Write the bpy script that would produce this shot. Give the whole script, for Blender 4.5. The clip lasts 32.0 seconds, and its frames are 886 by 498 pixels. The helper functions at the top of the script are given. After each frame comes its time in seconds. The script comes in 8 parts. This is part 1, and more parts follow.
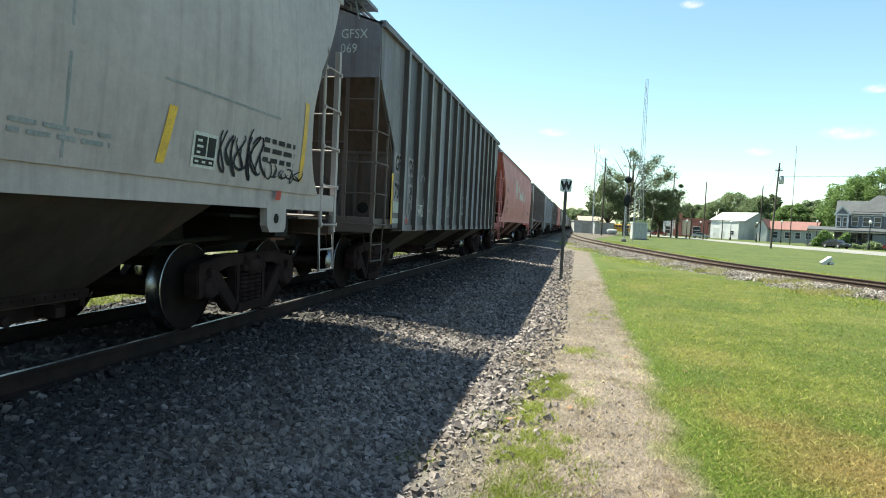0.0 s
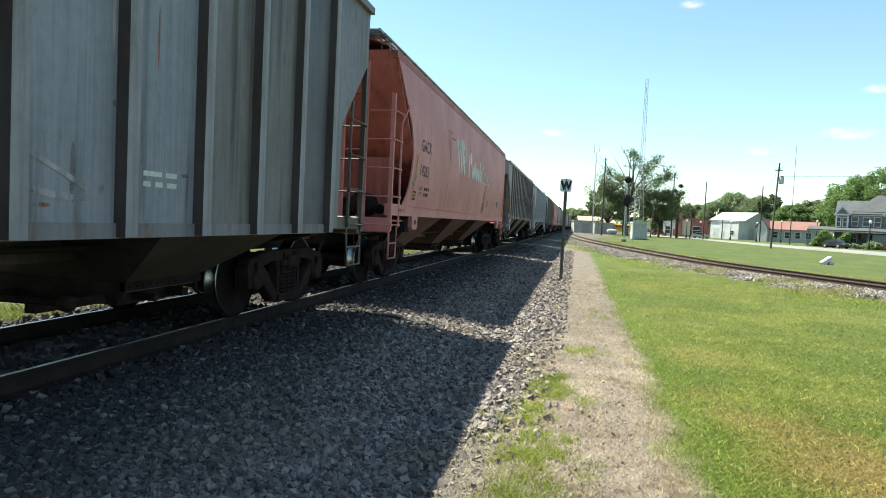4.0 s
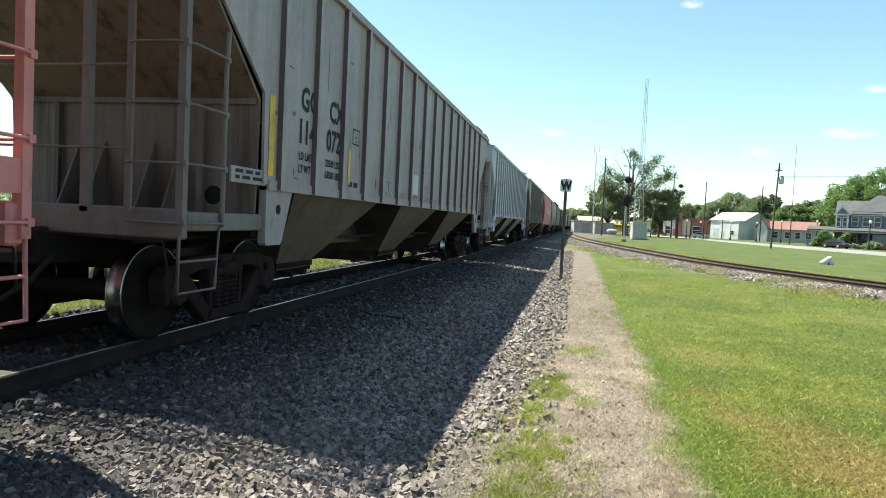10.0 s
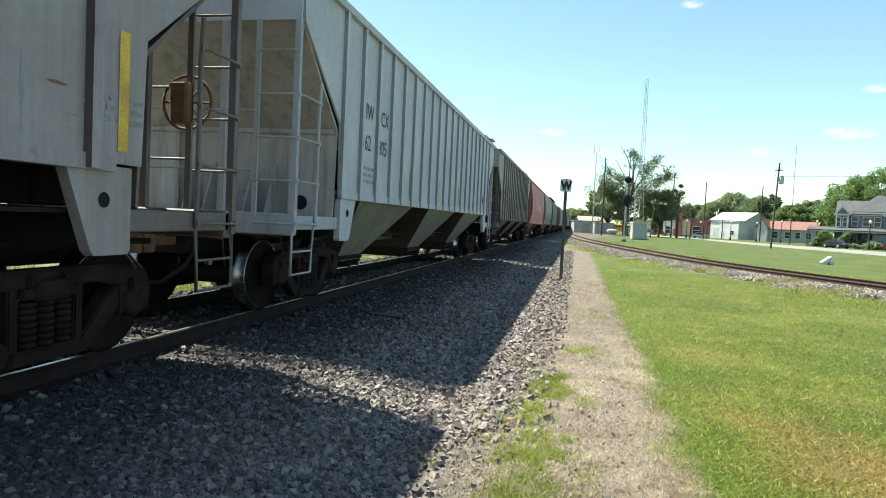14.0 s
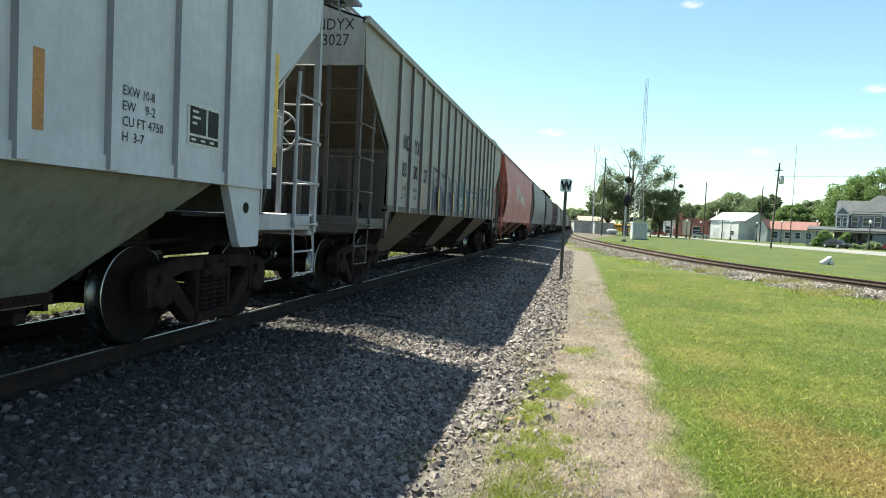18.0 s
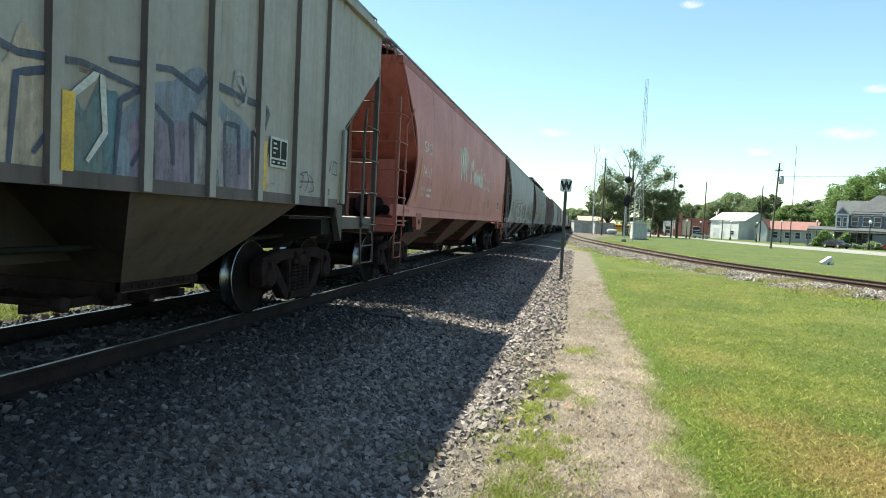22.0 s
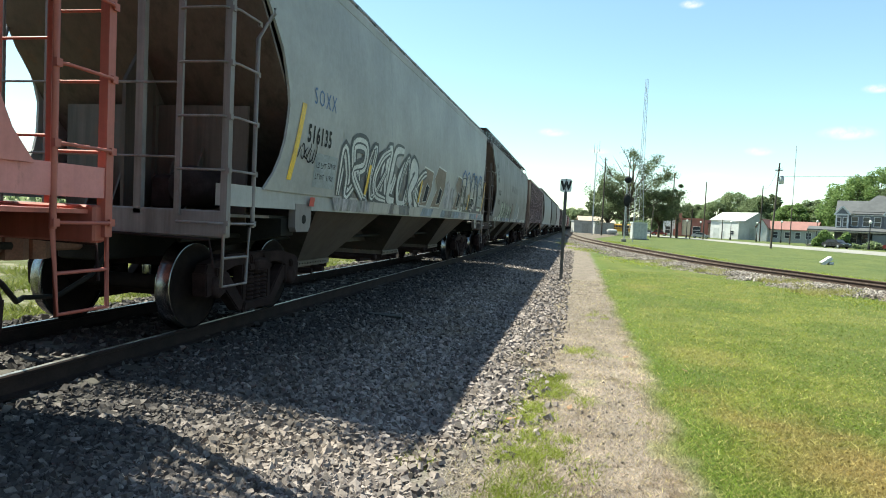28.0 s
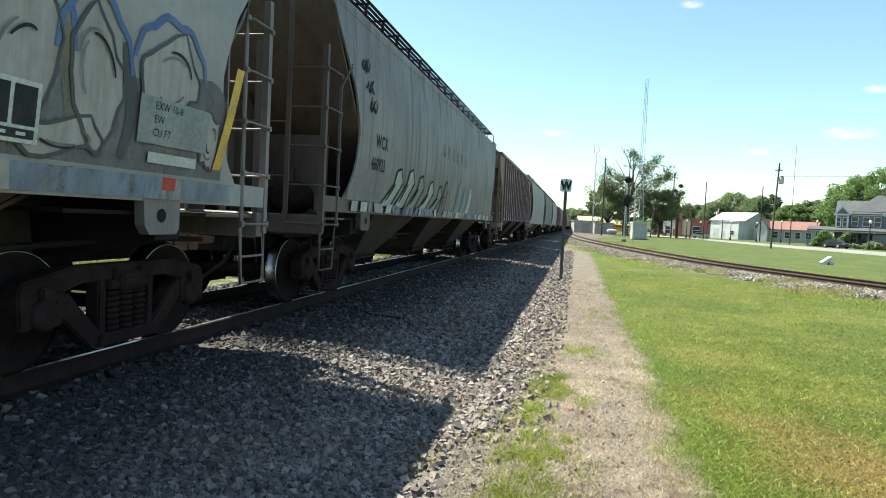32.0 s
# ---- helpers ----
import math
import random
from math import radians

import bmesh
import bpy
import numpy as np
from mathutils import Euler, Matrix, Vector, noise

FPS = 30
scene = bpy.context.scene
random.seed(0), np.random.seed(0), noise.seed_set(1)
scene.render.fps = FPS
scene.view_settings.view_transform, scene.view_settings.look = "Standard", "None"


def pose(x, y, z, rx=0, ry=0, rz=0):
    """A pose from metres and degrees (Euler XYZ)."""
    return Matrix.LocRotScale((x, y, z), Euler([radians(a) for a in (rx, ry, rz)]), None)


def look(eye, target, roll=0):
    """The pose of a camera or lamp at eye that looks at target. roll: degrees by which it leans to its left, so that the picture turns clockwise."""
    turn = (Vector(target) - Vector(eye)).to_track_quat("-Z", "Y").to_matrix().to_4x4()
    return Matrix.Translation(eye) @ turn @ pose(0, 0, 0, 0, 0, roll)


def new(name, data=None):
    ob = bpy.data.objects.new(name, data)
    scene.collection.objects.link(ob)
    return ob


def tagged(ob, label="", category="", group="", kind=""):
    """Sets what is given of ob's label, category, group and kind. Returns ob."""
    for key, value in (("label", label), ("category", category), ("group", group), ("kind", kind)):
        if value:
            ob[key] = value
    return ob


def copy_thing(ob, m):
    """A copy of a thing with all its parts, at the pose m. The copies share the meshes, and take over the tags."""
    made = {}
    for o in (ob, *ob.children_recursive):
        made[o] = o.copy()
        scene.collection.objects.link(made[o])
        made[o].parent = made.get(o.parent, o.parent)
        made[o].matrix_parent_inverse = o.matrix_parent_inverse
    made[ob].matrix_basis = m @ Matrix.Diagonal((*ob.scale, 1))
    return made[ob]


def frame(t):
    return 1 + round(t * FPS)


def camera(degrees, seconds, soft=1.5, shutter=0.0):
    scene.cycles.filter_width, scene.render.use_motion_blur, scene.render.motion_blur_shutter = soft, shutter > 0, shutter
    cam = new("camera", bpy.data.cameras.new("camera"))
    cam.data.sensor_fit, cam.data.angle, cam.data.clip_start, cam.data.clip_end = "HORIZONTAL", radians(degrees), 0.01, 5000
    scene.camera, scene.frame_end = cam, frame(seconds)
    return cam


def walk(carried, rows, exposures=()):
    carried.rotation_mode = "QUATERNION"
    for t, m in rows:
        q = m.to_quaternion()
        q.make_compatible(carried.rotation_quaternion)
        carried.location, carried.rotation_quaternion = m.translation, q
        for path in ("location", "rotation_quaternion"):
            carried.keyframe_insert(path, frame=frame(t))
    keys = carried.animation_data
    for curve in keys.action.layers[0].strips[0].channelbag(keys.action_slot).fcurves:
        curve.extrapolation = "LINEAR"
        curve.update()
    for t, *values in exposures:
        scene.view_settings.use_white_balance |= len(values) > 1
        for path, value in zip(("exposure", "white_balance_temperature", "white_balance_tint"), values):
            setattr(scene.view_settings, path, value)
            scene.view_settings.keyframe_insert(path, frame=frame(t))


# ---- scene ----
cam = camera(68.74, 32.0, soft=1.0)
EYE = (0.0, 0.0, 1.273)
HEADING = pose(0, 0, 0, 0, 0, 11.629) @ pose(0, 0, 0, 90 - 2.577, 0, 0) @ pose(0, 0, 0, 0, 0, 2.72)
CAM = Matrix.Translation(EYE) @ HEADING
walk(cam, [(0.0, CAM), (32.0, CAM)], exposures=[(0.0, 1.65, 6800, -5), (32.0, 1.65, 6800, -5)])

# ---- daylight ----
SUN_EL, SUN_AZ = radians(61.2), radians(-68)      # from the far side of the train
world = bpy.data.worlds.new("sky")
scene.world = world
world.use_nodes = True
wn = world.node_tree
sky = wn.nodes.new("ShaderNodeTexSky")
sky.sky_type, sky.sun_disc = "NISHITA", False
sky.sun_elevation, sky.sun_rotation = SUN_EL, SUN_AZ
sky.air_density, sky.dust_density, sky.ozone_density = 1.0, 0.3, 1.6
haze = wn.nodes.new("ShaderNodeMix")
haze.data_type, haze.blend_type = "RGBA", "MULTIPLY"
haze.inputs[0].default_value = 1.0
haze.inputs[7].default_value = (0.98, 1.015, 0.985, 1)
wn.links.new(sky.outputs[0], haze.inputs[6])
wn.links.new(haze.outputs[2], wn.nodes["Background"].inputs[0])
wn.nodes["Background"].inputs[1].default_value = 0.075
sun = new("sun", bpy.data.lights.new("sun", "SUN"))
sun.data.energy, sun.data.angle, sun.data.color = 4.5, radians(0.53), (1.0, 0.95, 0.87)
sun_from = Vector((math.sin(SUN_AZ) * math.cos(SUN_EL), math.cos(SUN_AZ) * math.cos(SUN_EL), math.sin(SUN_EL)))
sun.matrix_world = look(sun_from * 60, (0, 0, 0))

# ---- materials ----
MATS = {}


def graph(name):
    m = bpy.data.materials.new(name)
    m.use_nodes = True
    MATS[name] = m
    t = m.node_tree
    return m, t, t.nodes["Principled BSDF"]


def node(t, kind, **sets):
    n = t.nodes.new(kind)
    for k, v in sets.items():
        n.inputs[k.replace("_", " ")].default_value = v
    return n


def noise_at(t, vec, scale, detail=4.0, rough=0.55, stretch=None):
    if stretch:
        mp = t.nodes.new("ShaderNodeMapping")
        mp.inputs["Scale"].default_value = stretch
        t.links.new(vec, mp.inputs["Vector"])
        vec = mp.outputs[0]
    n = node(t, "ShaderNodeTexNoise", Scale=scale, Detail=detail, Roughness=rough)
    t.links.new(vec, n.inputs["Vector"])
    return n.outputs[0]


def ramp(t, val, lo, hi):
    r = node(t, "ShaderNodeMapRange")
    r.inputs["From Min"].default_value, r.inputs["From Max"].default_value = lo, hi
    r.interpolation_type = "SMOOTHSTEP"
    t.links.new(val, r.inputs["Value"])
    return r.outputs[0]


def mix(t, fac, a, b, mode="MIX"):
    m = t.nodes.new("ShaderNodeMix")
    m.data_type, m.blend_type = "RGBA", mode
    for sock, v in ((m.inputs[0], fac), (m.inputs[6], a), (m.inputs[7], b)):
        if isinstance(v, (int, float)):
            sock.default_value = v
        elif isinstance(v, tuple):
            sock.default_value = (*v, 1)
        else:
            t.links.new(v, sock)
    return m.outputs[2]


def maths(t, op, a, b=0.0):
    m = t.nodes.new("ShaderNodeMath")
    m.operation = op
    for sock, v in ((m.inputs[0], a), (m.inputs[1], b)):
        if isinstance(v, (int, float)):
            sock.default_value = v
        else:
            t.links.new(v, sock)
    return m.outputs[0]


def bumped(t, bsdf, height, strength, dist=0.02):
    b = t.nodes.new("ShaderNodeBump")
    b.inputs["Strength"].default_value, b.inputs["Distance"].default_value = strength, dist
    t.links.new(height, b.inputs["Height"])
    t.links.new(b.outputs[0], bsdf.inputs["Normal"])


def plain(name, a, b=None, scale=4.0, fine=60.0, rough=0.75, metal=0.0, bump=0.15, island=0.0, gloss=0.5):
    """Colour a worn towards b at two scales."""
    m, t, bs = graph(name)
    vec = t.nodes.new("ShaderNodeTexCoord").outputs["Object"]
    b = b or tuple(c * 0.6 for c in a)
    col = mix(t, ramp(t, noise_at(t, vec, scale), 0.35, 0.7), a, b)
    f = noise_at(t, vec, fine, 3)
    col = mix(t, 0.5, col, mix(t, ramp(t, f, 0.3, 0.7), (0.65, 0.65, 0.65), (1.25, 1.25, 1.25)), "MULTIPLY")
    if island:
        g = t.nodes.new("ShaderNodeNewGeometry").outputs["Random Per Island"]
        lum = maths(t, "ADD", maths(t, "MULTIPLY", g, 2 * island), 1 - island)
        cb = t.nodes.new("ShaderNodeCombineColor")
        for i in range(3):
            t.links.new(lum, cb.inputs[i])
        col = mix(t, 1.0, col, cb.outputs[0], "MULTIPLY")
    t.links.new(col, bs.inputs["Base Color"])
    bs.inputs["Roughness"].default_value, bs.inputs["Metallic"].default_value = rough, metal
    bs.inputs["Specular IOR Level"].default_value = gloss
    if bump:
        bumped(t, bs, f, bump, 0.01)
    return m


def car_paint(name, base, grime=(0.07, 0.055, 0.045), rust=0.0, streak=0.5, fade=0.35, rough=0.55, worn=0.0, speckle=0.4):
    """Weathered car paint: faded patches, dirt running down, rust spots."""
    m, t, bs = graph(name)
    vec = t.nodes.new("ShaderNodeTexCoord").outputs["Object"]
    pale = tuple(min(1, c * 1.15 + 0.03) for c in base)
    col = mix(t, ramp(t, noise_at(t, vec, 0.7, 5), 0.35, 0.7), base, pale)
    run = noise_at(t, vec, 1.0, 6, 0.65, (5.0, 5.0, 0.28))
    col = mix(t, maths(t, "MULTIPLY", ramp(t, run, 0.47, 0.74), streak), col, grime)
    blot = noise_at(t, vec, 1.6, 8, 0.7)
    col = mix(t, maths(t, "MULTIPLY", ramp(t, blot, 0.55, 0.75), fade), col, tuple(c * 0.55 for c in base))
    if rust:
        rn = noise_at(t, vec, 2.2, 9, 0.75, (1.5, 1.5, 0.7))
        col = mix(t, maths(t, "MULTIPLY", ramp(t, rn, 0.6 - 0.15 * rust, 0.72), min(1, 0.5 + rust * 0.5)), col, (0.13, 0.055, 0.03))
    speck = noise_at(t, vec, 9, 9, 0.75)
    col = mix(t, speckle, col, mix(t, ramp(t, speck, 0.3, 0.7), (0.76, 0.76, 0.76), (1.17, 1.17, 1.17)), "MULTIPLY")
    thin = noise_at(t, vec, 1.0, 5, 0.7, (22.0, 22.0, 0.5))
    col = mix(t, 0.5 * streak, col, mix(t, ramp(t, thin, 0.32, 0.62), (0.68, 0.66, 0.65), (1.12, 1.12, 1.12)), "MULTIPLY")
    t.links.new(col, bs.inputs["Base Color"])
    fine = noise_at(t, vec, 40, 4)
    t.links.new(maths(t, "ADD", maths(t, "MULTIPLY", run, 0.3), rough - 0.12), bs.inputs["Roughness"])
    dents = maths(t, "ADD", maths(t, "MULTIPLY", noise_at(t, vec, 1.3, 2), 3.0), maths(t, "MULTIPLY", fine, 0.25))
    bumped(t, bs, dents, 0.25, 0.02)
    if worn:
        # thin sprayed paint, rubbed away in patches and runs
        gone = maths(t, "ADD", maths(t, "MULTIPLY", ramp(t, noise_at(t, vec, 6.0, 9, 0.75, (1.0, 1.0, 0.45)), 0.42, 0.62), worn), maths(t, "MULTIPLY", ramp(t, run, 0.45, 0.62), worn * 0.6))
        sh = t.nodes.new("ShaderNodeMixShader")
        t.links.new(gone, sh.inputs[0])
        t.links.new(bs.outputs[0], sh.inputs[1])
        t.links.new(t.nodes.new("ShaderNodeBsdfTransparent").outputs[0], sh.inputs[2])
        t.links.new(sh.outputs[0], t.nodes["Material Output"].inputs["Surface"])
    return m


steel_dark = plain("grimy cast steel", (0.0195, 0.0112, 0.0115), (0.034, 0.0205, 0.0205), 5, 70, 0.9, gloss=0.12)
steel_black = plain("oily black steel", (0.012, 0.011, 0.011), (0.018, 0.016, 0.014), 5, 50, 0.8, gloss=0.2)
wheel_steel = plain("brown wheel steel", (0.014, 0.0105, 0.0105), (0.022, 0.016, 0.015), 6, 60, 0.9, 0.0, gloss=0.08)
tread_steel = plain("polished tread steel", (0.34, 0.34, 0.35), (0.16, 0.156, 0.156), 8, 90, 0.26, 1.0, 0.02)
galv = plain("galvanised steel", (0.22, 0.225, 0.23), (0.15, 0.155, 0.16), 7, 80, 0.5, 0.5)
bar_ochre = plain("dull ochre reflector film", (0.42, 0.205, 0.035), (0.3, 0.14, 0.04), 4, 60, 0.6, 0, 0.03)
bar_orange = plain("faded orange reflector film", (0.45, 0.2, 0.06), (0.35, 0.16, 0.06), 4, 60, 0.6, 0, 0.03)
bar_yellow = plain("worn yellow reflector film", (0.75, 0.45, 0.03), (0.5, 0.3, 0.05), 4, 60, 0.5, 0, 0.03)
ink_black = plain("black stencil paint", (0.03, 0.03, 0.032), (0.05, 0.05, 0.05), 4, 50, 0.8, 0, 0, gloss=0.15)
ink_white = plain("white stencil paint", (0.72, 0.7, 0.66), (0.5, 0.48, 0.45), 3, 40, 0.8, 0, 0, gloss=0.2)
rust_brown = plain("brown rust", (0.12, 0.055, 0.032), (0.2, 0.1, 0.06), 4, 60, 0.85)

# ---- mesh making ----


class Geo:
    """Collects faces for one mesh."""

    def __init__(self):
        self.v, self.f, self.smooth = [], [], []

    def add(self, vs, fs, smooth=False):
        n = len(self.v)
        self.v += [tuple(p) for p in vs]
        self.f += [tuple(i + n for i in q) for q in fs]
        self.smooth += [smooth] * len(fs)
        return self

    def box(self, x0, x1, y0, y1, z0, z1, m=None, c=0.0):
        """A box, with chamfered upright and level edges where c is given."""
        x0, x1, y0, y1, z0, z1 = min(x0, x1), max(x0, x1), min(y0, y1), max(y0, y1), min(z0, z1), max(z0, z1)
        if c:
            ring = [(x0 + c, y0), (x1 - c, y0), (x1, y0 + c), (x1, y1 - c), (x1 - c, y1), (x0 + c, y1), (x0, y1 - c), (x0, y0 + c)]
            cx, cy = (x0 + x1) / 2, (y0 + y1) / 2
            kx, ky = 1 - 2 * c / max(x1 - x0, 1e-6), 1 - 2 * c / max(y1 - y0, 1e-6)
            inn = [(cx + (a - cx) * kx, cy + (b - cy) * ky) for a, b in ring]
            vs = [(*p, z0) for p in inn] + [(*p, z0 + c) for p in ring] + [(*p, z1 - c) for p in ring] + [(*p, z1) for p in inn]
            fs = [tuple(reversed(range(8))), tuple(range(24, 32))]
            for k in range(3):
                fs += [(k * 8 + i, k * 8 + (i + 1) % 8, k * 8 + 8 + (i + 1) % 8, k * 8 + 8 + i) for i in range(8)]
        else:
            vs = [(x, y, z) for z in (z0, z1) for x, y in ((x0, y0), (x1, y0), (x1, y1), (x0, y1))]
            fs = [(3, 2, 1, 0), (4, 5, 6, 7), (0, 1, 5, 4), (1, 2, 6, 5), (2, 3, 7, 6), (3, 0, 4, 7)]
        if m:
            vs = [m @ Vector(p) for p in vs]
        return self.add(vs, fs)

    def beam(self, p, q, w, h):
        """A bar of w by h from p to q."""
        p, q = Vector(p), Vector(q)
        d = (q - p).normalized()
        s = d.cross((0, 0, 1)) if abs(d.z) < 0.95 else d.cross((0, 1, 0))
        s = s.normalized() * w / 2
        u = s.cross(d).normalized() * h / 2
        vs = [e + a * s + b * u for e in (p, q) for a, b in ((-1, -1), (1, -1), (1, 1), (-1, 1))]
        return self.add(vs, [(3, 2, 1, 0), (4, 5, 6, 7), (0, 1, 5, 4), (1, 2, 6, 5), (2, 3, 7, 6), (3, 0, 4, 7)])

    def tube(self, path, r, n=6, r2=None):
        path = [Vector(p) for p in path]
        vs, fs = [], []
        for i, p in enumerate(path):
            d = (path[min(i + 1, len(path) - 1)] - path[max(i - 1, 0)]).normalized()
            s = (d.cross((0, 0, 1)) if abs(d.z) < 0.9 else d.cross((1, 0, 0))).normalized()
            u = s.cross(d)
            rr = r if r2 is None else r + (r2 - r) * i / (len(path) - 1)
            vs += [p + (s * math.cos(a) + u * math.sin(a)) * rr for a in (2 * math.pi * k / n for k in range(n))]
        for i in range(len(path) - 1):
            fs += [(i * n + k, i * n + (k + 1) % n, (i + 1) * n + (k + 1) % n, (i + 1) * n + k) for k in range(n)]
        self.add(vs, fs, True)
        e = len(vs) - n
        return self.add(vs, [tuple(range(n))[::-1], tuple(e + k for k in range(n))])

    def prism(self, poly, a0, a1, axis="x"):
        """A flat outline pushed from a0 to a1 along an axis; outline in the other two, in order."""
        put = {"x": lambda p, a: (a, p[0], p[1]), "y": lambda p, a: (p[0], a, p[1]), "z": lambda p, a: (p[0], p[1], a)}[axis]
        n = len(poly)
        vs = [put(p, a0) for p in poly] + [put(p, a1) for p in poly]
        fs = [tuple(range(n))[::-1], tuple(range(n, 2 * n))] + [(i, (i + 1) % n, n + (i + 1) % n, n + i) for i in range(n)]
        return self.add(vs, fs)

    def lathe(self, prof, n=24, axis="z", at=(0, 0, 0), smooth=True, caps=True):
        """Turns (radius, height) pairs round an axis."""
        put = {"z": lambda r, h, a: (r * math.cos(a), r * math.sin(a), h), "x": lambda r, h, a: (h, r * math.cos(a), r * math.sin(a)),
               "y": lambda r, h, a: (r * math.sin(a), h, r * math.cos(a))}[axis]
        vs, fs = [], []
        for r, h in prof:
            vs += [Vector(put(r, h, 2 * math.pi * k / n)) + Vector(at) for k in range(n)]
        for i in range(len(prof) - 1):
            fs += [(i * n + k, i * n + (k + 1) % n, (i + 1) * n + (k + 1) % n, (i + 1) * n + k) for k in range(n)]
        self.add(vs, fs, smooth)
        if not caps:
            return self
        e = (len(prof) - 1) * n
        return self.add(vs, [tuple(range(n))[::-1], tuple(e + k for k in range(n))])

    def sheet(self, rows, thick=None, smooth=True):
        """A surface over rows of points; thick (a vector) gives it a back and edges."""
        r, c = len(rows), len(rows[0])
        vs = [Vector(p) for row in rows for p in row]
        fs = [(i * c + j, i * c + j + 1, (i + 1) * c + j + 1, (i + 1) * c + j) for i in range(r - 1) for j in range(c - 1)]
        self.add(vs, fs, smooth)
        if thick is not None:
            n = len(vs)
            tv = Vector(thick)
            rim = [j for j in range(c)] + [i * c + c - 1 for i in range(1, r)] + [(r - 1) * c + j for j in range(c - 2, -1, -1)] + [i * c for i in range(r - 2, 0, -1)]
            self.add([p + tv for p in vs], [q[::-1] for q in fs], smooth)
            k = len(rim)
            self.add([vs[i] for i in rim] + [vs[i] + tv for i in rim], [(i, k + i, k + (i + 1) % k, (i + 1) % k) for i in range(k)])
        return self

    def mesh(self, name, mat):
        me = bpy.data.meshes.new(name)
        me.from_pydata(self.v, [], self.f)
        me.polygons.foreach_set("use_smooth", self.smooth)
        if mat:
            me.materials.append(mat)
        bm = bmesh.new()
        bm.from_mesh(me)
        bmesh.ops.recalc_face_normals(bm, faces=bm.faces)
        bm.to_mesh(me)
        bm.free()
        return me


def part(name, geo, mat, parent=None, label=""):
    me = geo.mesh(name, mat) if isinstance(geo, Geo) else geo
    ob = new(name, me)
    ob.parent = parent
    return tagged(ob, label)


def empty(name, label, category, at=(0, 0, 0), rz=0.0, group="", kind=""):
    ob = new(name)
    ob.matrix_basis = pose(*at, 0, 0, rz)
    return tagged(ob, label, category, group, kind)


def big_mesh(name, verts, faces, mat, parent=None, smooth=False):
    """Many triangles or quads from arrays."""
    me = bpy.data.meshes.new(name)
    k = faces.shape[1]
    me.vertices.add(len(verts))
    me.vertices.foreach_set("co", np.ascontiguousarray(verts, dtype=np.float32).ravel())
    me.loops.add(faces.size)
    me.loops.foreach_set("vertex_index", np.ascontiguousarray(faces, dtype=np.int32).ravel())
    me.polygons.add(len(faces))
    me.polygons.foreach_set("loop_start", np.arange(0, faces.size, k, dtype=np.int32))
    me.polygons.foreach_set("use_smooth", np.full(len(faces), smooth))
    me.update(calc_edges=True)
    me.materials.append(mat)
    ob = new(name, me)
    ob.parent = parent
    return ob


def words(text, size, mat, parent, spot, name="lettering", flip=False, squeeze=1.0, space=1.0, bold=0.0):
    """Writing on a car's side; spot(u, h) gives the place of a point u along and h up."""
    cu = bpy.data.curves.new(name, "FONT")
    cu.body, cu.size, cu.resolution_u, cu.space_character = text, size, 2, space
    cu.offset = bold
    tmp = bpy.data.objects.new(name, cu)
    me = bpy.data.meshes.new_from_object(tmp)
    bpy.data.objects.remove(tmp)
    for v in me.vertices:
        v.co = spot(v.co.x * squeeze, v.co.y)
    me.materials.append(mat)
    ob = new(name, me)
    ob.parent = parent
    return ob

# ---- ground, tracks ----
XC, HALF = -4.76, 0.755          # the main track's middle, half the distance of its rail heads
GROUND = -0.35


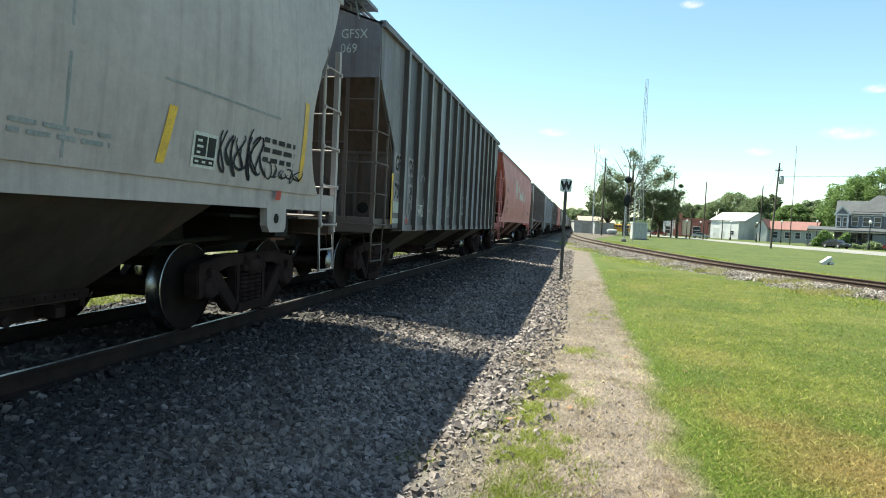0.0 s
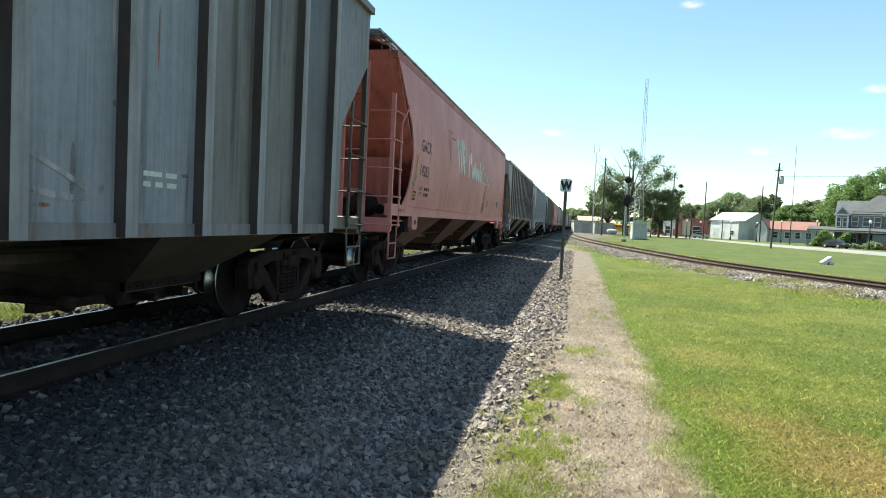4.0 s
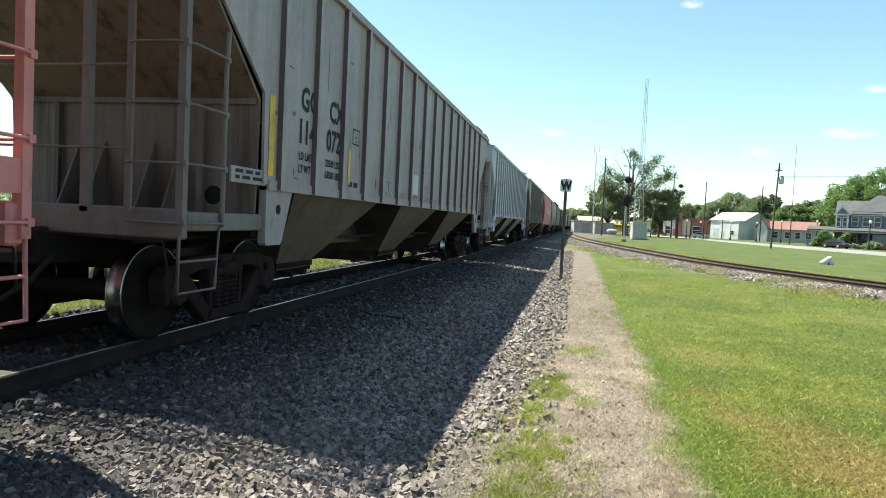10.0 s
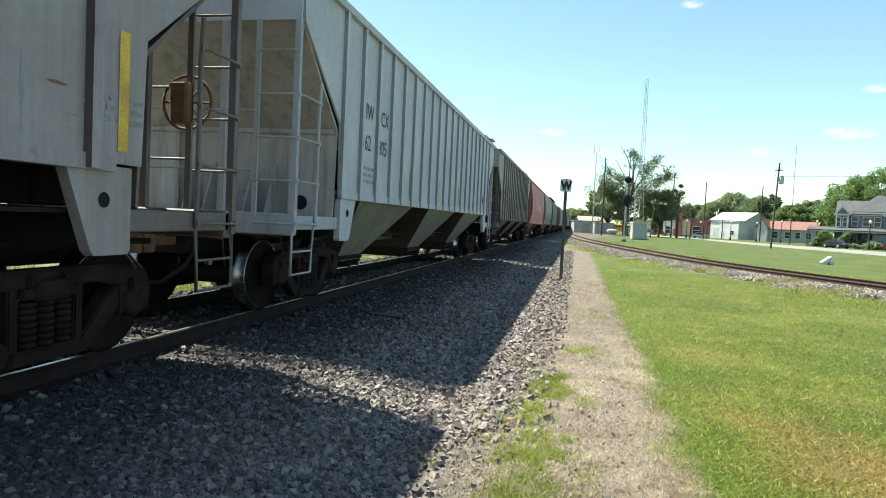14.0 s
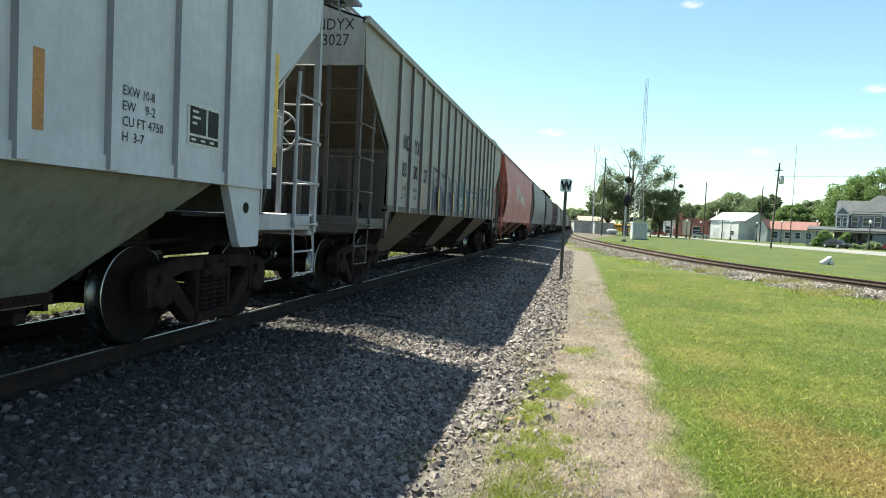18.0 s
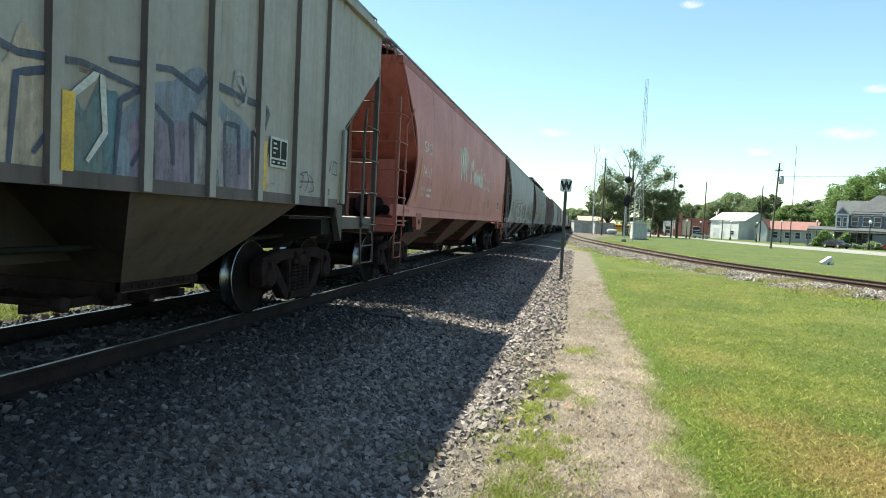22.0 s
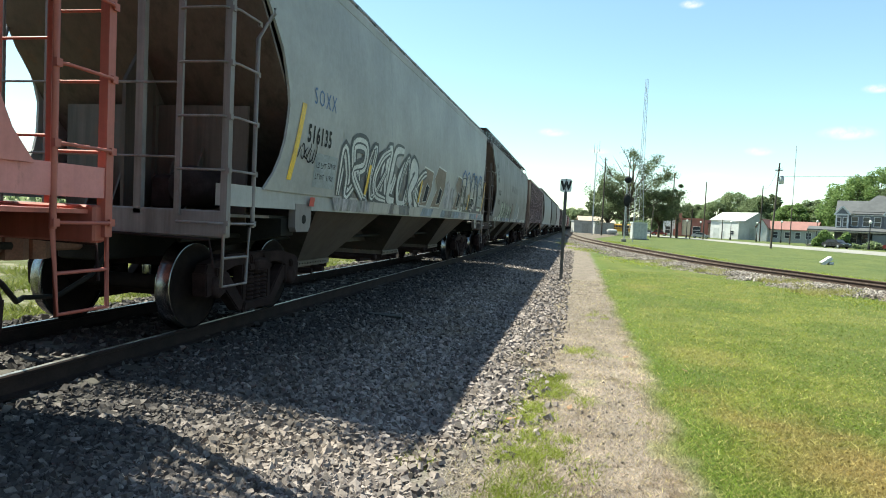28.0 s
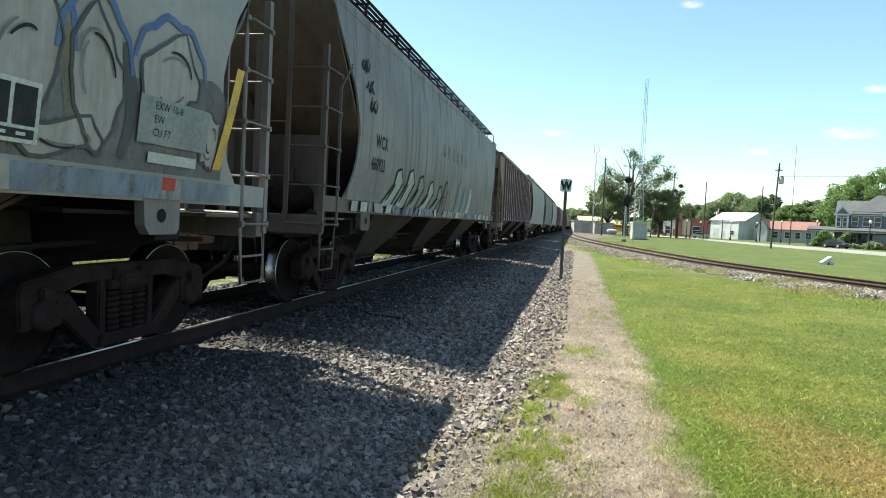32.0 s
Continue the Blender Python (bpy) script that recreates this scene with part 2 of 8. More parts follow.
def ground_material(name, k, thin=False):
    """k: how much light the turf throws back as a whole."""
    m, t, bs = graph(name)
    vec = t.nodes.new("ShaderNodeTexCoord").outputs["Object"]
    sep = t.nodes.new("ShaderNodeSeparateXYZ")
    t.links.new(vec, sep.inputs[0])
    x = sep.outputs[0]
    big, mid, fine = noise_at(t, vec, 0.22, 3), noise_at(t, vec, 1.7, 5), noise_at(t, vec, 38, 4, 0.7)
    blade = noise_at(t, vec, 30, 5, 0.7, (1.0, 0.35, 1.0))
    lawn = mix(t, ramp(t, mid, 0.32, 0.68), (0.118, 0.15, 0.027), (0.188, 0.208, 0.046))
    lawn = mix(t, maths(t, "MULTIPLY", ramp(t, big, 0.5, 0.68), 0.6), lawn, (0.19, 0.2, 0.062))
    lawn = mix(t, maths(t, "MULTIPLY", ramp(t, noise_at(t, vec, 0.6, 5), 0.5, 0.66), 0.35), lawn, (0.25, 0.2, 0.08))
    lawn = mix(t, maths(t, "MULTIPLY", ramp(t, noise_at(t, vec, 0.35, 6, 0.65), 0.45, 0.58), 0.65), lawn, (0.095, 0.138, 0.028))
    lawn = mix(t, ramp(t, maths(t, "ADD", x, mid), 2.1, 1.2), lawn, (0.125, 0.175, 0.032))
    # the lawn across the curved track is a deeper green
    across = maths(t, "ADD", sep.outputs[1], maths(t, "MULTIPLY", x, 1.7))
    lawn = mix(t, maths(t, "MULTIPLY", ramp(t, across, 36.0, 46.0), 0.75), lawn, mix(t, ramp(t, noise_at(t, vec, 0.45, 6, 0.7, (1.0, 0.5, 1.0)), 0.38, 0.62), (0.088, 0.128, 0.038), (0.15, 0.175, 0.055)))
    # worn brown patches in a slanting row near the verge
    for wx_, wy_, out_, in_, k_ in ((2.3, 4.9, 2.1, 0.9, 0.75), (1.8, 5.9, 1.5, 0.7, 0.6), (1.35, 6.9, 1.35, 0.7, 0.5)):
        far = t.nodes.new("ShaderNodeVectorMath")
        far.operation = "DISTANCE"
        far.inputs[1].default_value = (wx_, wy_, GROUND)
        t.links.new(vec, far.inputs[0])
        worn = maths(t, "ADD", far.outputs["Value"], maths(t, "MULTIPLY", noise_at(t, vec, 1.5, 5), 1.6))
        lawn = mix(t, maths(t, "MULTIPLY", ramp(t, worn, out_, in_), k_), lawn, (0.25, 0.17, 0.075))
    dry = mix(t, ramp(t, mid, 0.3, 0.65), (0.43, 0.352, 0.3), (0.3, 0.245, 0.21))
    dry = mix(t, ramp(t, noise_at(t, vec, 2.6, 6, 0.7), 0.5, 0.68), dry, (0.2, 0.155, 0.12))
    dry = mix(t, maths(t, "MULTIPLY", ramp(t, noise_at(t, vec, 1.1, 4), 0.58, 0.68), 0.4), dry, (0.24, 0.28, 0.07))
    grit = ramp(t, maths(t, "ADD", x, maths(t, "MULTIPLY", noise_at(t, vec, 2.2, 6, 0.7), 1.2)), 0.45, -0.15)
    dry = mix(t, maths(t, "MULTIPLY", grit, 0.65), dry, mix(t, ramp(t, noise_at(t, vec, 45, 3), 0.4, 0.6), (0.12, 0.11, 0.1), (0.3, 0.275, 0.25)))
    # farther along, the verge is mostly bare grey-brown dirt
    bare = ramp(t, maths(t, "ADD", sep.outputs[1], maths(t, "MULTIPLY", noise_at(t, vec, 0.9, 5), 9.0)), 11.0, 17.0)
    dry = mix(t, maths(t, "MULTIPLY", bare, 0.7), dry, mix(t, ramp(t, noise_at(t, vec, 3.0, 6, 0.7), 0.4, 0.6), (0.19, 0.155, 0.13), (0.3, 0.25, 0.21)))
    edge = maths(t, "ADD", x, maths(t, "MULTIPLY", maths(t, "SUBTRACT", mid, 0.5), 0.5))
    col = mix(t, ramp(t, edge, 0.68, 1.0), dry, lawn)
    weeds = mix(t, ramp(t, noise_at(t, vec, 0.9, 6, 0.7), 0.45, 0.62), (0.11, 0.12, 0.036), (0.34, 0.31, 0.23))
    col = mix(t, ramp(t, x, -7.4, -6.9), weeds, col)
    col = mix(t, 0.8, col, mix(t, ramp(t, blade, 0.25, 0.75), (0.66, 0.66, 0.66), (1.25, 1.25, 1.25)), "MULTIPLY")
    if thin:
        one = t.nodes.new("ShaderNodeNewGeometry").outputs["Random Per Island"]
        col = mix(t, maths(t, "MULTIPLY", ramp(t, one, 0.72, 0.85), 0.6), col, (0.37, 0.32, 0.15))
        tone = maths(t, "ADD", maths(t, "MULTIPLY", maths(t, "FRACT", maths(t, "MULTIPLY", one, 37.0)), 0.9), 0.55)
        grey = t.nodes.new("ShaderNodeCombineColor")
        for i in range(3):
            t.links.new(tone, grey.inputs[i])
        col = mix(t, 1.0, col, grey.outputs[0], "MULTIPLY")
    col = mix(t, 1.0, col, (k, k, k), "MULTIPLY")
    t.links.new(col, bs.inputs["Base Color"])
    bs.inputs["Roughness"].default_value = 0.9
    bs.inputs["Specular IOR Level"].default_value = 0.2
    if thin:
        # blades let light through
        tl = t.nodes.new("ShaderNodeBsdfTranslucent")
        t.links.new(col, tl.inputs["Color"])
        sh = t.nodes.new("ShaderNodeMixShader")
        sh.inputs[0].default_value = 0.5
        t.links.new(bs.outputs[0], sh.inputs[1])
        t.links.new(tl.outputs[0], sh.inputs[2])
        t.links.new(sh.outputs[0], t.nodes["Material Output"].inputs["Surface"])
    else:
        bumped(t, bs, maths(t, "ADD", blade, fine), 0.6, 0.03)
    return m


def gravel_material(name, a, b, scale=16.0, island=False, dirty=False):
    """Crushed stone: cells of varied grey."""
    m, t, bs = graph(name)
    vec = t.nodes.new("ShaderNodeTexCoord").outputs["Object"]
    vo = node(t, "ShaderNodeTexVoronoi", Scale=scale)
    t.links.new(vec, vo.inputs["Vector"])
    if island:
        rnd = t.nodes.new("ShaderNodeNewGeometry").outputs["Random Per Island"]
    else:
        sp = t.nodes.new("ShaderNodeSeparateColor")
        t.links.new(vo.outputs["Color"], sp.inputs[0])
        rnd = sp.outputs[0]
    col = mix(t, rnd, a, b)
    col = mix(t, ramp(t, noise_at(t, vec, 0.9, 4), 0.45, 0.7), col, mix(t, 0.5, col, (0.17, 0.13, 0.1)))
    sep = t.nodes.new("ShaderNodeSeparateXYZ")
    t.links.new(vec, sep.inputs[0])
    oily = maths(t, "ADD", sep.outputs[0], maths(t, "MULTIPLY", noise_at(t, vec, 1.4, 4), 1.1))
    soot_shade = ramp(t, oily, XC + 2.0, XC + 3.8)
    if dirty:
        # darker beside the rails: brake dust, plus the train's shade put into the colour
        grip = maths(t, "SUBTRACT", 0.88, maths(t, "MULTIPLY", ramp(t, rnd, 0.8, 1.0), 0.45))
        col = mix(t, soot_shade, mix(t, grip, col, (0.02, 0.0155, 0.0165)), col)
    grain = noise_at(t, vec, 90, 3)
    col = mix(t, 0.5, col, mix(t, ramp(t, grain, 0.3, 0.7), (0.7, 0.7, 0.7), (1.2, 1.2, 1.2)), "MULTIPLY")
    t.links.new(col, bs.inputs["Base Color"])
    bs.inputs["Roughness"].default_value = 0.88
    if not island:
        bumped(t, bs, vo.outputs["Distance"], 1.0, -0.04)
    else:
        bumped(t, bs, grain, 0.3, 0.004)
    return m


lawn_mat = ground_material("lawn with a dry verge", 0.56)
blade_mat = ground_material("single grass blades", 1.3, True)
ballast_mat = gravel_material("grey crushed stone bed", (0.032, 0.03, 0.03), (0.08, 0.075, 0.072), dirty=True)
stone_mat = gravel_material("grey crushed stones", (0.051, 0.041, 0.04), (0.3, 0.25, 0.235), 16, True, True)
gravel_tan = gravel_material("tan gravel", (0.05, 0.04, 0.032), (0.12, 0.098, 0.078), 9)
siding_stone = gravel_material("pale grey-brown stones", (0.07, 0.055, 0.05), (0.38, 0.335, 0.305), 9, True)
tie_mat = plain("creosoted timber", (0.03, 0.026, 0.023), (0.07, 0.06, 0.05), 3, 40, 0.9)
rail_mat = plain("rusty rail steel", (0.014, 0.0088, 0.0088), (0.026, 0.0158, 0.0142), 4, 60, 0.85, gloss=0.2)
rail_brown = plain("light brown rail rust", (0.06, 0.036, 0.026), (0.04, 0.025, 0.019), 4, 60, 0.85)
railtop_mat = plain("worn bright rail head", (0.42, 0.4, 0.385), (0.16, 0.148, 0.14), 5, 80, 0.36, 1.0, 0.02)
concrete_mat = plain("pale concrete", (0.215, 0.205, 0.19), (0.17, 0.162, 0.15), 0.3, 12, 0.9)

# one sheet of ground to the horizon, finer near the camera
axis = sorted({*[round(s * 2.0 * 1.32 ** k, 2) for k in range(27) for s in (-1, 1)], *[float(i) for i in range(-2, 3)]})
axis = [a for a in axis if abs(a) < 3200]
gx, gy = np.meshgrid(np.array(axis), np.array(axis), indexing="ij")
gz = np.full(gx.shape, GROUND)
idx = np.arange(gx.size).reshape(gx.shape)
quads = np.stack([idx[:-1, :-1], idx[1:, :-1], idx[1:, 1:], idx[:-1, 1:]], -1).reshape(-1, 4)
ground = big_mesh("ground", np.stack([gx, gy, gz], -1).reshape(-1, 3), quads, lawn_mat)
tagged(ground, "mown green lawn with a dry straw-coloured verge", "ground", kind="structure")


def spine(ctrl, step=1.0):
    """A smooth line through the control points, as places and unit tangents."""
    pts = [Vector((*c, 0)) for c in ctrl]
    pts = [pts[0] * 2 - pts[1]] + pts + [pts[-1] * 2 - pts[-2]]
    out = []
    for i in range(1, len(pts) - 2):
        a, b, c, d = pts[i - 1:i + 3]
        n = max(2, int((c - b).length / step))
        for k in range(n):
            s = k / n
            out.append(0.5 * ((2 * b) + (c - a) * s + (2 * a - 5 * b + 4 * c - d) * s * s + (3 * b - a - 3 * c + d) * s ** 3))
    out.append(pts[-2])
    tan = [(out[min(i + 1, len(out) - 1)] - out[max(i - 1, 0)]).normalized() for i in range(len(out))]
    return out, tan


def sweep(name, line, prof, mat, parent=None, off=0.0, smooth=False):
    """Moves a (sideways, up) outline along a line, to its right by off."""
    out, tan = line
    n = len(prof)
    vs = np.array([[p.x + t.y * (a + off), p.y - t.x * (a + off), z] for p, t in zip(out, tan) for a, z in prof])
    i = np.arange(len(out) - 1)[:, None] * n
    k = np.arange(n)[None, :]
    fs = np.stack([i + k, i + n + k, i + n + (k + 1) % n, i + (k + 1) % n], -1).reshape(-1, 4)
    return big_mesh(name, vs, fs, mat, parent, smooth)


RAIL = [(-0.068, -0.172), (0.068, -0.172), (0.068, -0.16), (0.012, -0.145), (0.01, -0.045), (0.034, -0.034), (0.035, -0.01), (0.026, -0.002), (-0.026, -0.002), (-0.035, -0.01), (-0.034, -0.034), (-0.01, -0.045), (-0.012, -0.145), (-0.068, -0.16)]
HEAD = [(-0.019, -0.004), (0.019, -0.004), (0.017, 0.0), (-0.017, 0.0)]
main_line = ([Vector((XC, y, 0)) for y in (-140, -40, -10, 0, 10, 30, 80, 200, 500, 900, 1500)], [Vector((0, 1, 0))] * 11)
siding_line = spine([(62, -32), (34, -10.5), (19.5, 5.0), (13.2, 15.0), (9.45, 23.8), (7.85, 28.1), (6.55, 32.1), (5.1, 39.4), (2.9, 54.9), (1.0, 71.7), (-0.6, 95), (-1.9, 130), (-2.6, 175), (-3.0, 240), (-3.1, 400), (-3.1, 700)], 2.0)
SIDE_Z = -0.1


def lay_track(name, label, line, z, bed, bed_mat, steel, head):
    tr = empty(name, label, "railway track", kind="structure")
    sweep("ballast_bed", line, [(a, b + z) for a, b in bed], bed_mat, tr)
    for s in (-1, 1):
        sweep("rail", line, [(a, b + z) for a, b in RAIL], steel, tr, s * HALF)
        sweep("rail_head", line, [(a, b + z) for a, b in HEAD], head, tr, s * HALF)
    return tr


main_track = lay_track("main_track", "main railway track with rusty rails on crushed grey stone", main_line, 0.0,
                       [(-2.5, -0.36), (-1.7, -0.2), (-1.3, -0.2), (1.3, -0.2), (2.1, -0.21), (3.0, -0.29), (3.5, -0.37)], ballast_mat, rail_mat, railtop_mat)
siding = lay_track("curved_track", "curving second railway track on weedy gravel", siding_line, SIDE_Z,
                   [(-2.9, -0.27), (-1.5, -0.17), (1.5, -0.17), (3.1, -0.27)], gravel_tan, rail_brown, rail_brown)


def strip(name, near, far, z, mat, label, category):
    vs = np.array([(*p, z) for p in near] + [(*p, z) for p in far])
    n = len(near)
    fs = np.array([(i, i + 1, n + i + 1, n + i) for i in range(n - 1)])
    return tagged(big_mesh(name, vs, fs, mat), label, category, kind="structure")


strip("road", [(62, 25), (44, 50), (32, 76), (28.5, 92), (26.5, 112), (25.0, 141), (19, 175), (15, 230)],
      [(85, 30), (62, 66), (42.8, 102), (38.5, 118), (34.5, 135), (31.0, 166), (26, 190), (22, 240)], GROUND + 0.02, concrete_mat,
      "pale concrete street and pavement in the sun", "road")
strip("gravel_lot", [(-1.5, 78), (-1.4, 140), (-1.4, 230)], [(1.6, 86), (9, 150), (14, 230)], GROUND + 0.016, gravel_tan, "pale gravel lot beside the track", "ground")
# ---- the train ----
U0, U1, U2, U3 = 4.17416, -0.34829, -0.34002, 0.21929
PACE = 1.036                      # metres along the train to one unit of its markings


def travel(t):
    """Metres that the train has rolled by t seconds."""
    def at(q):
        s = (q - 16) / 16
        return 16 * (U0 * s + 0.2 * (U1 * s ** 2 + U2 * s ** 3 + U3 * s ** 4))
    return at(t) - at(0.0)


WHEEL_R = 0.457
TREND = 2.3                       # truck's middle from the coupling plane
PROTO = {}


def wheelset_meshes():
    g, tr = Geo(), Geo()
    for s in (-1, 1):
        g.lathe([(0.10, s * 0.69), (0.17, s * 0.695), (0.19, s * 0.75), (0.36, s * 0.73), (0.40, s * 0.70), (0.455, s * 0.70), (0.452, s * 0.805), (0.405, s * 0.81),
                 (0.385, s * 0.785), (0.20, s * 0.80), (0.16, s * 0.84), (0.10, s * 0.84)], 32, "x")
        tr.lathe([(0.45, s * 0.672), (0.484, s * 0.674), (0.487, s * 0.69), (0.4575, s * 0.708), (0.4565, s * 0.804), (0.4545, s * 0.8115), (0.444, s * 0.8125)], 40, "x", caps=False)
    g.lathe([(0.075, -1.05), (0.08, -0.9), (0.085, 0.9), (0.075, 1.05)], 12, "x")
    return g.mesh("wheel_set", wheel_steel), tr.mesh("tread", tread_steel)


def spring_geo():
    prof = []
    for k in range(7):
        prof += [(0.045, 0.236 + 0.048 * k), (0.07, 0.246 + 0.048 * k), (0.076, 0.26 + 0.048 * k), (0.07, 0.274 + 0.048 * k)]
    return Geo().lathe(prof, 12, "z", (0, 0, 0), False)


def side_frame_geo():
    g = Geo()
    x0, x1 = 0.93, 1.07
    top = [(-1.12, 0.60), (-1.08, 0.70), (-0.62, 0.79), (0.62, 0.79), (1.08, 0.70), (1.12, 0.60), (0.72, 0.60), (0.50, 0.655), (-0.50, 0.655), (-0.72, 0.60)]
    g.prism(top, x0, x1)
    for s in (-1, 1):
        g.prism([(s * 1.12, 0.62), (s * 0.70, 0.62), (s * 0.72, 0.36), (s * 0.79, 0.36), (s * 0.79, 0.54), (s * 0.99, 0.54), (s * 0.99, 0.36), (s * 1.10, 0.36)], x0 - 0.02, x1 + 0.01)
        g.prism([(s * 0.79, 0.60), (s * 0.66, 0.60), (s * 0.30, 0.235), (s * 0.30, 0.13), (s * 0.42, 0.14), (s * 0.74, 0.42)], x0, x1)
        g.prism([(s * 0.34, 0.70), (s * 0.25, 0.70), (s * 0.25, 0.16), (s * 0.34, 0.16)], x0 + 0.005, x1 - 0.005)
    g.prism([(-0.36, 0.13), (0.36, 0.13), (0.33, 0.235), (-0.33, 0.235)], x0 - 0.03, x1 + 0.03)
    g.box(x0 - 0.02, x1 + 0.045, -0.27, 0.27, 0.585, 0.66)
    for s in (-1, 1):
        g.box(x1 - 0.01, x1 + 0.05, s * 0.95, s * 0.83, 0.56, 0.66)
        g.box(x1 - 0.01, x1 + 0.03, s * 0.2, s * 0.1, 0.66, 0.76)
    return g


def rounded(me, r):
    """Rounds the cast edges of a mesh."""
    bm = bmesh.new()
    bm.from_mesh(me)
    bmesh.ops.remove_doubles(bm, verts=bm.verts, dist=1e-5)
    sharp = [e for e in bm.edges if len(e.link_faces) == 2 and e.calc_face_angle() > 0.5]
    bmesh.ops.bevel(bm, geom=sharp, offset=r, segments=2, affect="EDGES", clamp_overlap=True)
    bm.to_mesh(me)
    bm.free()
    return me


def truck(parent, y):
    if "truck" not in PROTO:
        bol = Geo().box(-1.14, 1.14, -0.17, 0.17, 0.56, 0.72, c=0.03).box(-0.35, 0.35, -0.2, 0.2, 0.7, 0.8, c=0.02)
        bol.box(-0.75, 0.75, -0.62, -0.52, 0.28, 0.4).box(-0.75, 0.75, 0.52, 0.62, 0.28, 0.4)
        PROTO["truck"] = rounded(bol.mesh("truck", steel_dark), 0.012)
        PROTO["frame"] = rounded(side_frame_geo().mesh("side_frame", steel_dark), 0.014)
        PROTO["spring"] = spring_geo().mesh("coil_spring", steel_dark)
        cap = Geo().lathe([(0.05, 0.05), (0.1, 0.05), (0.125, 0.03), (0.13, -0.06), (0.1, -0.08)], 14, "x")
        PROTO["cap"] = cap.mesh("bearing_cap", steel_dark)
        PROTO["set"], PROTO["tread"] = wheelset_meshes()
    tk = part("truck", PROTO["truck"], None, parent, "grimy cast steel truck with two axles")
    tk.matrix_basis = pose(0, y, 0)
    for s in (0, 180):
        part("side_frame", PROTO["frame"], None, tk).matrix_basis = pose(0, 0, 0, 0, 0, s)
        for dy in (-0.16, 0.0, 0.16):
            part("coil_spring", PROTO["spring"], None, tk).matrix_basis = pose(0, 0, 0, 0, 0, s) @ pose(1.02, dy, 0)
        for dy in (-0.889, 0.889):
            part("bearing_cap", PROTO["cap"], None, tk).matrix_basis = pose(0, 0, 0, 0, 0, s) @ pose(1.06, dy, WHEEL_R)
    sets = []
    for dy in (-0.889, 0.889):
        ws = part("wheel_set", PROTO["set"], None, tk, "axle with two dark steel wheels")
        ws.data = PROTO["both"]
        ws.matrix_basis = pose(0, dy, WHEEL_R)
        sets.append((ws, dy))
    return sets


def joined_wheelset():
    a, b = wheelset_meshes()
    bm = bmesh.new()
    bm.from_mesh(a)
    n = len(bm.faces)
    bm.from_mesh(b)
    bm.faces.ensure_lookup_table()
    for f in bm.faces[n:]:
        f.material_index = 1
    me = bpy.data.meshes.new("wheel_set")
    bm.to_mesh(me)
    bm.free()
    me.materials.append(wheel_steel)
    me.materials.append(tread_steel)
    PROTO["both"] = me


joined_wheelset()


def smooth_side(z):
    """Half width of a round-sided car at a height."""
    s = (z - 1.35) / 2.85
    return 1.50 + 0.13 * math.sin(math.pi * min(1, max(0, s * 0.92 + 0.06)))


def smooth_bite(z):
    return float(np.interp(z, [1.3, 1.55, 1.75, 2.1, 2.5, 3.0, 3.5, 4.2], [0.55, 0.7, 0.92, 1.04, 1.07, 0.86, 0.46, 0.02]))


def ribbed_bite(z):
    return float(np.interp(z, [1.0, 2.5, 3.5, 4.3], [1.40, 1.34, 0.1, 0.0]))


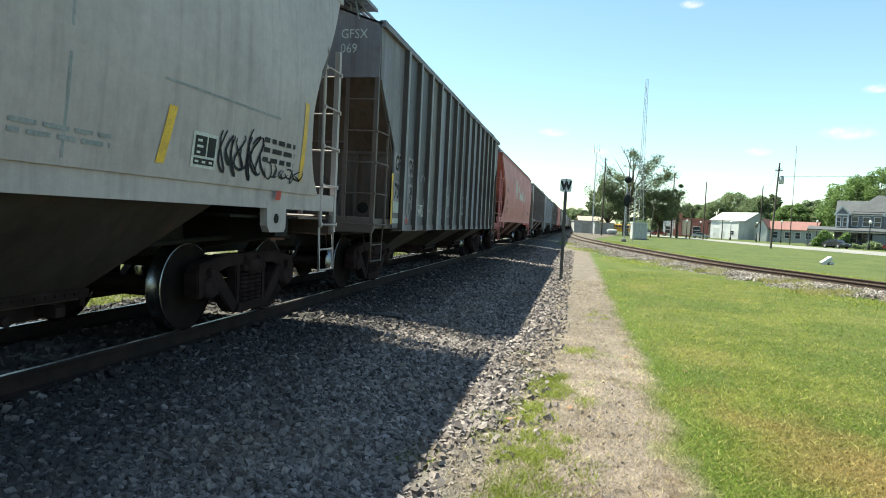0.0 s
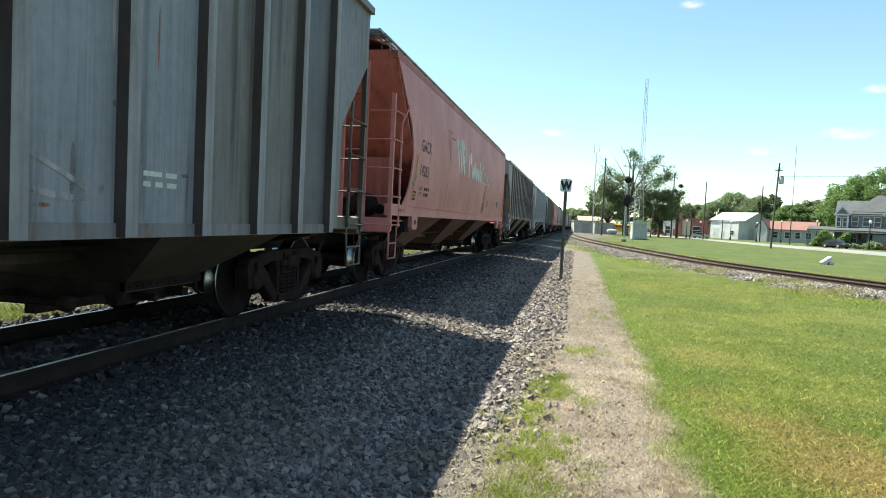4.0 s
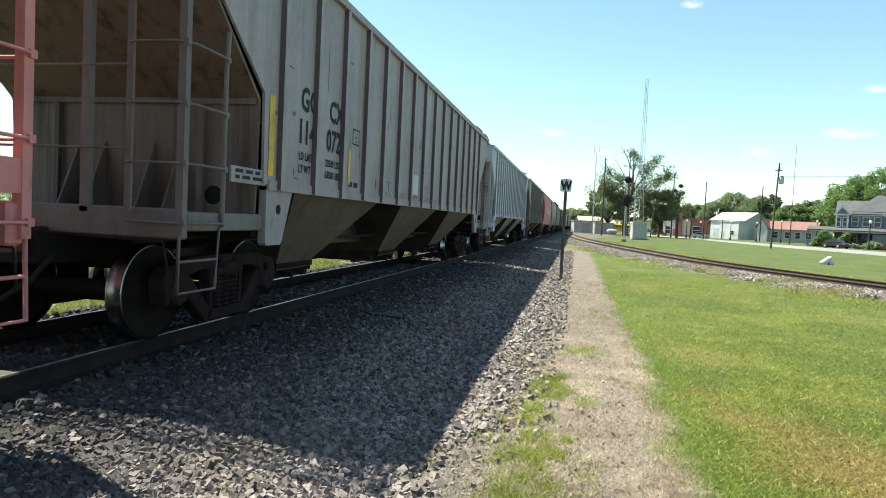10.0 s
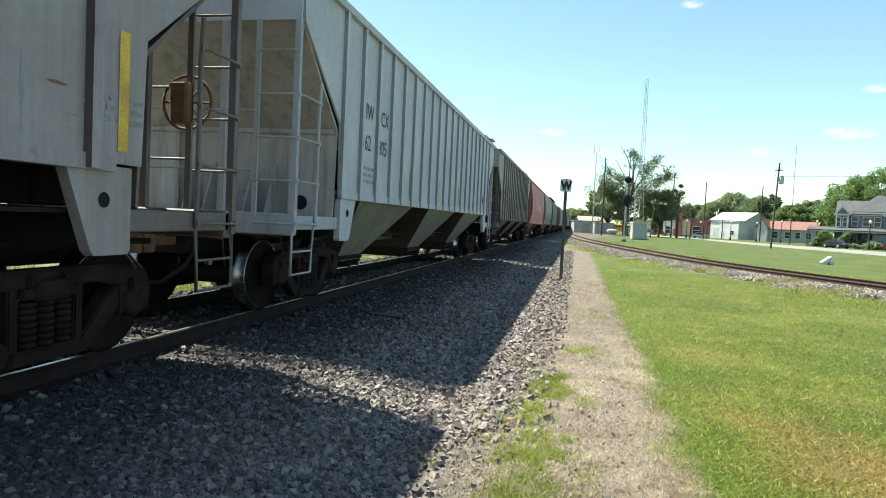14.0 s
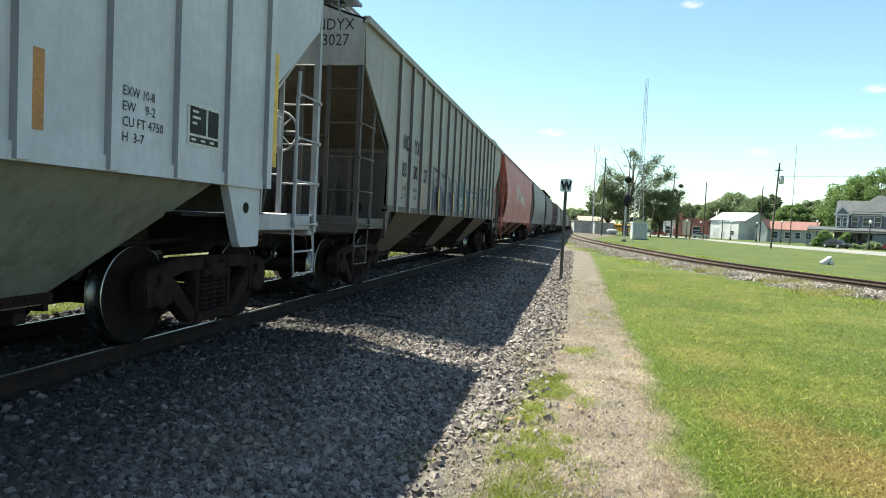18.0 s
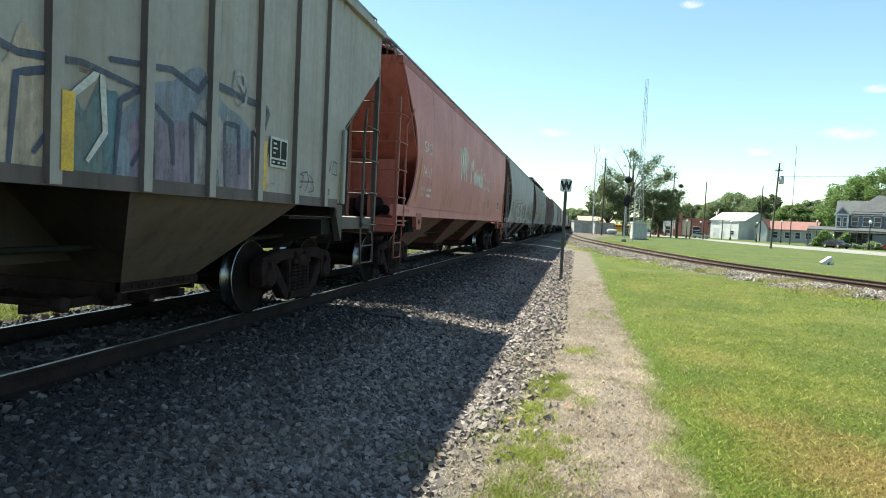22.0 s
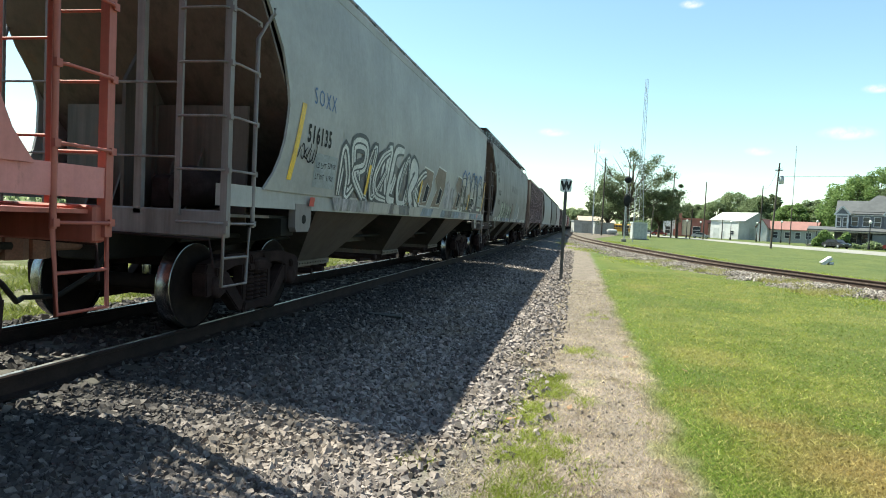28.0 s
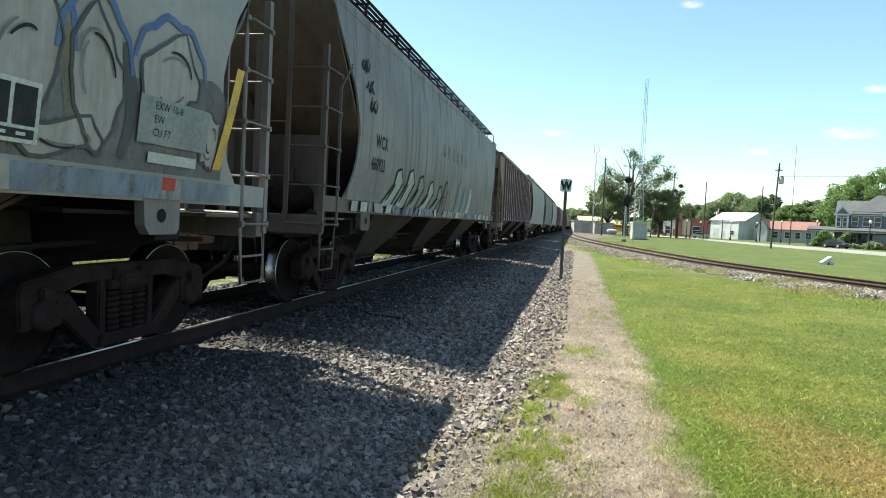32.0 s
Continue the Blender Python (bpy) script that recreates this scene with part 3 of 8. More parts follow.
def hopper_car(label, kind, length, front, body, under, roof=None, sill=1.5, eave=4.13, ribs=0.82, rib_mat=None, bays=3, fine=True, trim=None, wheel_end=False, flank=None, cut=1.0, end=None, web=0.15, deep=0.105, walk_up=0.05, wheel_mat=None, count=0, sill_mat=None, walk_mat=None, outlet=0.7, shift=0.0, caked=None, pad_mat=None, flange=None, tail=0.0, low_end=None, pad_long=0.36, rack=True):
    """A covered hopper car on two trucks; kind is "ribbed" or "round"."""
    rnd = kind == "round"
    half = length / 2
    e = half - 0.78
    car = empty("hopper_car", label, "freight car", (XC, front + half, 0), group="cars of the train")
    roof = roof or body
    trim = trim or body
    flank = flank or body
    end = end or end_grime
    # cross-sheet paint: dirt and the shade under the car in one colour
    caked = caked or paint_brown_under
    bite = smooth_bite if rnd else (lambda z: ribbed_bite(z) * cut)
    wide = smooth_side if rnd else (lambda z: 1.535)
    zs = list(np.linspace(sill, eave, 15)) if rnd else [sill, 2.0, 2.5, 3.0, 3.5, eave]
    for s in (-1, 1):
        rows = []
        for z in zs:
            y0, y1 = bite(z) - e, e + tail - bite(z)
            rows.append([(s * wide(z), y0 + (y1 - y0) * k / 12, z) for k in range(13)])
        part("side_wall", Geo().sheet(rows, (-s * 0.03, 0, 0), rnd), body, car)
        g = Geo().box(s * 1.40, s * 1.40 + s * 0.12, -e, e + tail, sill - 0.19, sill + 0.02) if rnd else Geo().box(s * 1.42, s * 1.42 + s * 0.135, -e + 1.47, e - 1.47, sill - 0.06, sill + 0.05)
        part("side_sill", g, sill_mat or (trim if rnd else body), car)
        if rnd:
            part("roof_rail", Geo().box(s * 1.44, s * 1.44 + s * 0.09, -e, e + tail, eave - 0.06, eave + 0.07), roof, car)
        else:
            part("roof_rail", Geo().box(s * 1.50, s * 1.50 + s * 0.1, -e, e + tail, eave - 0.07, eave + 0.03), body, car)
            n = int((2 * e - 2.7) / ribs) + 1
            n = count or n
            if "rib" + str((sill, eave, deep)) + (rib_mat or body).name not in PROTO:
                w = 0.05 if deep < 0.08 else 0.065
                rg = Geo().sheet([[(1.535, -w * 1.15, z), (1.535 + deep, -w, z), (1.535 + deep, w, z), (1.535, w * 1.15, z)] for z in (sill - 0.05, eave - 0.07)], None, False)
                rg.add([(1.535, -w * 1.15, sill - 0.05), (1.535 + deep, -w, sill - 0.05), (1.535 + deep, w, sill - 0.05), (1.535, w * 1.15, sill - 0.05)], [(0, 1, 2, 3)])
                PROTO["rib" + str((sill, eave, deep)) + (rib_mat or body).name] = rg.mesh("rib", rib_mat or body)
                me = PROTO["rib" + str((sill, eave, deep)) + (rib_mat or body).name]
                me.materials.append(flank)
                # rib sides facing along the train get a darker paint that holds their shade
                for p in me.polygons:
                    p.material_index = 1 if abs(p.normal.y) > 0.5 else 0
            for k in range(n):
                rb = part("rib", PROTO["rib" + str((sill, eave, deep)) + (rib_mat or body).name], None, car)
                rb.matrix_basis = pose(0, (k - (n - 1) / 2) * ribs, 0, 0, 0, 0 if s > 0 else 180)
    # ends
    for s in (-1, 1):
        e = half - 0.78 + (tail if s > 0 else 0.0)
        if rnd:
            prof = [(0.03, 4.2), (0.32, 3.6), (0.72, 3.0), (1.15, 2.45), (1.75, 1.9), (2.9, 1.1)]
        else:
            prof = [(0.02, 3.55), (0.65 * cut, 2.98), (1.28 * cut, 2.42), (1.3 * cut, 2.38), (1.32 * cut, 1.24)]
        rows = [[(x * ((0.98 if rnd else 1.47) if z < 1.3 else wide(sill) - 0.16 if z < sill + 0.3 else wide(z) - 0.035), s * (e - a), z) for x in (-1, -0.5, 0, 0.5, 1)] for a, z in prof]
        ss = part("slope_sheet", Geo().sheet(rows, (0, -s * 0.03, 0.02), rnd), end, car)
        # the upright lower sheet can take a paint of its own
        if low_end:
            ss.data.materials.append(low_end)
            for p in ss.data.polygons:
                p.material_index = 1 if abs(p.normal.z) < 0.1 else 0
        w = wide(eave) - 0.01
        if not rnd:
            part("end_panel", Geo().prism([(-w, 3.5), (w, 3.5), (w, eave), (0.75, eave + 0.27), (-0.75, eave + 0.27), (-w, eave)], s * (e - 0.035), s * e, "y"), body, car)
        if rnd:
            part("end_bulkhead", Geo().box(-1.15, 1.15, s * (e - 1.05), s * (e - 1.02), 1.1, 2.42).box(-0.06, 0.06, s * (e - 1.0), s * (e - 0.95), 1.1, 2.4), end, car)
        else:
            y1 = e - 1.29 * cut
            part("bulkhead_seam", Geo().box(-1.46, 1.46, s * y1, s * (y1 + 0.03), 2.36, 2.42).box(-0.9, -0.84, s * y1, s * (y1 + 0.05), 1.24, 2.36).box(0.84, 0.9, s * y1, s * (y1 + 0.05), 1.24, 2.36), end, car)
        if web is not None and rnd:
            part("center_web", Geo().prism([(s * (e - web), 1.15), (s * (e - web), 3.0 if web < 0.3 else 2.6), (s * (e - 0.75), 3.0), (s * (e - 3.0), 1.3), (s * (e - 2.9), 1.15)], -0.02, 0.02), end, car)
        if fine:
            yg = e - (1.02 if rnd else 1.32 * cut)
            for x in (-0.62, -0.3, 0.3, 0.62):
                part("gusset", Geo().prism([(s * yg, 1.22), (s * (yg + 0.34), 1.22), (s * (yg + 0.3), 1.3), (s * (yg + 0.02), 1.95)], x - 0.012, x + 0.012, "x"), end, car)
            part("bulkhead_hole", Geo().lathe([(0.1, s * (yg + 0.004)), (0.1, s * (yg + 0.01))], 14, "y", (1.0, 0, 1.42)), steel_black, car)
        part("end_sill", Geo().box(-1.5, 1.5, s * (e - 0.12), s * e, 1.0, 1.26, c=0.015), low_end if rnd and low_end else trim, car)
        part("end_platform", Geo().box(-1.45, 1.45, s * (e - 1.0), s * (e - 0.12), 1.2, 1.23), end, car)
        part("draft_gear", Geo().box(-0.22, 0.22, s * (e - 2.0), s * (e + 0.12), 0.72, 1.05, c=0.02), steel_black, car)
        cp = Geo().box(-0.07, 0.07, s * (e + 0.1), s * (half - 0.13), 0.82, 0.98, c=0.02)
        cp.prism([(-0.16, s * (half - 0.22)), (-0.2, s * (half + 0.06)), (-0.05, s * (half + 0.02)), (0.0, s * (half - 0.04)), (0.12, s * (half - 0.02)), (0.16, s * (half - 0.12)), (0.1, s * (half - 0.24))], 0.76, 1.04, "z")
        part("coupler", cp, rust_brown, car)
        if fine:
            part("air_hose", Geo().tube([(0.3, s * (e + 0.05), 0.8), (0.32, s * (e + 0.3), 0.6), (0.2, s * (half - 0.22), 0.42), (0.05, s * half, 0.42)], 0.024, 6), steel_black, car)
            part("uncoupling_lever", Geo().tube([(1.42, s * (e + 0.03), 0.72), (1.38, s * (e + 0.05), 0.98), (0.6, s * (e + 0.1), 1.0), (0.22, s * (e + 0.3), 1.02)], 0.014, 5), steel_dark, car)
            part("end_post", Geo().box(-0.52, -0.44, s * (e - 0.06), s * e, 1.2, 3.5), trim, car)
            part("end_post", Geo().box(0.52, 0.60, s * (e - 0.06), s * e, 1.2, 3.5), trim, car)
            for z in (1.75, 2.45):
                part("grab_bar", Geo().tube([(-1.0, s * (e + 0.05), z), (1.0, s * (e + 0.05), z)], 0.012, 5), trim, car)
        top = 3.45 if not rnd else 3.35
        for q in (-1, 1):
            # corner ladder: one flight on the side, one on the end
            lad = part("ladder", Geo().box(q * 1.46, q * 1.53, s * (e - 0.05), s * (e + 0.02), 1.04, top + (0.1 if rnd else 0.05)), trim, car, "steel corner ladder")
            if fine:
                inn = 0.5 if rnd else 0.62
                zt = top if rnd else top - 0.55
                bend = [(q * 1.52, s * (e - inn), 1.1), (q * 1.52, s * (e - inn), zt - 0.35), (q * wide(zt), s * (e - inn - (0.16 if rnd else 0)), zt - 0.05), (q * wide(zt), s * (e - inn - (0.16 if rnd else 0)), zt)]
                part("stile", Geo().tube(bend, 0.022, 6), trim, lad)
                part("stile", Geo().box(q * 0.98, q * 1.04, s * (e + 0.0), s * (e + 0.03), 1.2, 4.0 if rnd else 3.5), trim, lad)
                for k in range(5):
                    z = 1.14 + 0.5 * k
                    if z < zt:
                        rg = Geo().tube([(q * 1.52, s * (e + 0.01), z), (q * 1.565, s * (e - 0.06), z), (q * 1.565, s * (e - inn + 0.06), z), (q * 1.52, s * (e - inn), z)], 0.013, 5)
                        for dy in (0.0, -inn):
                            rg.box(q * 1.525, q * 1.55, s * (e + dy) - 0.025, s * (e + dy) + 0.025, z - 0.025, z + 0.025)
                        part("rung", rg, trim, lad)
                    if z < top + 0.2:
                        part("rung", Geo().tube([(q * 1.5, s * (e + 0.02), z), (q * 1.46, s * (e + 0.06), z), (q * 1.06, s * (e + 0.06), z), (q * 1.01, s * (e + 0.03), z)], 0.013, 5), trim, lad)
                part("sill_step", Geo().tube([(q * 1.5, s * (e + 0.0), 1.1), (q * 1.5, s * (e + 0.02), 0.54), (q * 1.5, s * (e - inn + 0.06), 0.54), (q * 1.5, s * (e - inn + 0.02), 1.1)], 0.018, 5)
                     .tube([(q * 1.5, s * (e + 0.01), 0.81), (q * 1.5, s * (e - inn + 0.04), 0.81)], 0.014, 5), trim, car)
                if not rnd:
                    part("side_step", Geo().box(q * 1.42, q * 1.5, s * (e - 1.45), s * (e - 0.05), 1.07, 1.24, c=0.01), trim, car)
            # bearing plate over the truck
            yb = s * (e - 1.75)
            if rnd:
                pad = [(yb + s * 0.24, sill - 0.12), (yb + s * 0.24, 1.1), (yb + s * 0.2, 1.05), (yb - s * 0.14, 1.05), (yb - s * 0.2, 1.12), (yb - s * 0.22, sill - 0.12)]
            else:
                pad = [(yb + s * 0.28, sill - 0.02), (yb + s * 0.28, 0.94), (yb + s * 0.25, 0.91), (yb - s * (pad_long - 0.28), 0.91), (yb - s * (pad_long - 0.24), 0.95), (yb - s * pad_long, sill - 0.02)]
            if rnd or sill > 1.2:
                part("jacking_pad", Geo().prism(pad, q * 1.44, q * 1.525), pad_mat or (trim if rnd else body), car)
            if fine and (rnd or sill > 1.2):
                part("jacking_hole", Geo().lathe([(0.055, 0), (0.055, 0.004)], 12, "x", (1.526 if q > 0 else -1.53, yb, 1.2 if rnd else 1.3)), steel_black, car)
    if wheel_end:
        y = e + 0.06
        bw = Geo()
        bw.tube([(0.95 + 0.26 * math.cos(a), y, 2.3 + 0.26 * math.sin(a)) for a in np.linspace(0, 2 * math.pi, 25)], 0.016, 5)
        for k in range(4):
            a = k * math.pi / 4
            bw.tube([(0.95 - 0.26 * math.cos(a), y, 2.3 - 0.26 * math.sin(a)), (0.95 + 0.26 * math.cos(a), y, 2.3 + 0.26 * math.sin(a))], 0.011, 5)
        bw.box(0.86, 1.04, y - 0.16, y - 0.02, 2.08, 2.48, c=0.02)
        part("brake_wheel", bw, wheel_mat or rust_brown, car, "brake wheel on the car's end")
    e = half - 0.78
    # hoppers under the floor: straight slope sheets that meet in ridges inside the body, so a gap shows between the bays
    pitch = (0.231 if rnd else 0.245) * length
    for k in range(bays):
        j = k - (bays - 1) / 2
        y, o, zs = j * pitch + shift - 0.09, 0.57, sill - 0.04
        w0 = wide(sill) - 0.06
        reach = lambda z: o + (z - 0.55) * 1.05
        zr = min(0.55 + (pitch / 2 - 0.02 - o) / 1.05, sill + 0.95)
        lev = []
        for z, ww in ((zr, wide(zr) - 0.06), (zs, w0), (0.55, outlet + 0.02), (0.46, outlet)):
            far = 0.1 if z > 0.6 else 0.0  # the end bays run on towards the trucks
            lev.append((z, ww, -reach(max(z, 0.55)) - (far if j < 0 else 0), reach(max(z, 0.55)) + (far if j > 0 else 0)))
        vs = [(x * ww, y + d, z) for z, ww, d0, d1 in lev for x, d in ((-1, d0), (1, d0), (1, d1), (-1, d1))]
        fs = [(3, 2, 1, 0)] + [(r * 4 + i, r * 4 + (i + 1) % 4, r * 4 + 4 + (i + 1) % 4, r * 4 + 4 + i) for r in range(3) for i in range(4)] + [(12, 13, 14, 15)]
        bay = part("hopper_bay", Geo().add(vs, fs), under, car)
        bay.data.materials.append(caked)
        for p in bay.data.polygons:  # brown dirt on the cross sheets, with their shade put into the colour
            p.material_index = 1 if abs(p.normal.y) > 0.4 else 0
        part("outlet_gate", Geo().box(-outlet + 0.1, outlet - 0.1, y - o + 0.06, y + o - 0.06, 0.33, 0.46).box(-outlet - 0.02, outlet + 0.02, y - o - 0.03, y - o + 0.02, 0.41, 0.48).box(-outlet - 0.02, outlet + 0.02, y + o - 0.02, y + o + 0.03, 0.41, 0.48)
             .box(outlet - 0.12, outlet + 0.1, y + 0.2, y + 0.3, 0.36, 0.44).lathe([(0.04, outlet - 0.1), (0.04, outlet + 0.14)], 8, "x", (0, y - 0.28, 0.4)), steel_dark, bay)
        if fine:
            fl = Geo().box(-outlet - 0.045, outlet + 0.045, y - o - 0.04, y - o + 0.01, 0.48, 0.56).box(-outlet - 0.045, outlet + 0.045, y + o - 0.01, y + o + 0.04, 0.48, 0.56)
            fl.box(outlet, outlet + 0.05, y - o - 0.04, y + o + 0.04, 0.48, 0.56).box(-outlet - 0.05, -outlet, y - o - 0.04, y + o + 0.04, 0.48, 0.56)
            for j in range(11):
                fl.box(outlet + 0.05, outlet + 0.062, y - o + 0.01 + 0.1 * j, y - o + 0.035 + 0.1 * j, 0.508, 0.532)
            part("outlet_flange", fl, flange or steel_dark, bay)
            if rack:
                rk = Geo().box(0.42, 0.52, y - o - 0.8, y - o - 0.0, 0.36, 0.44).box(-0.52, -0.42, y - o - 0.8, y - o - 0.0, 0.36, 0.44)
                rk.lathe([(0.03, -0.75), (0.03, 0.75)], 8, "x", (0, y - o - 0.78, 0.46)).lathe([(0.03, 0.75), (0.065, 0.75), (0.065, 0.84), (0.03, 0.84)], 8, "x", (0, y - o - 0.78, 0.46))
                part("gate_rack", rk, steel_dark, bay)
    for s in (-1, 1):
        yb = s * (half - TREND)
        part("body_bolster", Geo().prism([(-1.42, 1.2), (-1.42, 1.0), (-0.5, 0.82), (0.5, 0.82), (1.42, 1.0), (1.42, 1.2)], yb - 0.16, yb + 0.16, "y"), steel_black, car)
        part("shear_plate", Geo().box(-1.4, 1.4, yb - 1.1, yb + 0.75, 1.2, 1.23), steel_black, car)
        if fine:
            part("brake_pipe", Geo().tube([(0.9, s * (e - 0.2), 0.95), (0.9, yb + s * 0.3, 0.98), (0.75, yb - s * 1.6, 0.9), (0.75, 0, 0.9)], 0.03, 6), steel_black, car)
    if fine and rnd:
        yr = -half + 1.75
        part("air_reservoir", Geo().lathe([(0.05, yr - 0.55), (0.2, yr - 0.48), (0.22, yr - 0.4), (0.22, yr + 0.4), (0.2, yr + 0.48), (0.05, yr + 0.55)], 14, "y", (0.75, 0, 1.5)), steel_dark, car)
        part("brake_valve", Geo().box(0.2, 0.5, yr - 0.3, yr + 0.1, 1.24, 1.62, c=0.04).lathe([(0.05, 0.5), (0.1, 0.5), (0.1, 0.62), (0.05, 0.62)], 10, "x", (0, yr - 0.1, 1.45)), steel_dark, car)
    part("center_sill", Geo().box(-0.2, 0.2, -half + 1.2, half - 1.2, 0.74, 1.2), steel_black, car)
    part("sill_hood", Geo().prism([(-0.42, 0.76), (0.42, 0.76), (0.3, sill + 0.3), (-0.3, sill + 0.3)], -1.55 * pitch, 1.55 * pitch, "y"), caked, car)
    # roof with a filling hatch and walkways
    if rnd:
        arc = [(1.50, eave), (1.36, eave + 0.16), (1.05, eave + 0.28), (0.6, eave + 0.36), (0.0, eave + 0.4)]
    else:
        arc = [(1.55, eave), (1.3, eave + 0.07), (0.75, eave + 0.27), (0.4, eave + 0.3), (0.0, eave + 0.3)]
    arc = arc + [(-x, z) for x, z in arc[-2::-1]]
    part("roof", Geo().sheet([[(x, y, z) for x, z in arc] for y in (-e, -e / 2, 0, e / 2, e + tail)], (0, 0, -0.03), rnd), roof, car)
    hz = eave + (0.38 if rnd else 0.29)
    hatch = Geo()
    for k in range(5):
        y0 = -e + 0.7 + (2 * e - 1.4) * k / 5
        hatch.box(-0.33, 0.33, y0, y0 + (2 * e - 1.4) / 5 - 0.06, hz, hz + 0.11, c=0.03)
    part("filling_hatch", hatch, galv, car)
    for s in (-1, 1):
        rb = Geo()
        wz = eave + 0.42 + walk_up if rnd else hz + walk_up
        xi, xo = (0.86, 1.3) if rnd else (0.62, 1.06)
        for k in range(6):
            x = s * (xi + (xo - xi) * k / 5)
            rb.box(x - 0.022, x + 0.022, -e - 0.1, e + 0.1, wz, wz + 0.03)
        for k in range(int(e * 2 / 0.9)):
            y = -e + 0.3 + 0.9 * k
            rb.box(s * (xi - 0.03), s * (xo + 0.03), y, y + 0.04, wz - 0.03, wz)
            rb.box(s * (xo - 0.06), s * (xo - 0.02), y, y + 0.04, eave + 0.05, wz)
        part("walkway", rb, walk_mat or galv, car, "steel grating walkway along the roof")
        # grating across the car's end, with a stirrup at each corner
        xe, lo, hi = (xo, e - 0.15, e + 0.36) if rnd else (1.28, e - 0.55, e + 0.36 + (tail if s > 0 else 0))
        gr = Geo().box(-xe, -xe + 0.03, s * lo, s * hi, wz - 0.01, wz + 0.04).box(xe - 0.03, xe, s * lo, s * hi, wz - 0.01, wz + 0.04)
        n = int((hi - lo) / 0.085)
        for k in range(n + 1):
            y = s * (lo + (hi - lo - 0.04) * k / n)
            gr.box(-xe + 0.03, xe - 0.03, min(y, y + s * 0.042), max(y, y + s * 0.042), wz, wz + 0.03)
        part("end_walkway", gr, walk_mat or galv, car)
        for q in (-1, 1):
            if not rnd:
                part("stirrup", Geo().tube([(q * 1.27, s * (hi - 0.3), wz + 0.02), (q * 1.3, s * (hi + 0.02), wz + 0.02), (q * 1.3, s * (hi + 0.02), wz - 0.16), (q * 1.27, s * (hi - 0.41), wz - 0.2)], 0.013, 5), walk_mat or galv, car)
            part("walkway_bracket", Geo().tube([(q * xo, s * (e + 0.14), wz), (q * (xo + 0.08), s * (e + 0.14), wz - 0.06), (q * (xo + 0.12), s * (e + 0.1), eave + 0.02)], 0.016, 5), walk_mat or galv, car)
            part("walkway_post", Geo().tube([(q * (xo - 0.1), s * (e - 0.1), wz), (q * (xo - 0.1), s * (e - 0.1), eave + 0.1)], 0.016, 5), walk_mat or galv, car)
    sets = truck(car, -(half - TREND)) + truck(car, half - TREND)
    return car, sets, wide, half


paint_cream = car_paint("faded off-white car paint", (0.366, 0.314, 0.315), streak=0.25, fade=0.2)
paint_slate = car_paint("dirty slate grey car paint", (0.155, 0.142, 0.166), (0.09, 0.06, 0.045), 0.5, 0.7, 0.6)
paint_slate_rib = car_paint("pale blue-grey rib paint", (0.235, 0.225, 0.25), (0.09, 0.07, 0.06), 0.3, 0.7, 0.5)
paint_pink = car_paint("sun-bleached red car paint", (0.49, 0.17, 0.166), (0.28, 0.09, 0.05), 0.08, 0.2, 0.15)
paint_red = car_paint("dull red car paint", (0.32, 0.075, 0.055), (0.1, 0.03, 0.025), 0.2, 0.5, 0.4)
paint_beige = car_paint("light grey car paint with rust stains", (0.298, 0.253, 0.27), (0.22, 0.15, 0.1), 0.25, 0.5, 0.3)
paint_beige_rib = car_paint("light grey rib paint with dark edges", (0.305, 0.258, 0.285), (0.15, 0.1, 0.07), 0.35, 0.7, 0.4)
paint_blue_white = car_paint("pale blue-white car paint", (0.445, 0.44, 0.5), (0.45, 0.45, 0.42), 0.0, 0.25, 0.12)
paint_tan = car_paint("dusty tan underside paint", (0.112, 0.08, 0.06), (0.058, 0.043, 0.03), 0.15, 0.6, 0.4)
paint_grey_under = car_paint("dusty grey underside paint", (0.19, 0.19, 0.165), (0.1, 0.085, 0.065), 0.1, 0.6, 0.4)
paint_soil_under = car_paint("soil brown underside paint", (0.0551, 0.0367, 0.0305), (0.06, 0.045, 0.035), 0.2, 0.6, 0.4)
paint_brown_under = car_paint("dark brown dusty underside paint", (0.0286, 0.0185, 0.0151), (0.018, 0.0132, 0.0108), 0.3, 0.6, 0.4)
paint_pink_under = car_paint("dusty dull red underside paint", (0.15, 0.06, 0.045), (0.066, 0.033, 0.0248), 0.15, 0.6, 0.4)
paint_red_cross = car_paint("dull red paint caked with brown dirt", (0.1, 0.036, 0.027), (0.045, 0.023, 0.018), 0.2, 0.6, 0.4)
paint_olive = car_paint("greenish grey car paint", (0.29, 0.263, 0.25), (0.25, 0.2, 0.13), 0.15, 0.5, 0.3)
paint_white = car_paint("white car paint", (0.28, 0.262, 0.262), (0.3, 0.28, 0.26), 0.0, 0.2, 0.12)
paint_grey = car_paint("mid grey car paint", (0.175, 0.156, 0.158), (0.05, 0.042, 0.038), 0.2, 0.95, 0.5)
paint_brown = car_paint("brown car paint", (0.17, 0.10, 0.08), (0.07, 0.045, 0.04), 0.4, 0.6, 0.5)
paint_white_rib = car_paint("pale rib paint", (0.631, 0.418, 0.484), (0.15, 0.1, 0.08), 0.2, 0.5, 0.3)

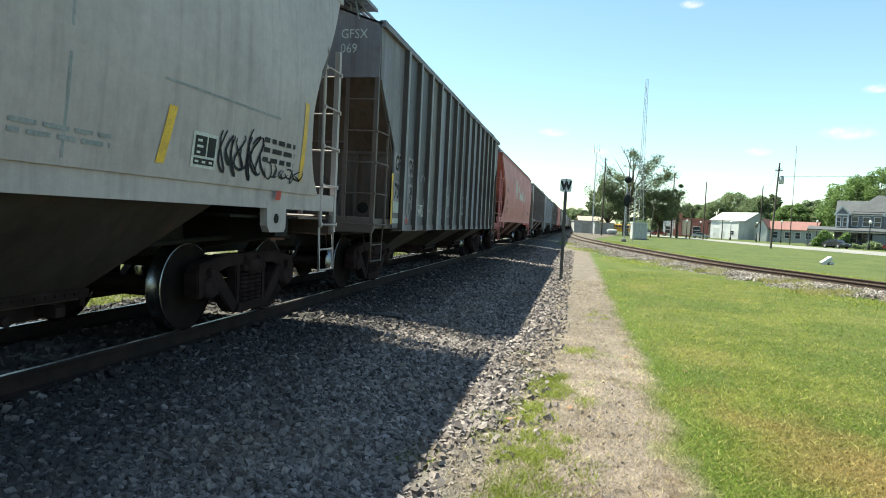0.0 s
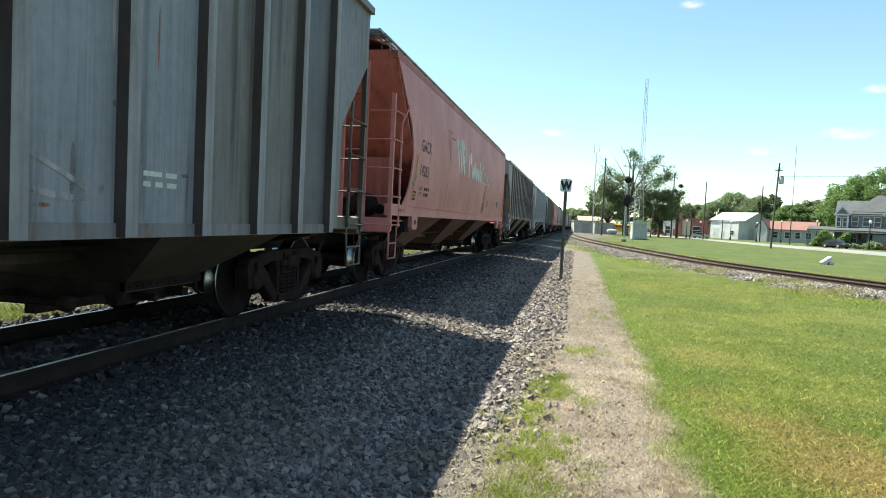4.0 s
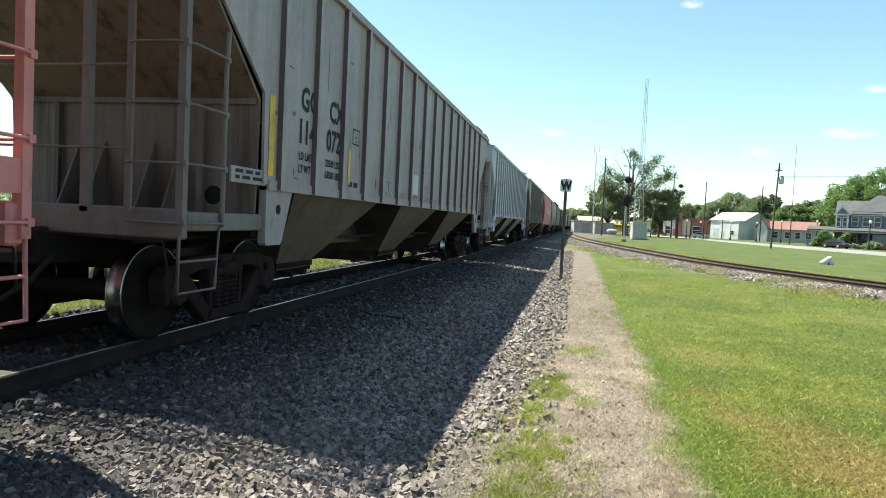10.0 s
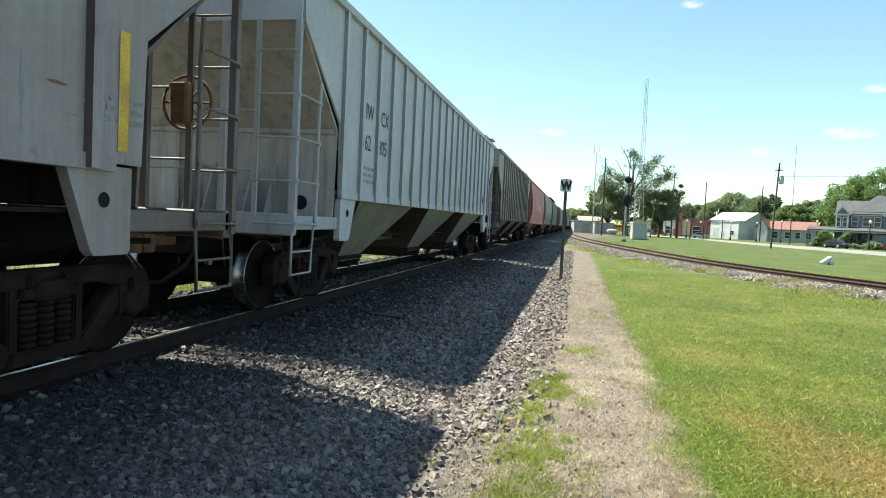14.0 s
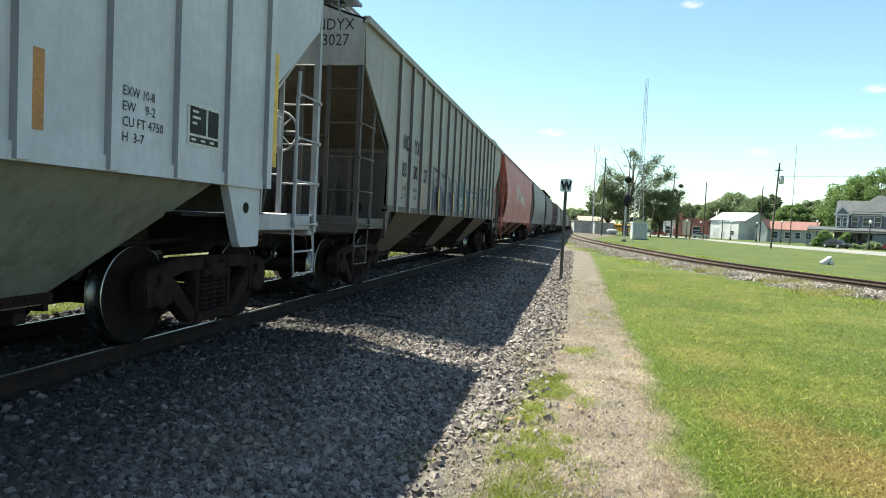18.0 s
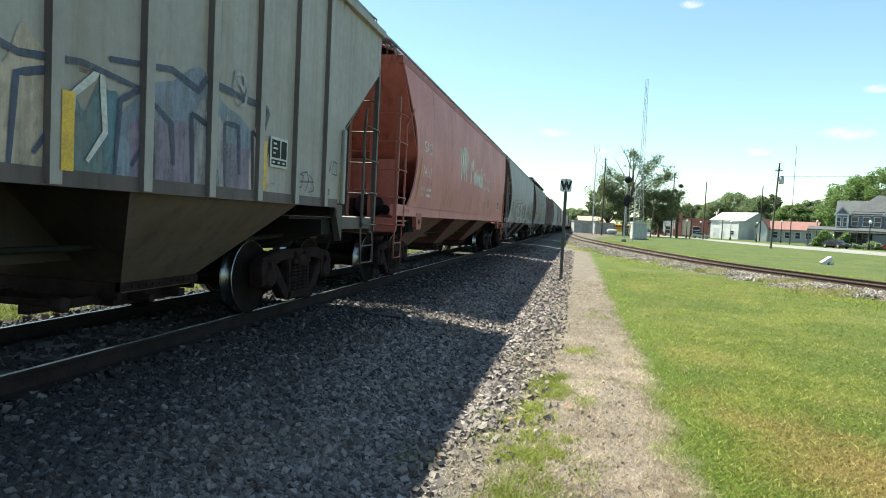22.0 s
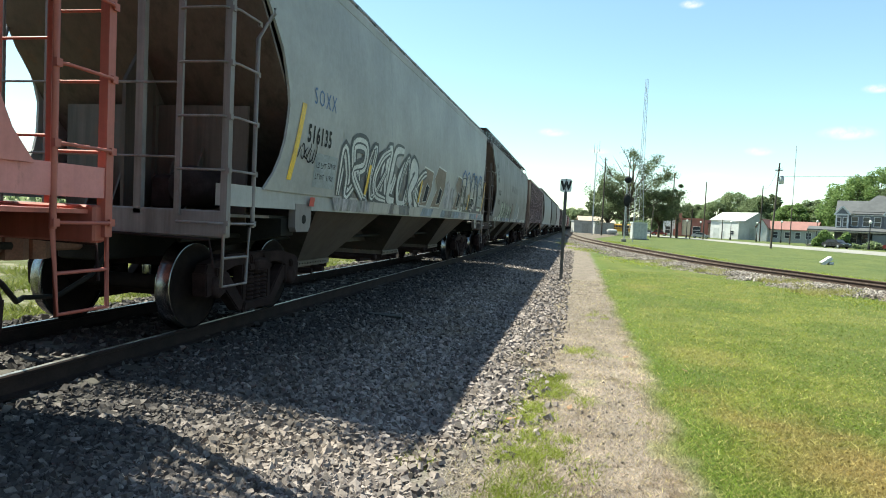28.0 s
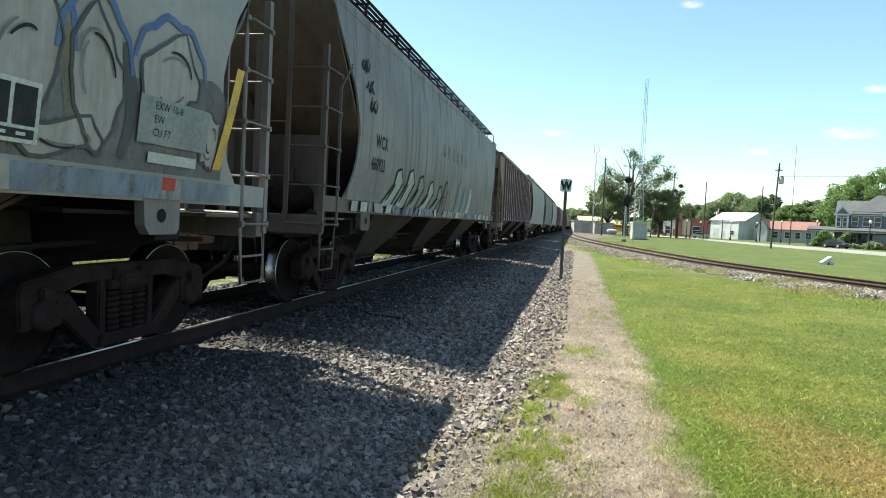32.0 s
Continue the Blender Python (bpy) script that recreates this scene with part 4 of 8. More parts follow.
# rib-side paints, darkened for shade; the rusty one has real rust too
shade_flank = car_paint("sooty dark brown rib edges", (0.042, 0.028, 0.028), (0.025, 0.018, 0.016), 0.3, 0.6, 0.5)
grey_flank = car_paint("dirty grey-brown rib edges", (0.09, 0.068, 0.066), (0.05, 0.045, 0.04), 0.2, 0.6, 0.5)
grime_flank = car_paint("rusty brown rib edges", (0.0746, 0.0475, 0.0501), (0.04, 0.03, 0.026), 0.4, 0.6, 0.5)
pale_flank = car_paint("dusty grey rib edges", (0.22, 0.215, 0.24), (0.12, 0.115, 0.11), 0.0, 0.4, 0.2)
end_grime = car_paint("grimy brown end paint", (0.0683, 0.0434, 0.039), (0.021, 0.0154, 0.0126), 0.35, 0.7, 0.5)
end_red = car_paint("dull red end paint", (0.38, 0.095, 0.075), (0.06, 0.02, 0.016), 0.2, 0.6, 0.5)
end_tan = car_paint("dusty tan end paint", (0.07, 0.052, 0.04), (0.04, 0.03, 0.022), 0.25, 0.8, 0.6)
end_blackish = car_paint("sooty black-brown bulkhead paint", (0.034, 0.025, 0.022), (0.05, 0.04, 0.033), 0.3, 0.8, 0.6)
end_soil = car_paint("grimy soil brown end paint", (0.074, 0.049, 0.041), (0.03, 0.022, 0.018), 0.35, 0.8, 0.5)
end_pale = car_paint("dusty pale grey end paint", (0.382, 0.347, 0.347), (0.14, 0.12, 0.09), 0.05, 0.6, 0.3)
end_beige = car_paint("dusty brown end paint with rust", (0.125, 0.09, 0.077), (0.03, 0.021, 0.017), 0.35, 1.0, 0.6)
trim_worn = car_paint("worn grey-brown ladder paint", (0.12, 0.092, 0.09), (0.08, 0.06, 0.05), 0.35, 0.5, 0.4)
trim_pale = car_paint("dusty pale grey ladder paint", (0.34, 0.335, 0.37), (0.2, 0.19, 0.17), 0.05, 0.5, 0.3)
trim_dirty = car_paint("dirty white step paint", (0.17, 0.14, 0.144), (0.08, 0.065, 0.055), 0.2, 0.7, 0.5)
trim_grime = car_paint("grimy dark brown step paint", (0.062, 0.046, 0.043), (0.035, 0.027, 0.023), 0.3, 0.6, 0.5)
trim_brown = car_paint("brown worn step paint", (0.075, 0.05, 0.045), (0.05, 0.04, 0.03), 0.3, 0.5, 0.4)
COUPLING = [-9.43, 9.24, 26.31, 45.07, 64.02, 82.88, 101.53, 120.12, 138.51, 157.06]
KEYED = []


def add_car(k, label, kind, body, under, **more):
    made = hopper_car(label, kind, COUPLING[k + 1] - COUPLING[k], COUPLING[k], body, under, **more)
    KEYED.append((made[0], made[1]))
    return made


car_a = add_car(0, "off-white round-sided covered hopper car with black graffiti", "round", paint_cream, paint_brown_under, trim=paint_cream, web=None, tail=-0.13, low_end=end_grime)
car_b = add_car(1, "grimy dark grey ribbed covered hopper car with faded graffiti", "ribbed", paint_slate, paint_soil_under, sill=1.09, eave=4.37, ribs=0.963, cut=0.76, deep=0.09, trim=trim_brown, rib_mat=paint_slate_rib, flank=shade_flank)
car_c = add_car(2, "sun-bleached pink-red round-sided covered hopper car", "round", paint_pink, paint_pink_under, trim=paint_pink, roof=paint_red, end=end_red, web=0.5, outlet=0.52, shift=-0.25, caked=paint_red_cross, walk_up=-0.12)
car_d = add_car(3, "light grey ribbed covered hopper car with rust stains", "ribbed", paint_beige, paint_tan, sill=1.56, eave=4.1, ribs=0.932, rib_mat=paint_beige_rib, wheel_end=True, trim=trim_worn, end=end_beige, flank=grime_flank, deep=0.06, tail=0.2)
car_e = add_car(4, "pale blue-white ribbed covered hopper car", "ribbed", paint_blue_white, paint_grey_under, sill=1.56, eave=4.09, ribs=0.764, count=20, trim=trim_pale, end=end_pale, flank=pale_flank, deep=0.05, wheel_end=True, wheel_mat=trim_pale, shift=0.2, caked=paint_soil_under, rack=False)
car_f = add_car(5, "greenish grey ribbed covered hopper car with blue graffiti", "ribbed", paint_olive, paint_tan, sill=1.43, eave=4.19, ribs=0.879, count=16, rib_mat=paint_olive, flank=grey_flank, cut=1.12, trim=trim_grime, end=end_tan, deep=0.055, sill_mat=grime_flank, pad_mat=trim_grime, tail=0.28, low_end=end_blackish, pad_long=0.02)
car_g = add_car(6, "dull pink-red round-sided covered hopper car with white mark", "round", paint_pink, paint_pink_under, trim=paint_red, sill_mat=paint_pink, roof=paint_red, end=end_red, web=0.5, outlet=0.52, shift=-0.25, caked=paint_red_cross, walk_up=-0.12)
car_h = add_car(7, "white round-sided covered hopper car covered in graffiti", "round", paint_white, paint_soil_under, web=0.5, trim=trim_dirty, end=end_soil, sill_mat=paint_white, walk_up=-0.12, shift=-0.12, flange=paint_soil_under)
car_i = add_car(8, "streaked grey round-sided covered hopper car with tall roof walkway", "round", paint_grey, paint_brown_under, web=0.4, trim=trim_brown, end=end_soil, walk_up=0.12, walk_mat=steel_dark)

# the rest of the train, towards the distance
far_kinds = [("brown ribbed covered hopper car with pale ribs", "ribbed", paint_brown, paint_brown_under, dict(sill=1.43, ribs=0.9, deep=0.07, rib_mat=paint_white_rib, flank=grime_flank)),
             ("white round-sided covered hopper car", "round", paint_white, paint_tan, {}),
             ("grey round-sided covered hopper car", "round", paint_grey, paint_brown_under, {}),
             ("off-white round-sided covered hopper car", "round", paint_cream, paint_tan, {}),
             ("pale pink-red round-sided covered hopper car", "round", paint_pink, paint_pink_under, {})]
order = [0, 1, 2, 3, 0, 2, 1, 3, 0, 4, 2, 1, 0, 3, 2, 1, 4, 0, 2, 3, 1, 2, 0, 1, 3, 2, 1, 0]
far_proto = {}
edge = COUPLING[-1]
for i, kind in enumerate(order):
    if i == 0 or kind not in far_proto:
        lab, kd, bo, un, more = far_kinds[kind]
        made = hopper_car(lab, kd, 18.54, edge, bo, un, fine=i == 0, **more)
        if i:
            far_proto[kind] = made[0]
        KEYED.append((made[0], made[1]))
    else:
        c = copy_thing(far_proto[kind], pose(XC, edge + 9.27, 0))
        KEYED.append((c, [(o, o.location.y) for o in c.children_recursive if o.name.startswith("wheel_set")]))
    edge += 18.54

# ---- markings and graffiti on the cars ----
placard_white = plain("white placard film", (0.55, 0.55, 0.53), (0.45, 0.45, 0.43), 3, 40, 0.6, 0, 0)
spray_black = plain("black spray paint", (0.018, 0.018, 0.022), (0.035, 0.035, 0.04), 3, 30, 0.85, 0, 0, gloss=0.15)
spray_charcoal = car_paint("charcoal spray paint", (0.036, 0.036, 0.044), (0.09, 0.09, 0.1), 0.0, 0.6, 0.4)
spray_white = plain("white spray paint", (0.6, 0.58, 0.57), (0.48, 0.465, 0.455), 3, 30, 0.8, 0, 0, gloss=0.2)
spray_silver = plain("silver-grey spray paint", (0.27, 0.28, 0.3), (0.2, 0.21, 0.22), 2, 30, 0.6, 0, 0)
spray_brown = plain("brown spray paint", (0.21, 0.15, 0.115), (0.16, 0.115, 0.09), 2, 30, 0.7, 0, 0)
spray_blue = plain("blue spray paint", (0.07, 0.13, 0.3), (0.1, 0.16, 0.3), 2, 30, 0.7, 0, 0)
spray_slate = plain("grey-blue spray paint", (0.14, 0.17, 0.22), (0.2, 0.23, 0.27), 2, 30, 0.8, 0, 0)
spray_mint = car_paint("pale mint spray", (0.33, 0.363, 0.297), (0.22, 0.22, 0.2), 0.0, 0.6, 0.4)
spray_sage = car_paint("sage green spray", (0.165, 0.21, 0.148), (0.2, 0.2, 0.18), 0.0, 0.6, 0.4)
spray_ochre = plain("ochre spray paint", (0.34, 0.27, 0.1), (0.27, 0.2, 0.09), 2, 30, 0.7, 0, 0)
dull_red = plain("faded red stencil paint", (0.2, 0.04, 0.05), (0.26, 0.09, 0.09), 4, 40, 0.7, 0, 0)
faded_pink = plain("pale pinkish panel paint", (0.36, 0.29, 0.3), (0.28, 0.24, 0.245), 3, 30, 0.7, 0, 0)
sign_pale = plain("fresh pale grey patch paint", (0.55, 0.57, 0.6), (0.47, 0.49, 0.52), 3, 30, 0.7, 0, 0)
worn_silver = car_paint("worn silver-grey spray", (0.33, 0.296, 0.327), (0.24, 0.24, 0.22), 0.0, 0.9, 0.5, worn=0.38)
pale_sketch = car_paint("chalky white spray", (0.34, 0.305, 0.295), (0.25, 0.24, 0.22), 0.0, 0.8, 0.5)
worn_olive = car_paint("worn olive spray", (0.16, 0.14, 0.1), (0.3, 0.28, 0.25), 0.0, 0.6, 0.4, worn=0.3)
worn_graphite = car_paint("worn graphite spray", (0.121, 0.105, 0.119), (0.28, 0.28, 0.28), 0.0, 0.8, 0.4, worn=0.38)
worn_cream = car_paint("worn cream spray", (0.44, 0.344, 0.277), (0.3, 0.28, 0.25), 0.0, 0.7, 0.4, worn=0.35)
faded_ink = plain("faded blue-black stencil paint", (0.045, 0.045, 0.062), (0.09, 0.09, 0.11), 4, 30, 0.8, 0, 0, gloss=0.2)
worn_rust = car_paint("bled brown rust", (0.24, 0.085, 0.04), (0.12, 0.05, 0.03), 0.0, 0.7, 0.5, worn=0.85)
seam_dark = car_paint("dull rusty weld line", (0.27, 0.095, 0.08), (0.06, 0.03, 0.025), 0.0, 0.7, 0.5, worn=0.35)
worn_navy = car_paint("worn navy spray", (0.0385, 0.0478, 0.099), (0.1, 0.11, 0.13), 0.0, 0.8, 0.4, worn=0.38)
worn_pale_blue = car_paint("worn pale blue spray", (0.187, 0.22, 0.297), (0.25, 0.26, 0.25), 0.0, 0.9, 0.5, worn=0.38)
worn_slate = car_paint("worn slate-blue spray", (0.105, 0.105, 0.15), (0.14, 0.14, 0.15), 0.0, 0.8, 0.4, worn=0.3)
spray_navy = car_paint("navy spray paint", (0.022, 0.026, 0.05), (0.05, 0.05, 0.06), 0.0, 0.6, 0.4, worn=0.15)
worn_teal = car_paint("worn teal spray", (0.0825, 0.162, 0.208), (0.22, 0.24, 0.22), 0.0, 0.8, 0.5, worn=0.38)
worn_violet = car_paint("worn violet spray", (0.22, 0.162, 0.238), (0.24, 0.25, 0.24), 0.0, 0.9, 0.4, worn=0.38)
reflector_red = plain("red reflector film", (0.5, 0.03, 0.04), (0.4, 0.03, 0.04), 3, 40, 0.4, 0, 0)


class Side:
    """The near side of a car; u is metres along the train, h metres above the rail."""

    def __init__(self, made, flat=None):
        self.car, _, self.wide, self.half = made
        self.mid = self.car.matrix_basis.translation.y / PACE
        self.half /= PACE
        self.flat = flat

    def at(self, u, h, lift=0.004):
        x = self.wide(h) if self.flat is None else self.flat
        return (x + lift, (u - self.mid) * PACE, h)

    def patch(self, name, u0, u1, h0, h1, mat, lift=0.004, slant=0.0, label=""):
        g = Geo()
        k = 5
        g.sheet([[self.at(u0 + slant * j / k, h0 + (h1 - h0) * j / k, lift), self.at(u1 + slant * j / k, h0 + (h1 - h0) * j / k, lift)] for j in range(k + 1)])
        return part(name, g, mat, self.car, label)

    def text(self, body, u, h, size, mat, squeeze=1.0, space=1.0, lift=0.005, bold=0.0):
        return words(body, size / 0.7, mat, self.car, lambda a, b: self.at(u + a, h + b, lift), squeeze=squeeze, space=space, bold=bold)

    def lines(self, u, h, rows, width, mat, size=0.05, gap=0.1, seed=1):
        """Small stencilled rows that cannot be read: plain bars."""
        r = random.Random(seed)
        for k in range(rows):
            x = u
            while x < u + width:
                w = r.uniform(0.08, 0.22)
                self.patch("stencil_bar", x, min(x + w, u + width), h - gap * k, h - gap * k + size, mat, 0.005)
                x += w + 0.05

    def yellow(self, u, h0, h1, slant=0.0, w=0.1, mat=None, up=0.006):
        self.patch("reflector", u - w / 2, u + w / 2, h0, h1, mat or bar_yellow, up, slant, "worn yellow reflector strip")

    def placard(self, u, h, w=0.38, t=0.3, up=0.0):
        self.patch("placard", u, u + w, h, h + t, placard_white, up + 0.005, 0, "black and white inspection placard")
        for x0, x1, z0, z1 in ((0.03, w * 0.54, 0.1, t - 0.03), (w * 0.6, w - 0.03, 0.1, t - 0.03), (0.03, w - 0.03, 0.025, 0.08)):
            self.patch("placard_panel", u + x0, u + x1, h + z0, h + z1, ink_black, up + 0.008)
        for k in range(3):
            self.patch("placard_line", u + 0.06, u + 0.06 + w * (0.18, 0.24, 0.14)[k], h + t - 0.08 - 0.05 * k, h + t - 0.06 - 0.05 * k, placard_white, up + 0.0095)
            self.patch("placard_line", u + 0.05 + w * 0.28 * k, u + 0.05 + w * (0.28 * k + 0.14), h + 0.042, h + 0.062, placard_white, up + 0.0095)

    def ribbon(self, g, path, w, lift):
        n = len(path)
        rows = []
        for i, (u, h) in enumerate(path):
            a, b = path[max(i - 1, 0)], path[min(i + 1, n - 1)]
            du, dh = b[0] - a[0], b[1] - a[1]
            d = math.hypot(du, dh) or 1
            ww = w * (0.55 + 0.45 * math.sin(math.pi * (i + 0.5) / n))
            rows.append([self.at(u - dh / d * ww / 2, h + du / d * ww / 2, lift + 0.00025 * i), self.at(u + dh / d * ww / 2, h - du / d * ww / 2, lift + 0.00025 * i)])
        g.sheet(rows)

    def flow(self, u0, u1, h0, tops, fill, line, seed, step=0.42):
        """An interlocked piece: broad pale bands that rise, hook over and fall, each with a dark edge and inner line."""
        r = random.Random(seed)
        top_at = lambda u: float(np.interp((u - u0) / (u1 - u0), np.linspace(0, 1, len(tops)), tops))
        k, u = 0, u0
        while u < u1 - 0.5:
            t = top_at(u + 0.3) * r.uniform(0.97, 1.03) - h0
            lean = r.uniform(0.05, 0.3)
            kind = r.choice((0, 1, 2, 2))
            if kind == 0:
                pts = [(0, 0), (0.06 + lean * 0.4, 0.5), (0.1 + lean, 0.9), (0.4 + lean, 0.94), (0.56 + lean * 0.5, 0.62), (0.3, 0.42), (0.62, 0.02)]
            elif kind == 1:
                pts = [(0.55 + lean, 0.98), (0.2 + lean, 0.8), (0.05, 0.45), (0.25, 0.12), (0.6, 0.04)]
            else:
                pts = [(0, 0.02), (0.14, 0.55), (0.2 + lean * 0.6, 0.95), (0.34 + lean * 0.4, 0.5), (0.5, 0.05), (0.7 + lean, 0.5)]
            pts = [(a + r.uniform(-0.14, 0.14), min(1.0, b + r.uniform(-0.12, 0.12)) if 0.1 < b < 0.9 else b) for a, b in pts]
            path = []
            ext = [pts[0]] + pts + [pts[-1]]
            for i in range(1, len(ext) - 2):
                p0, p1, p2, p3 = ext[i - 1:i + 3]
                for j in range(5):
                    f = j / 5
                    path.append(tuple(0.5 * (2 * b + (c - a) * f + (2 * a - 5 * b + 4 * c - d) * f * f + (3 * b - a - 3 * c + d) * f ** 3) for a, b, c, d in zip(p0, p1, p2, p3)))
            path = [(u + a, h0 + max(0.0, b) * t) for a, b in path + [pts[-1]]]
            w, lift = r.uniform(0.09, 0.26), 0.005 + 0.0022 * (k % 5)
            for wide_, mt, up, nm_ in ((w + 0.13, line, 0.0, "graffiti_stroke"), (w, fill, 0.0006, "infill"), (r.choice((0.0, 0.03, 0.05)), line, 0.0012, "inner_line")):
                if not wide_:
                    continue
                g = Geo()
                self.ribbon(g, path, wide_, lift + up)
                ob = part(nm_, g, mt, self.car if up == 0 else stroke)
                if up == 0:
                    stroke = ob
            u, k = u + step * r.uniform(0.85, 1.15), k + 1

    def fill(self, ring, lift):
        """A flat shape laid on the curved wall in narrow level bands."""
        g = Geo()
        lo, hi = min(h for _, h in ring), max(h for _, h in ring)
        n = max(1, int((hi - lo) / 0.12) + 1)
        for k in range(n):
            a, b = lo + (hi - lo) * k / n, lo + (hi - lo) * (k + 1) / n
            poly = ring
            for lim, sign in ((a, 1), (b, -1)):
                cut = []
                for p, q in zip(poly, poly[1:] + poly[:1]):
                    dp, dq = sign * (p[1] - lim), sign * (q[1] - lim)
                    if dp >= 0:
                        cut.append(p)
                    if dp * dq < 0:
                        f = dp / (dp - dq)
                        cut.append((p[0] + (q[0] - p[0]) * f, lim))
                poly = cut
            if len(poly) > 2:
                g.add([self.at(u, h, lift) for u, h in poly], [tuple(range(len(poly)))])
        return g

    def wash(self, u0, u1, h0, h1, mat, seed, lift=0.004):
        """A worn patch of sprayed colour with a ragged top."""
        r = random.Random(seed)
        n = 18
        w0 = r.uniform(0, 6)
        ring = [(u0 + r.uniform(-0.05, 0.05), h0), (u1 + r.uniform(-0.05, 0.05), h0)]
        ring += [(u1 + (u0 - u1) * i / n, h1 + 0.13 * math.sin(w0 + i * 0.42) + 0.05 * math.sin(w0 + i * 1.1) - 0.22 * abs(i / n - 0.5) ** 2 * 4) for i in range(n + 1)]
        part("graffiti_wash", self.fill(ring, lift), mat, self.car)

    def tag(self, u, h, w, t, mat, seed, strokes=9, width=0.022):
        """A hand-sprayed tag: quick loops that cannot be read."""
        r = random.Random(seed)
        for k in range(strokes):
            g = Geo()
            cu = u + w * (k + 0.5) / strokes
            x0, y0, ph = r.uniform(0.3, 0.6) * w / strokes * 1.6, r.uniform(0.25, 0.5) * t, r.uniform(0, 6)
            f = r.choice((1, 2))
            self.ribbon(g, [(cu + x0 * math.sin(f * a + ph), h + t / 2 + y0 * math.cos(a + 0.3 * ph)) for a in np.linspace(0, r.uniform(3, 6), 14)], width, 0.006 + 0.0009 * (k % 5))
            part("tag_stroke", g, mat, self.car)


def end_text(made, rows, mat, x=0.72, h=4.02, size=0.16):
    """Writing on the end panel that faces the camera's way."""
    car, _, _, half = made
    e = half - 0.78
    for k, row in enumerate(rows):
        words(row, size / 0.7, mat, car, lambda a, b, k=k: (x + a, -e - 0.004, h - 0.23 * k + b), squeeze=0.9)


def seams(side, us, mat, h0=1.55, h1=4.05):
    for u in us:
        side.patch("weld_seam", u - 0.012, u + 0.012, h0, h1, mat, 0.003)


def scuffs(side, u0, u1, h0, h1, n, mats, seed):
    """Scrapes, chips and thin runs of dirt on the side sheets, most of them low down."""
    rs = random.Random(seed)
    for k in range(n):
        u, h = rs.uniform(u0, u1), h0 + (h1 - h0) * rs.random() ** 2
        w, t = rs.choice(((0.015, 0.4), (0.03, 0.2), (0.05, 0.09), (0.11, 0.03), (0.02, 0.6)))
        w, t = w * rs.uniform(0.6, 1.5), min(t * rs.uniform(0.6, 1.5), h1 + 0.1 - h)
        ring = [(u + w * rs.uniform(0.6, 1.0) * math.cos(q), h + t / 2 + t / 2 * rs.uniform(0.6, 1.0) * math.sin(q)) for q in np.linspace(0, 2 * math.pi, 12)[:-1]]
        part("scuff", side.fill(ring, 0.0022 + 0.00003 * (k % 40)), rs.choice(mats), side.car)


# off-white car
sa = Side(car_a)
sa.yellow(4.33, 1.61, 2.07, 0.1)
sa.yellow(6.82, 1.64, 2.54, 0.0)
sa.yellow(1.2, 1.61, 2.07, 0.1)
sa.placard(4.72, 1.62, 0.36, 0.3)
sa.tag(5.12, 1.55, 0.85, 0.55, spray_black, 3, 9, 0.03)
sa.tag(6.0, 1.6, 0.85, 0.2, spray_black, 5, 9, 0.02)
sa.lines(5.9, 1.98, 3, 0.7, ink_black, 0.05, 0.1, 4)
sa.lines(3.0, 1.72, 2, 0.8, spray_silver, 0.03, 0.06, 6)
sa.patch("scratch", 4.3, 6.2, 2.25, 2.27, spray_silver, 0.005, 0)
sa.patch("reflector", 6.25, 6.36, 1.4, 1.5, reflector_red, 0.03)
seams(sa, [-4, -1.5, 1, 3.4], spray_silver)
# grimy ribbed car: its panels have weathered to different greys
sb = Side(car_b)
panel_tones = [ car_paint("weathered pale blue-grey panel", (0.2, 0.203, 0.25), (0.08, 0.075, 0.085), 0.1, 0.95, 0.6), car_paint("weathered dark slate panel", (0.07, 0.066, 0.082), (0.13, 0.13, 0.15), 0.2, 0.8, 0.5),
               car_paint("weathered grey-brown panel", (0.135, 0.12, 0.126), (0.05, 0.038, 0.036), 0.4, 0.95, 0.6)]
ptone = random.Random(6)
nb = int((2 * (sb.half - 0.78) - 2.7) / 0.93) + 1
for k in range(nb - 1):
    c0 = sb.mid + (k - (nb - 1) / 2) * 0.93
    sb.patch("side_panel", c0 + 0.08, c0 + 0.85, 1.12, 4.28, panel_tones[1] if k in (0, 1, 4) else ptone.choice(panel_tones), 0.0015)
for u, rows in ((10.72, ("GF", "70")), (11.62, ("SX", "69"))):
    for row, h in zip(rows, (2.12, 1.62)):
        sb.patch("stencil_patch", u - 0.02, u + 0.44, h - 0.05, h + 0.31, worn_silver, 0.004)
        sb.text(row, u + 0.02, h, 0.26, ink_black, 0.75, bold=0.012)
scuffs(sb, 10.8, 23.4, 1.2, 4.1, 60, (worn_rust, worn_graphite, worn_silver, worn_slate), 73)
sb.yellow(10.6, 1.15, 2.05)
sb.yellow(13.23, 1.15, 1.6)
sb.yellow(15.85, 1.15, 1.75)
sb.patch("stencil_patch", 10.68, 11.2, 1.36, 1.56, placard_white)
sb.patch("stencil_patch", 10.68, 11.2, 1.17, 1.26, placard_white)
sb.patch("stencil_patch", 12.48, 12.9, 1.32, 1.56, placard_white)
sb.text("LD LMT", 12.53, 1.46, 0.07, ink_black, 0.9)
sb.text("LT WT", 12.53, 1.35, 0.07, ink_black, 0.9)
sb.tag(11.4, 1.25, 1.7, 1.0, worn_silver, 8, 6, 0.06)
sb.patch("reflector", 11.55, 11.7, 1.17, 1.28, reflector_red)
sb.patch("paint_smear", 10.7, 11.25, 1.55, 1.75, spray_silver, 0.0035)
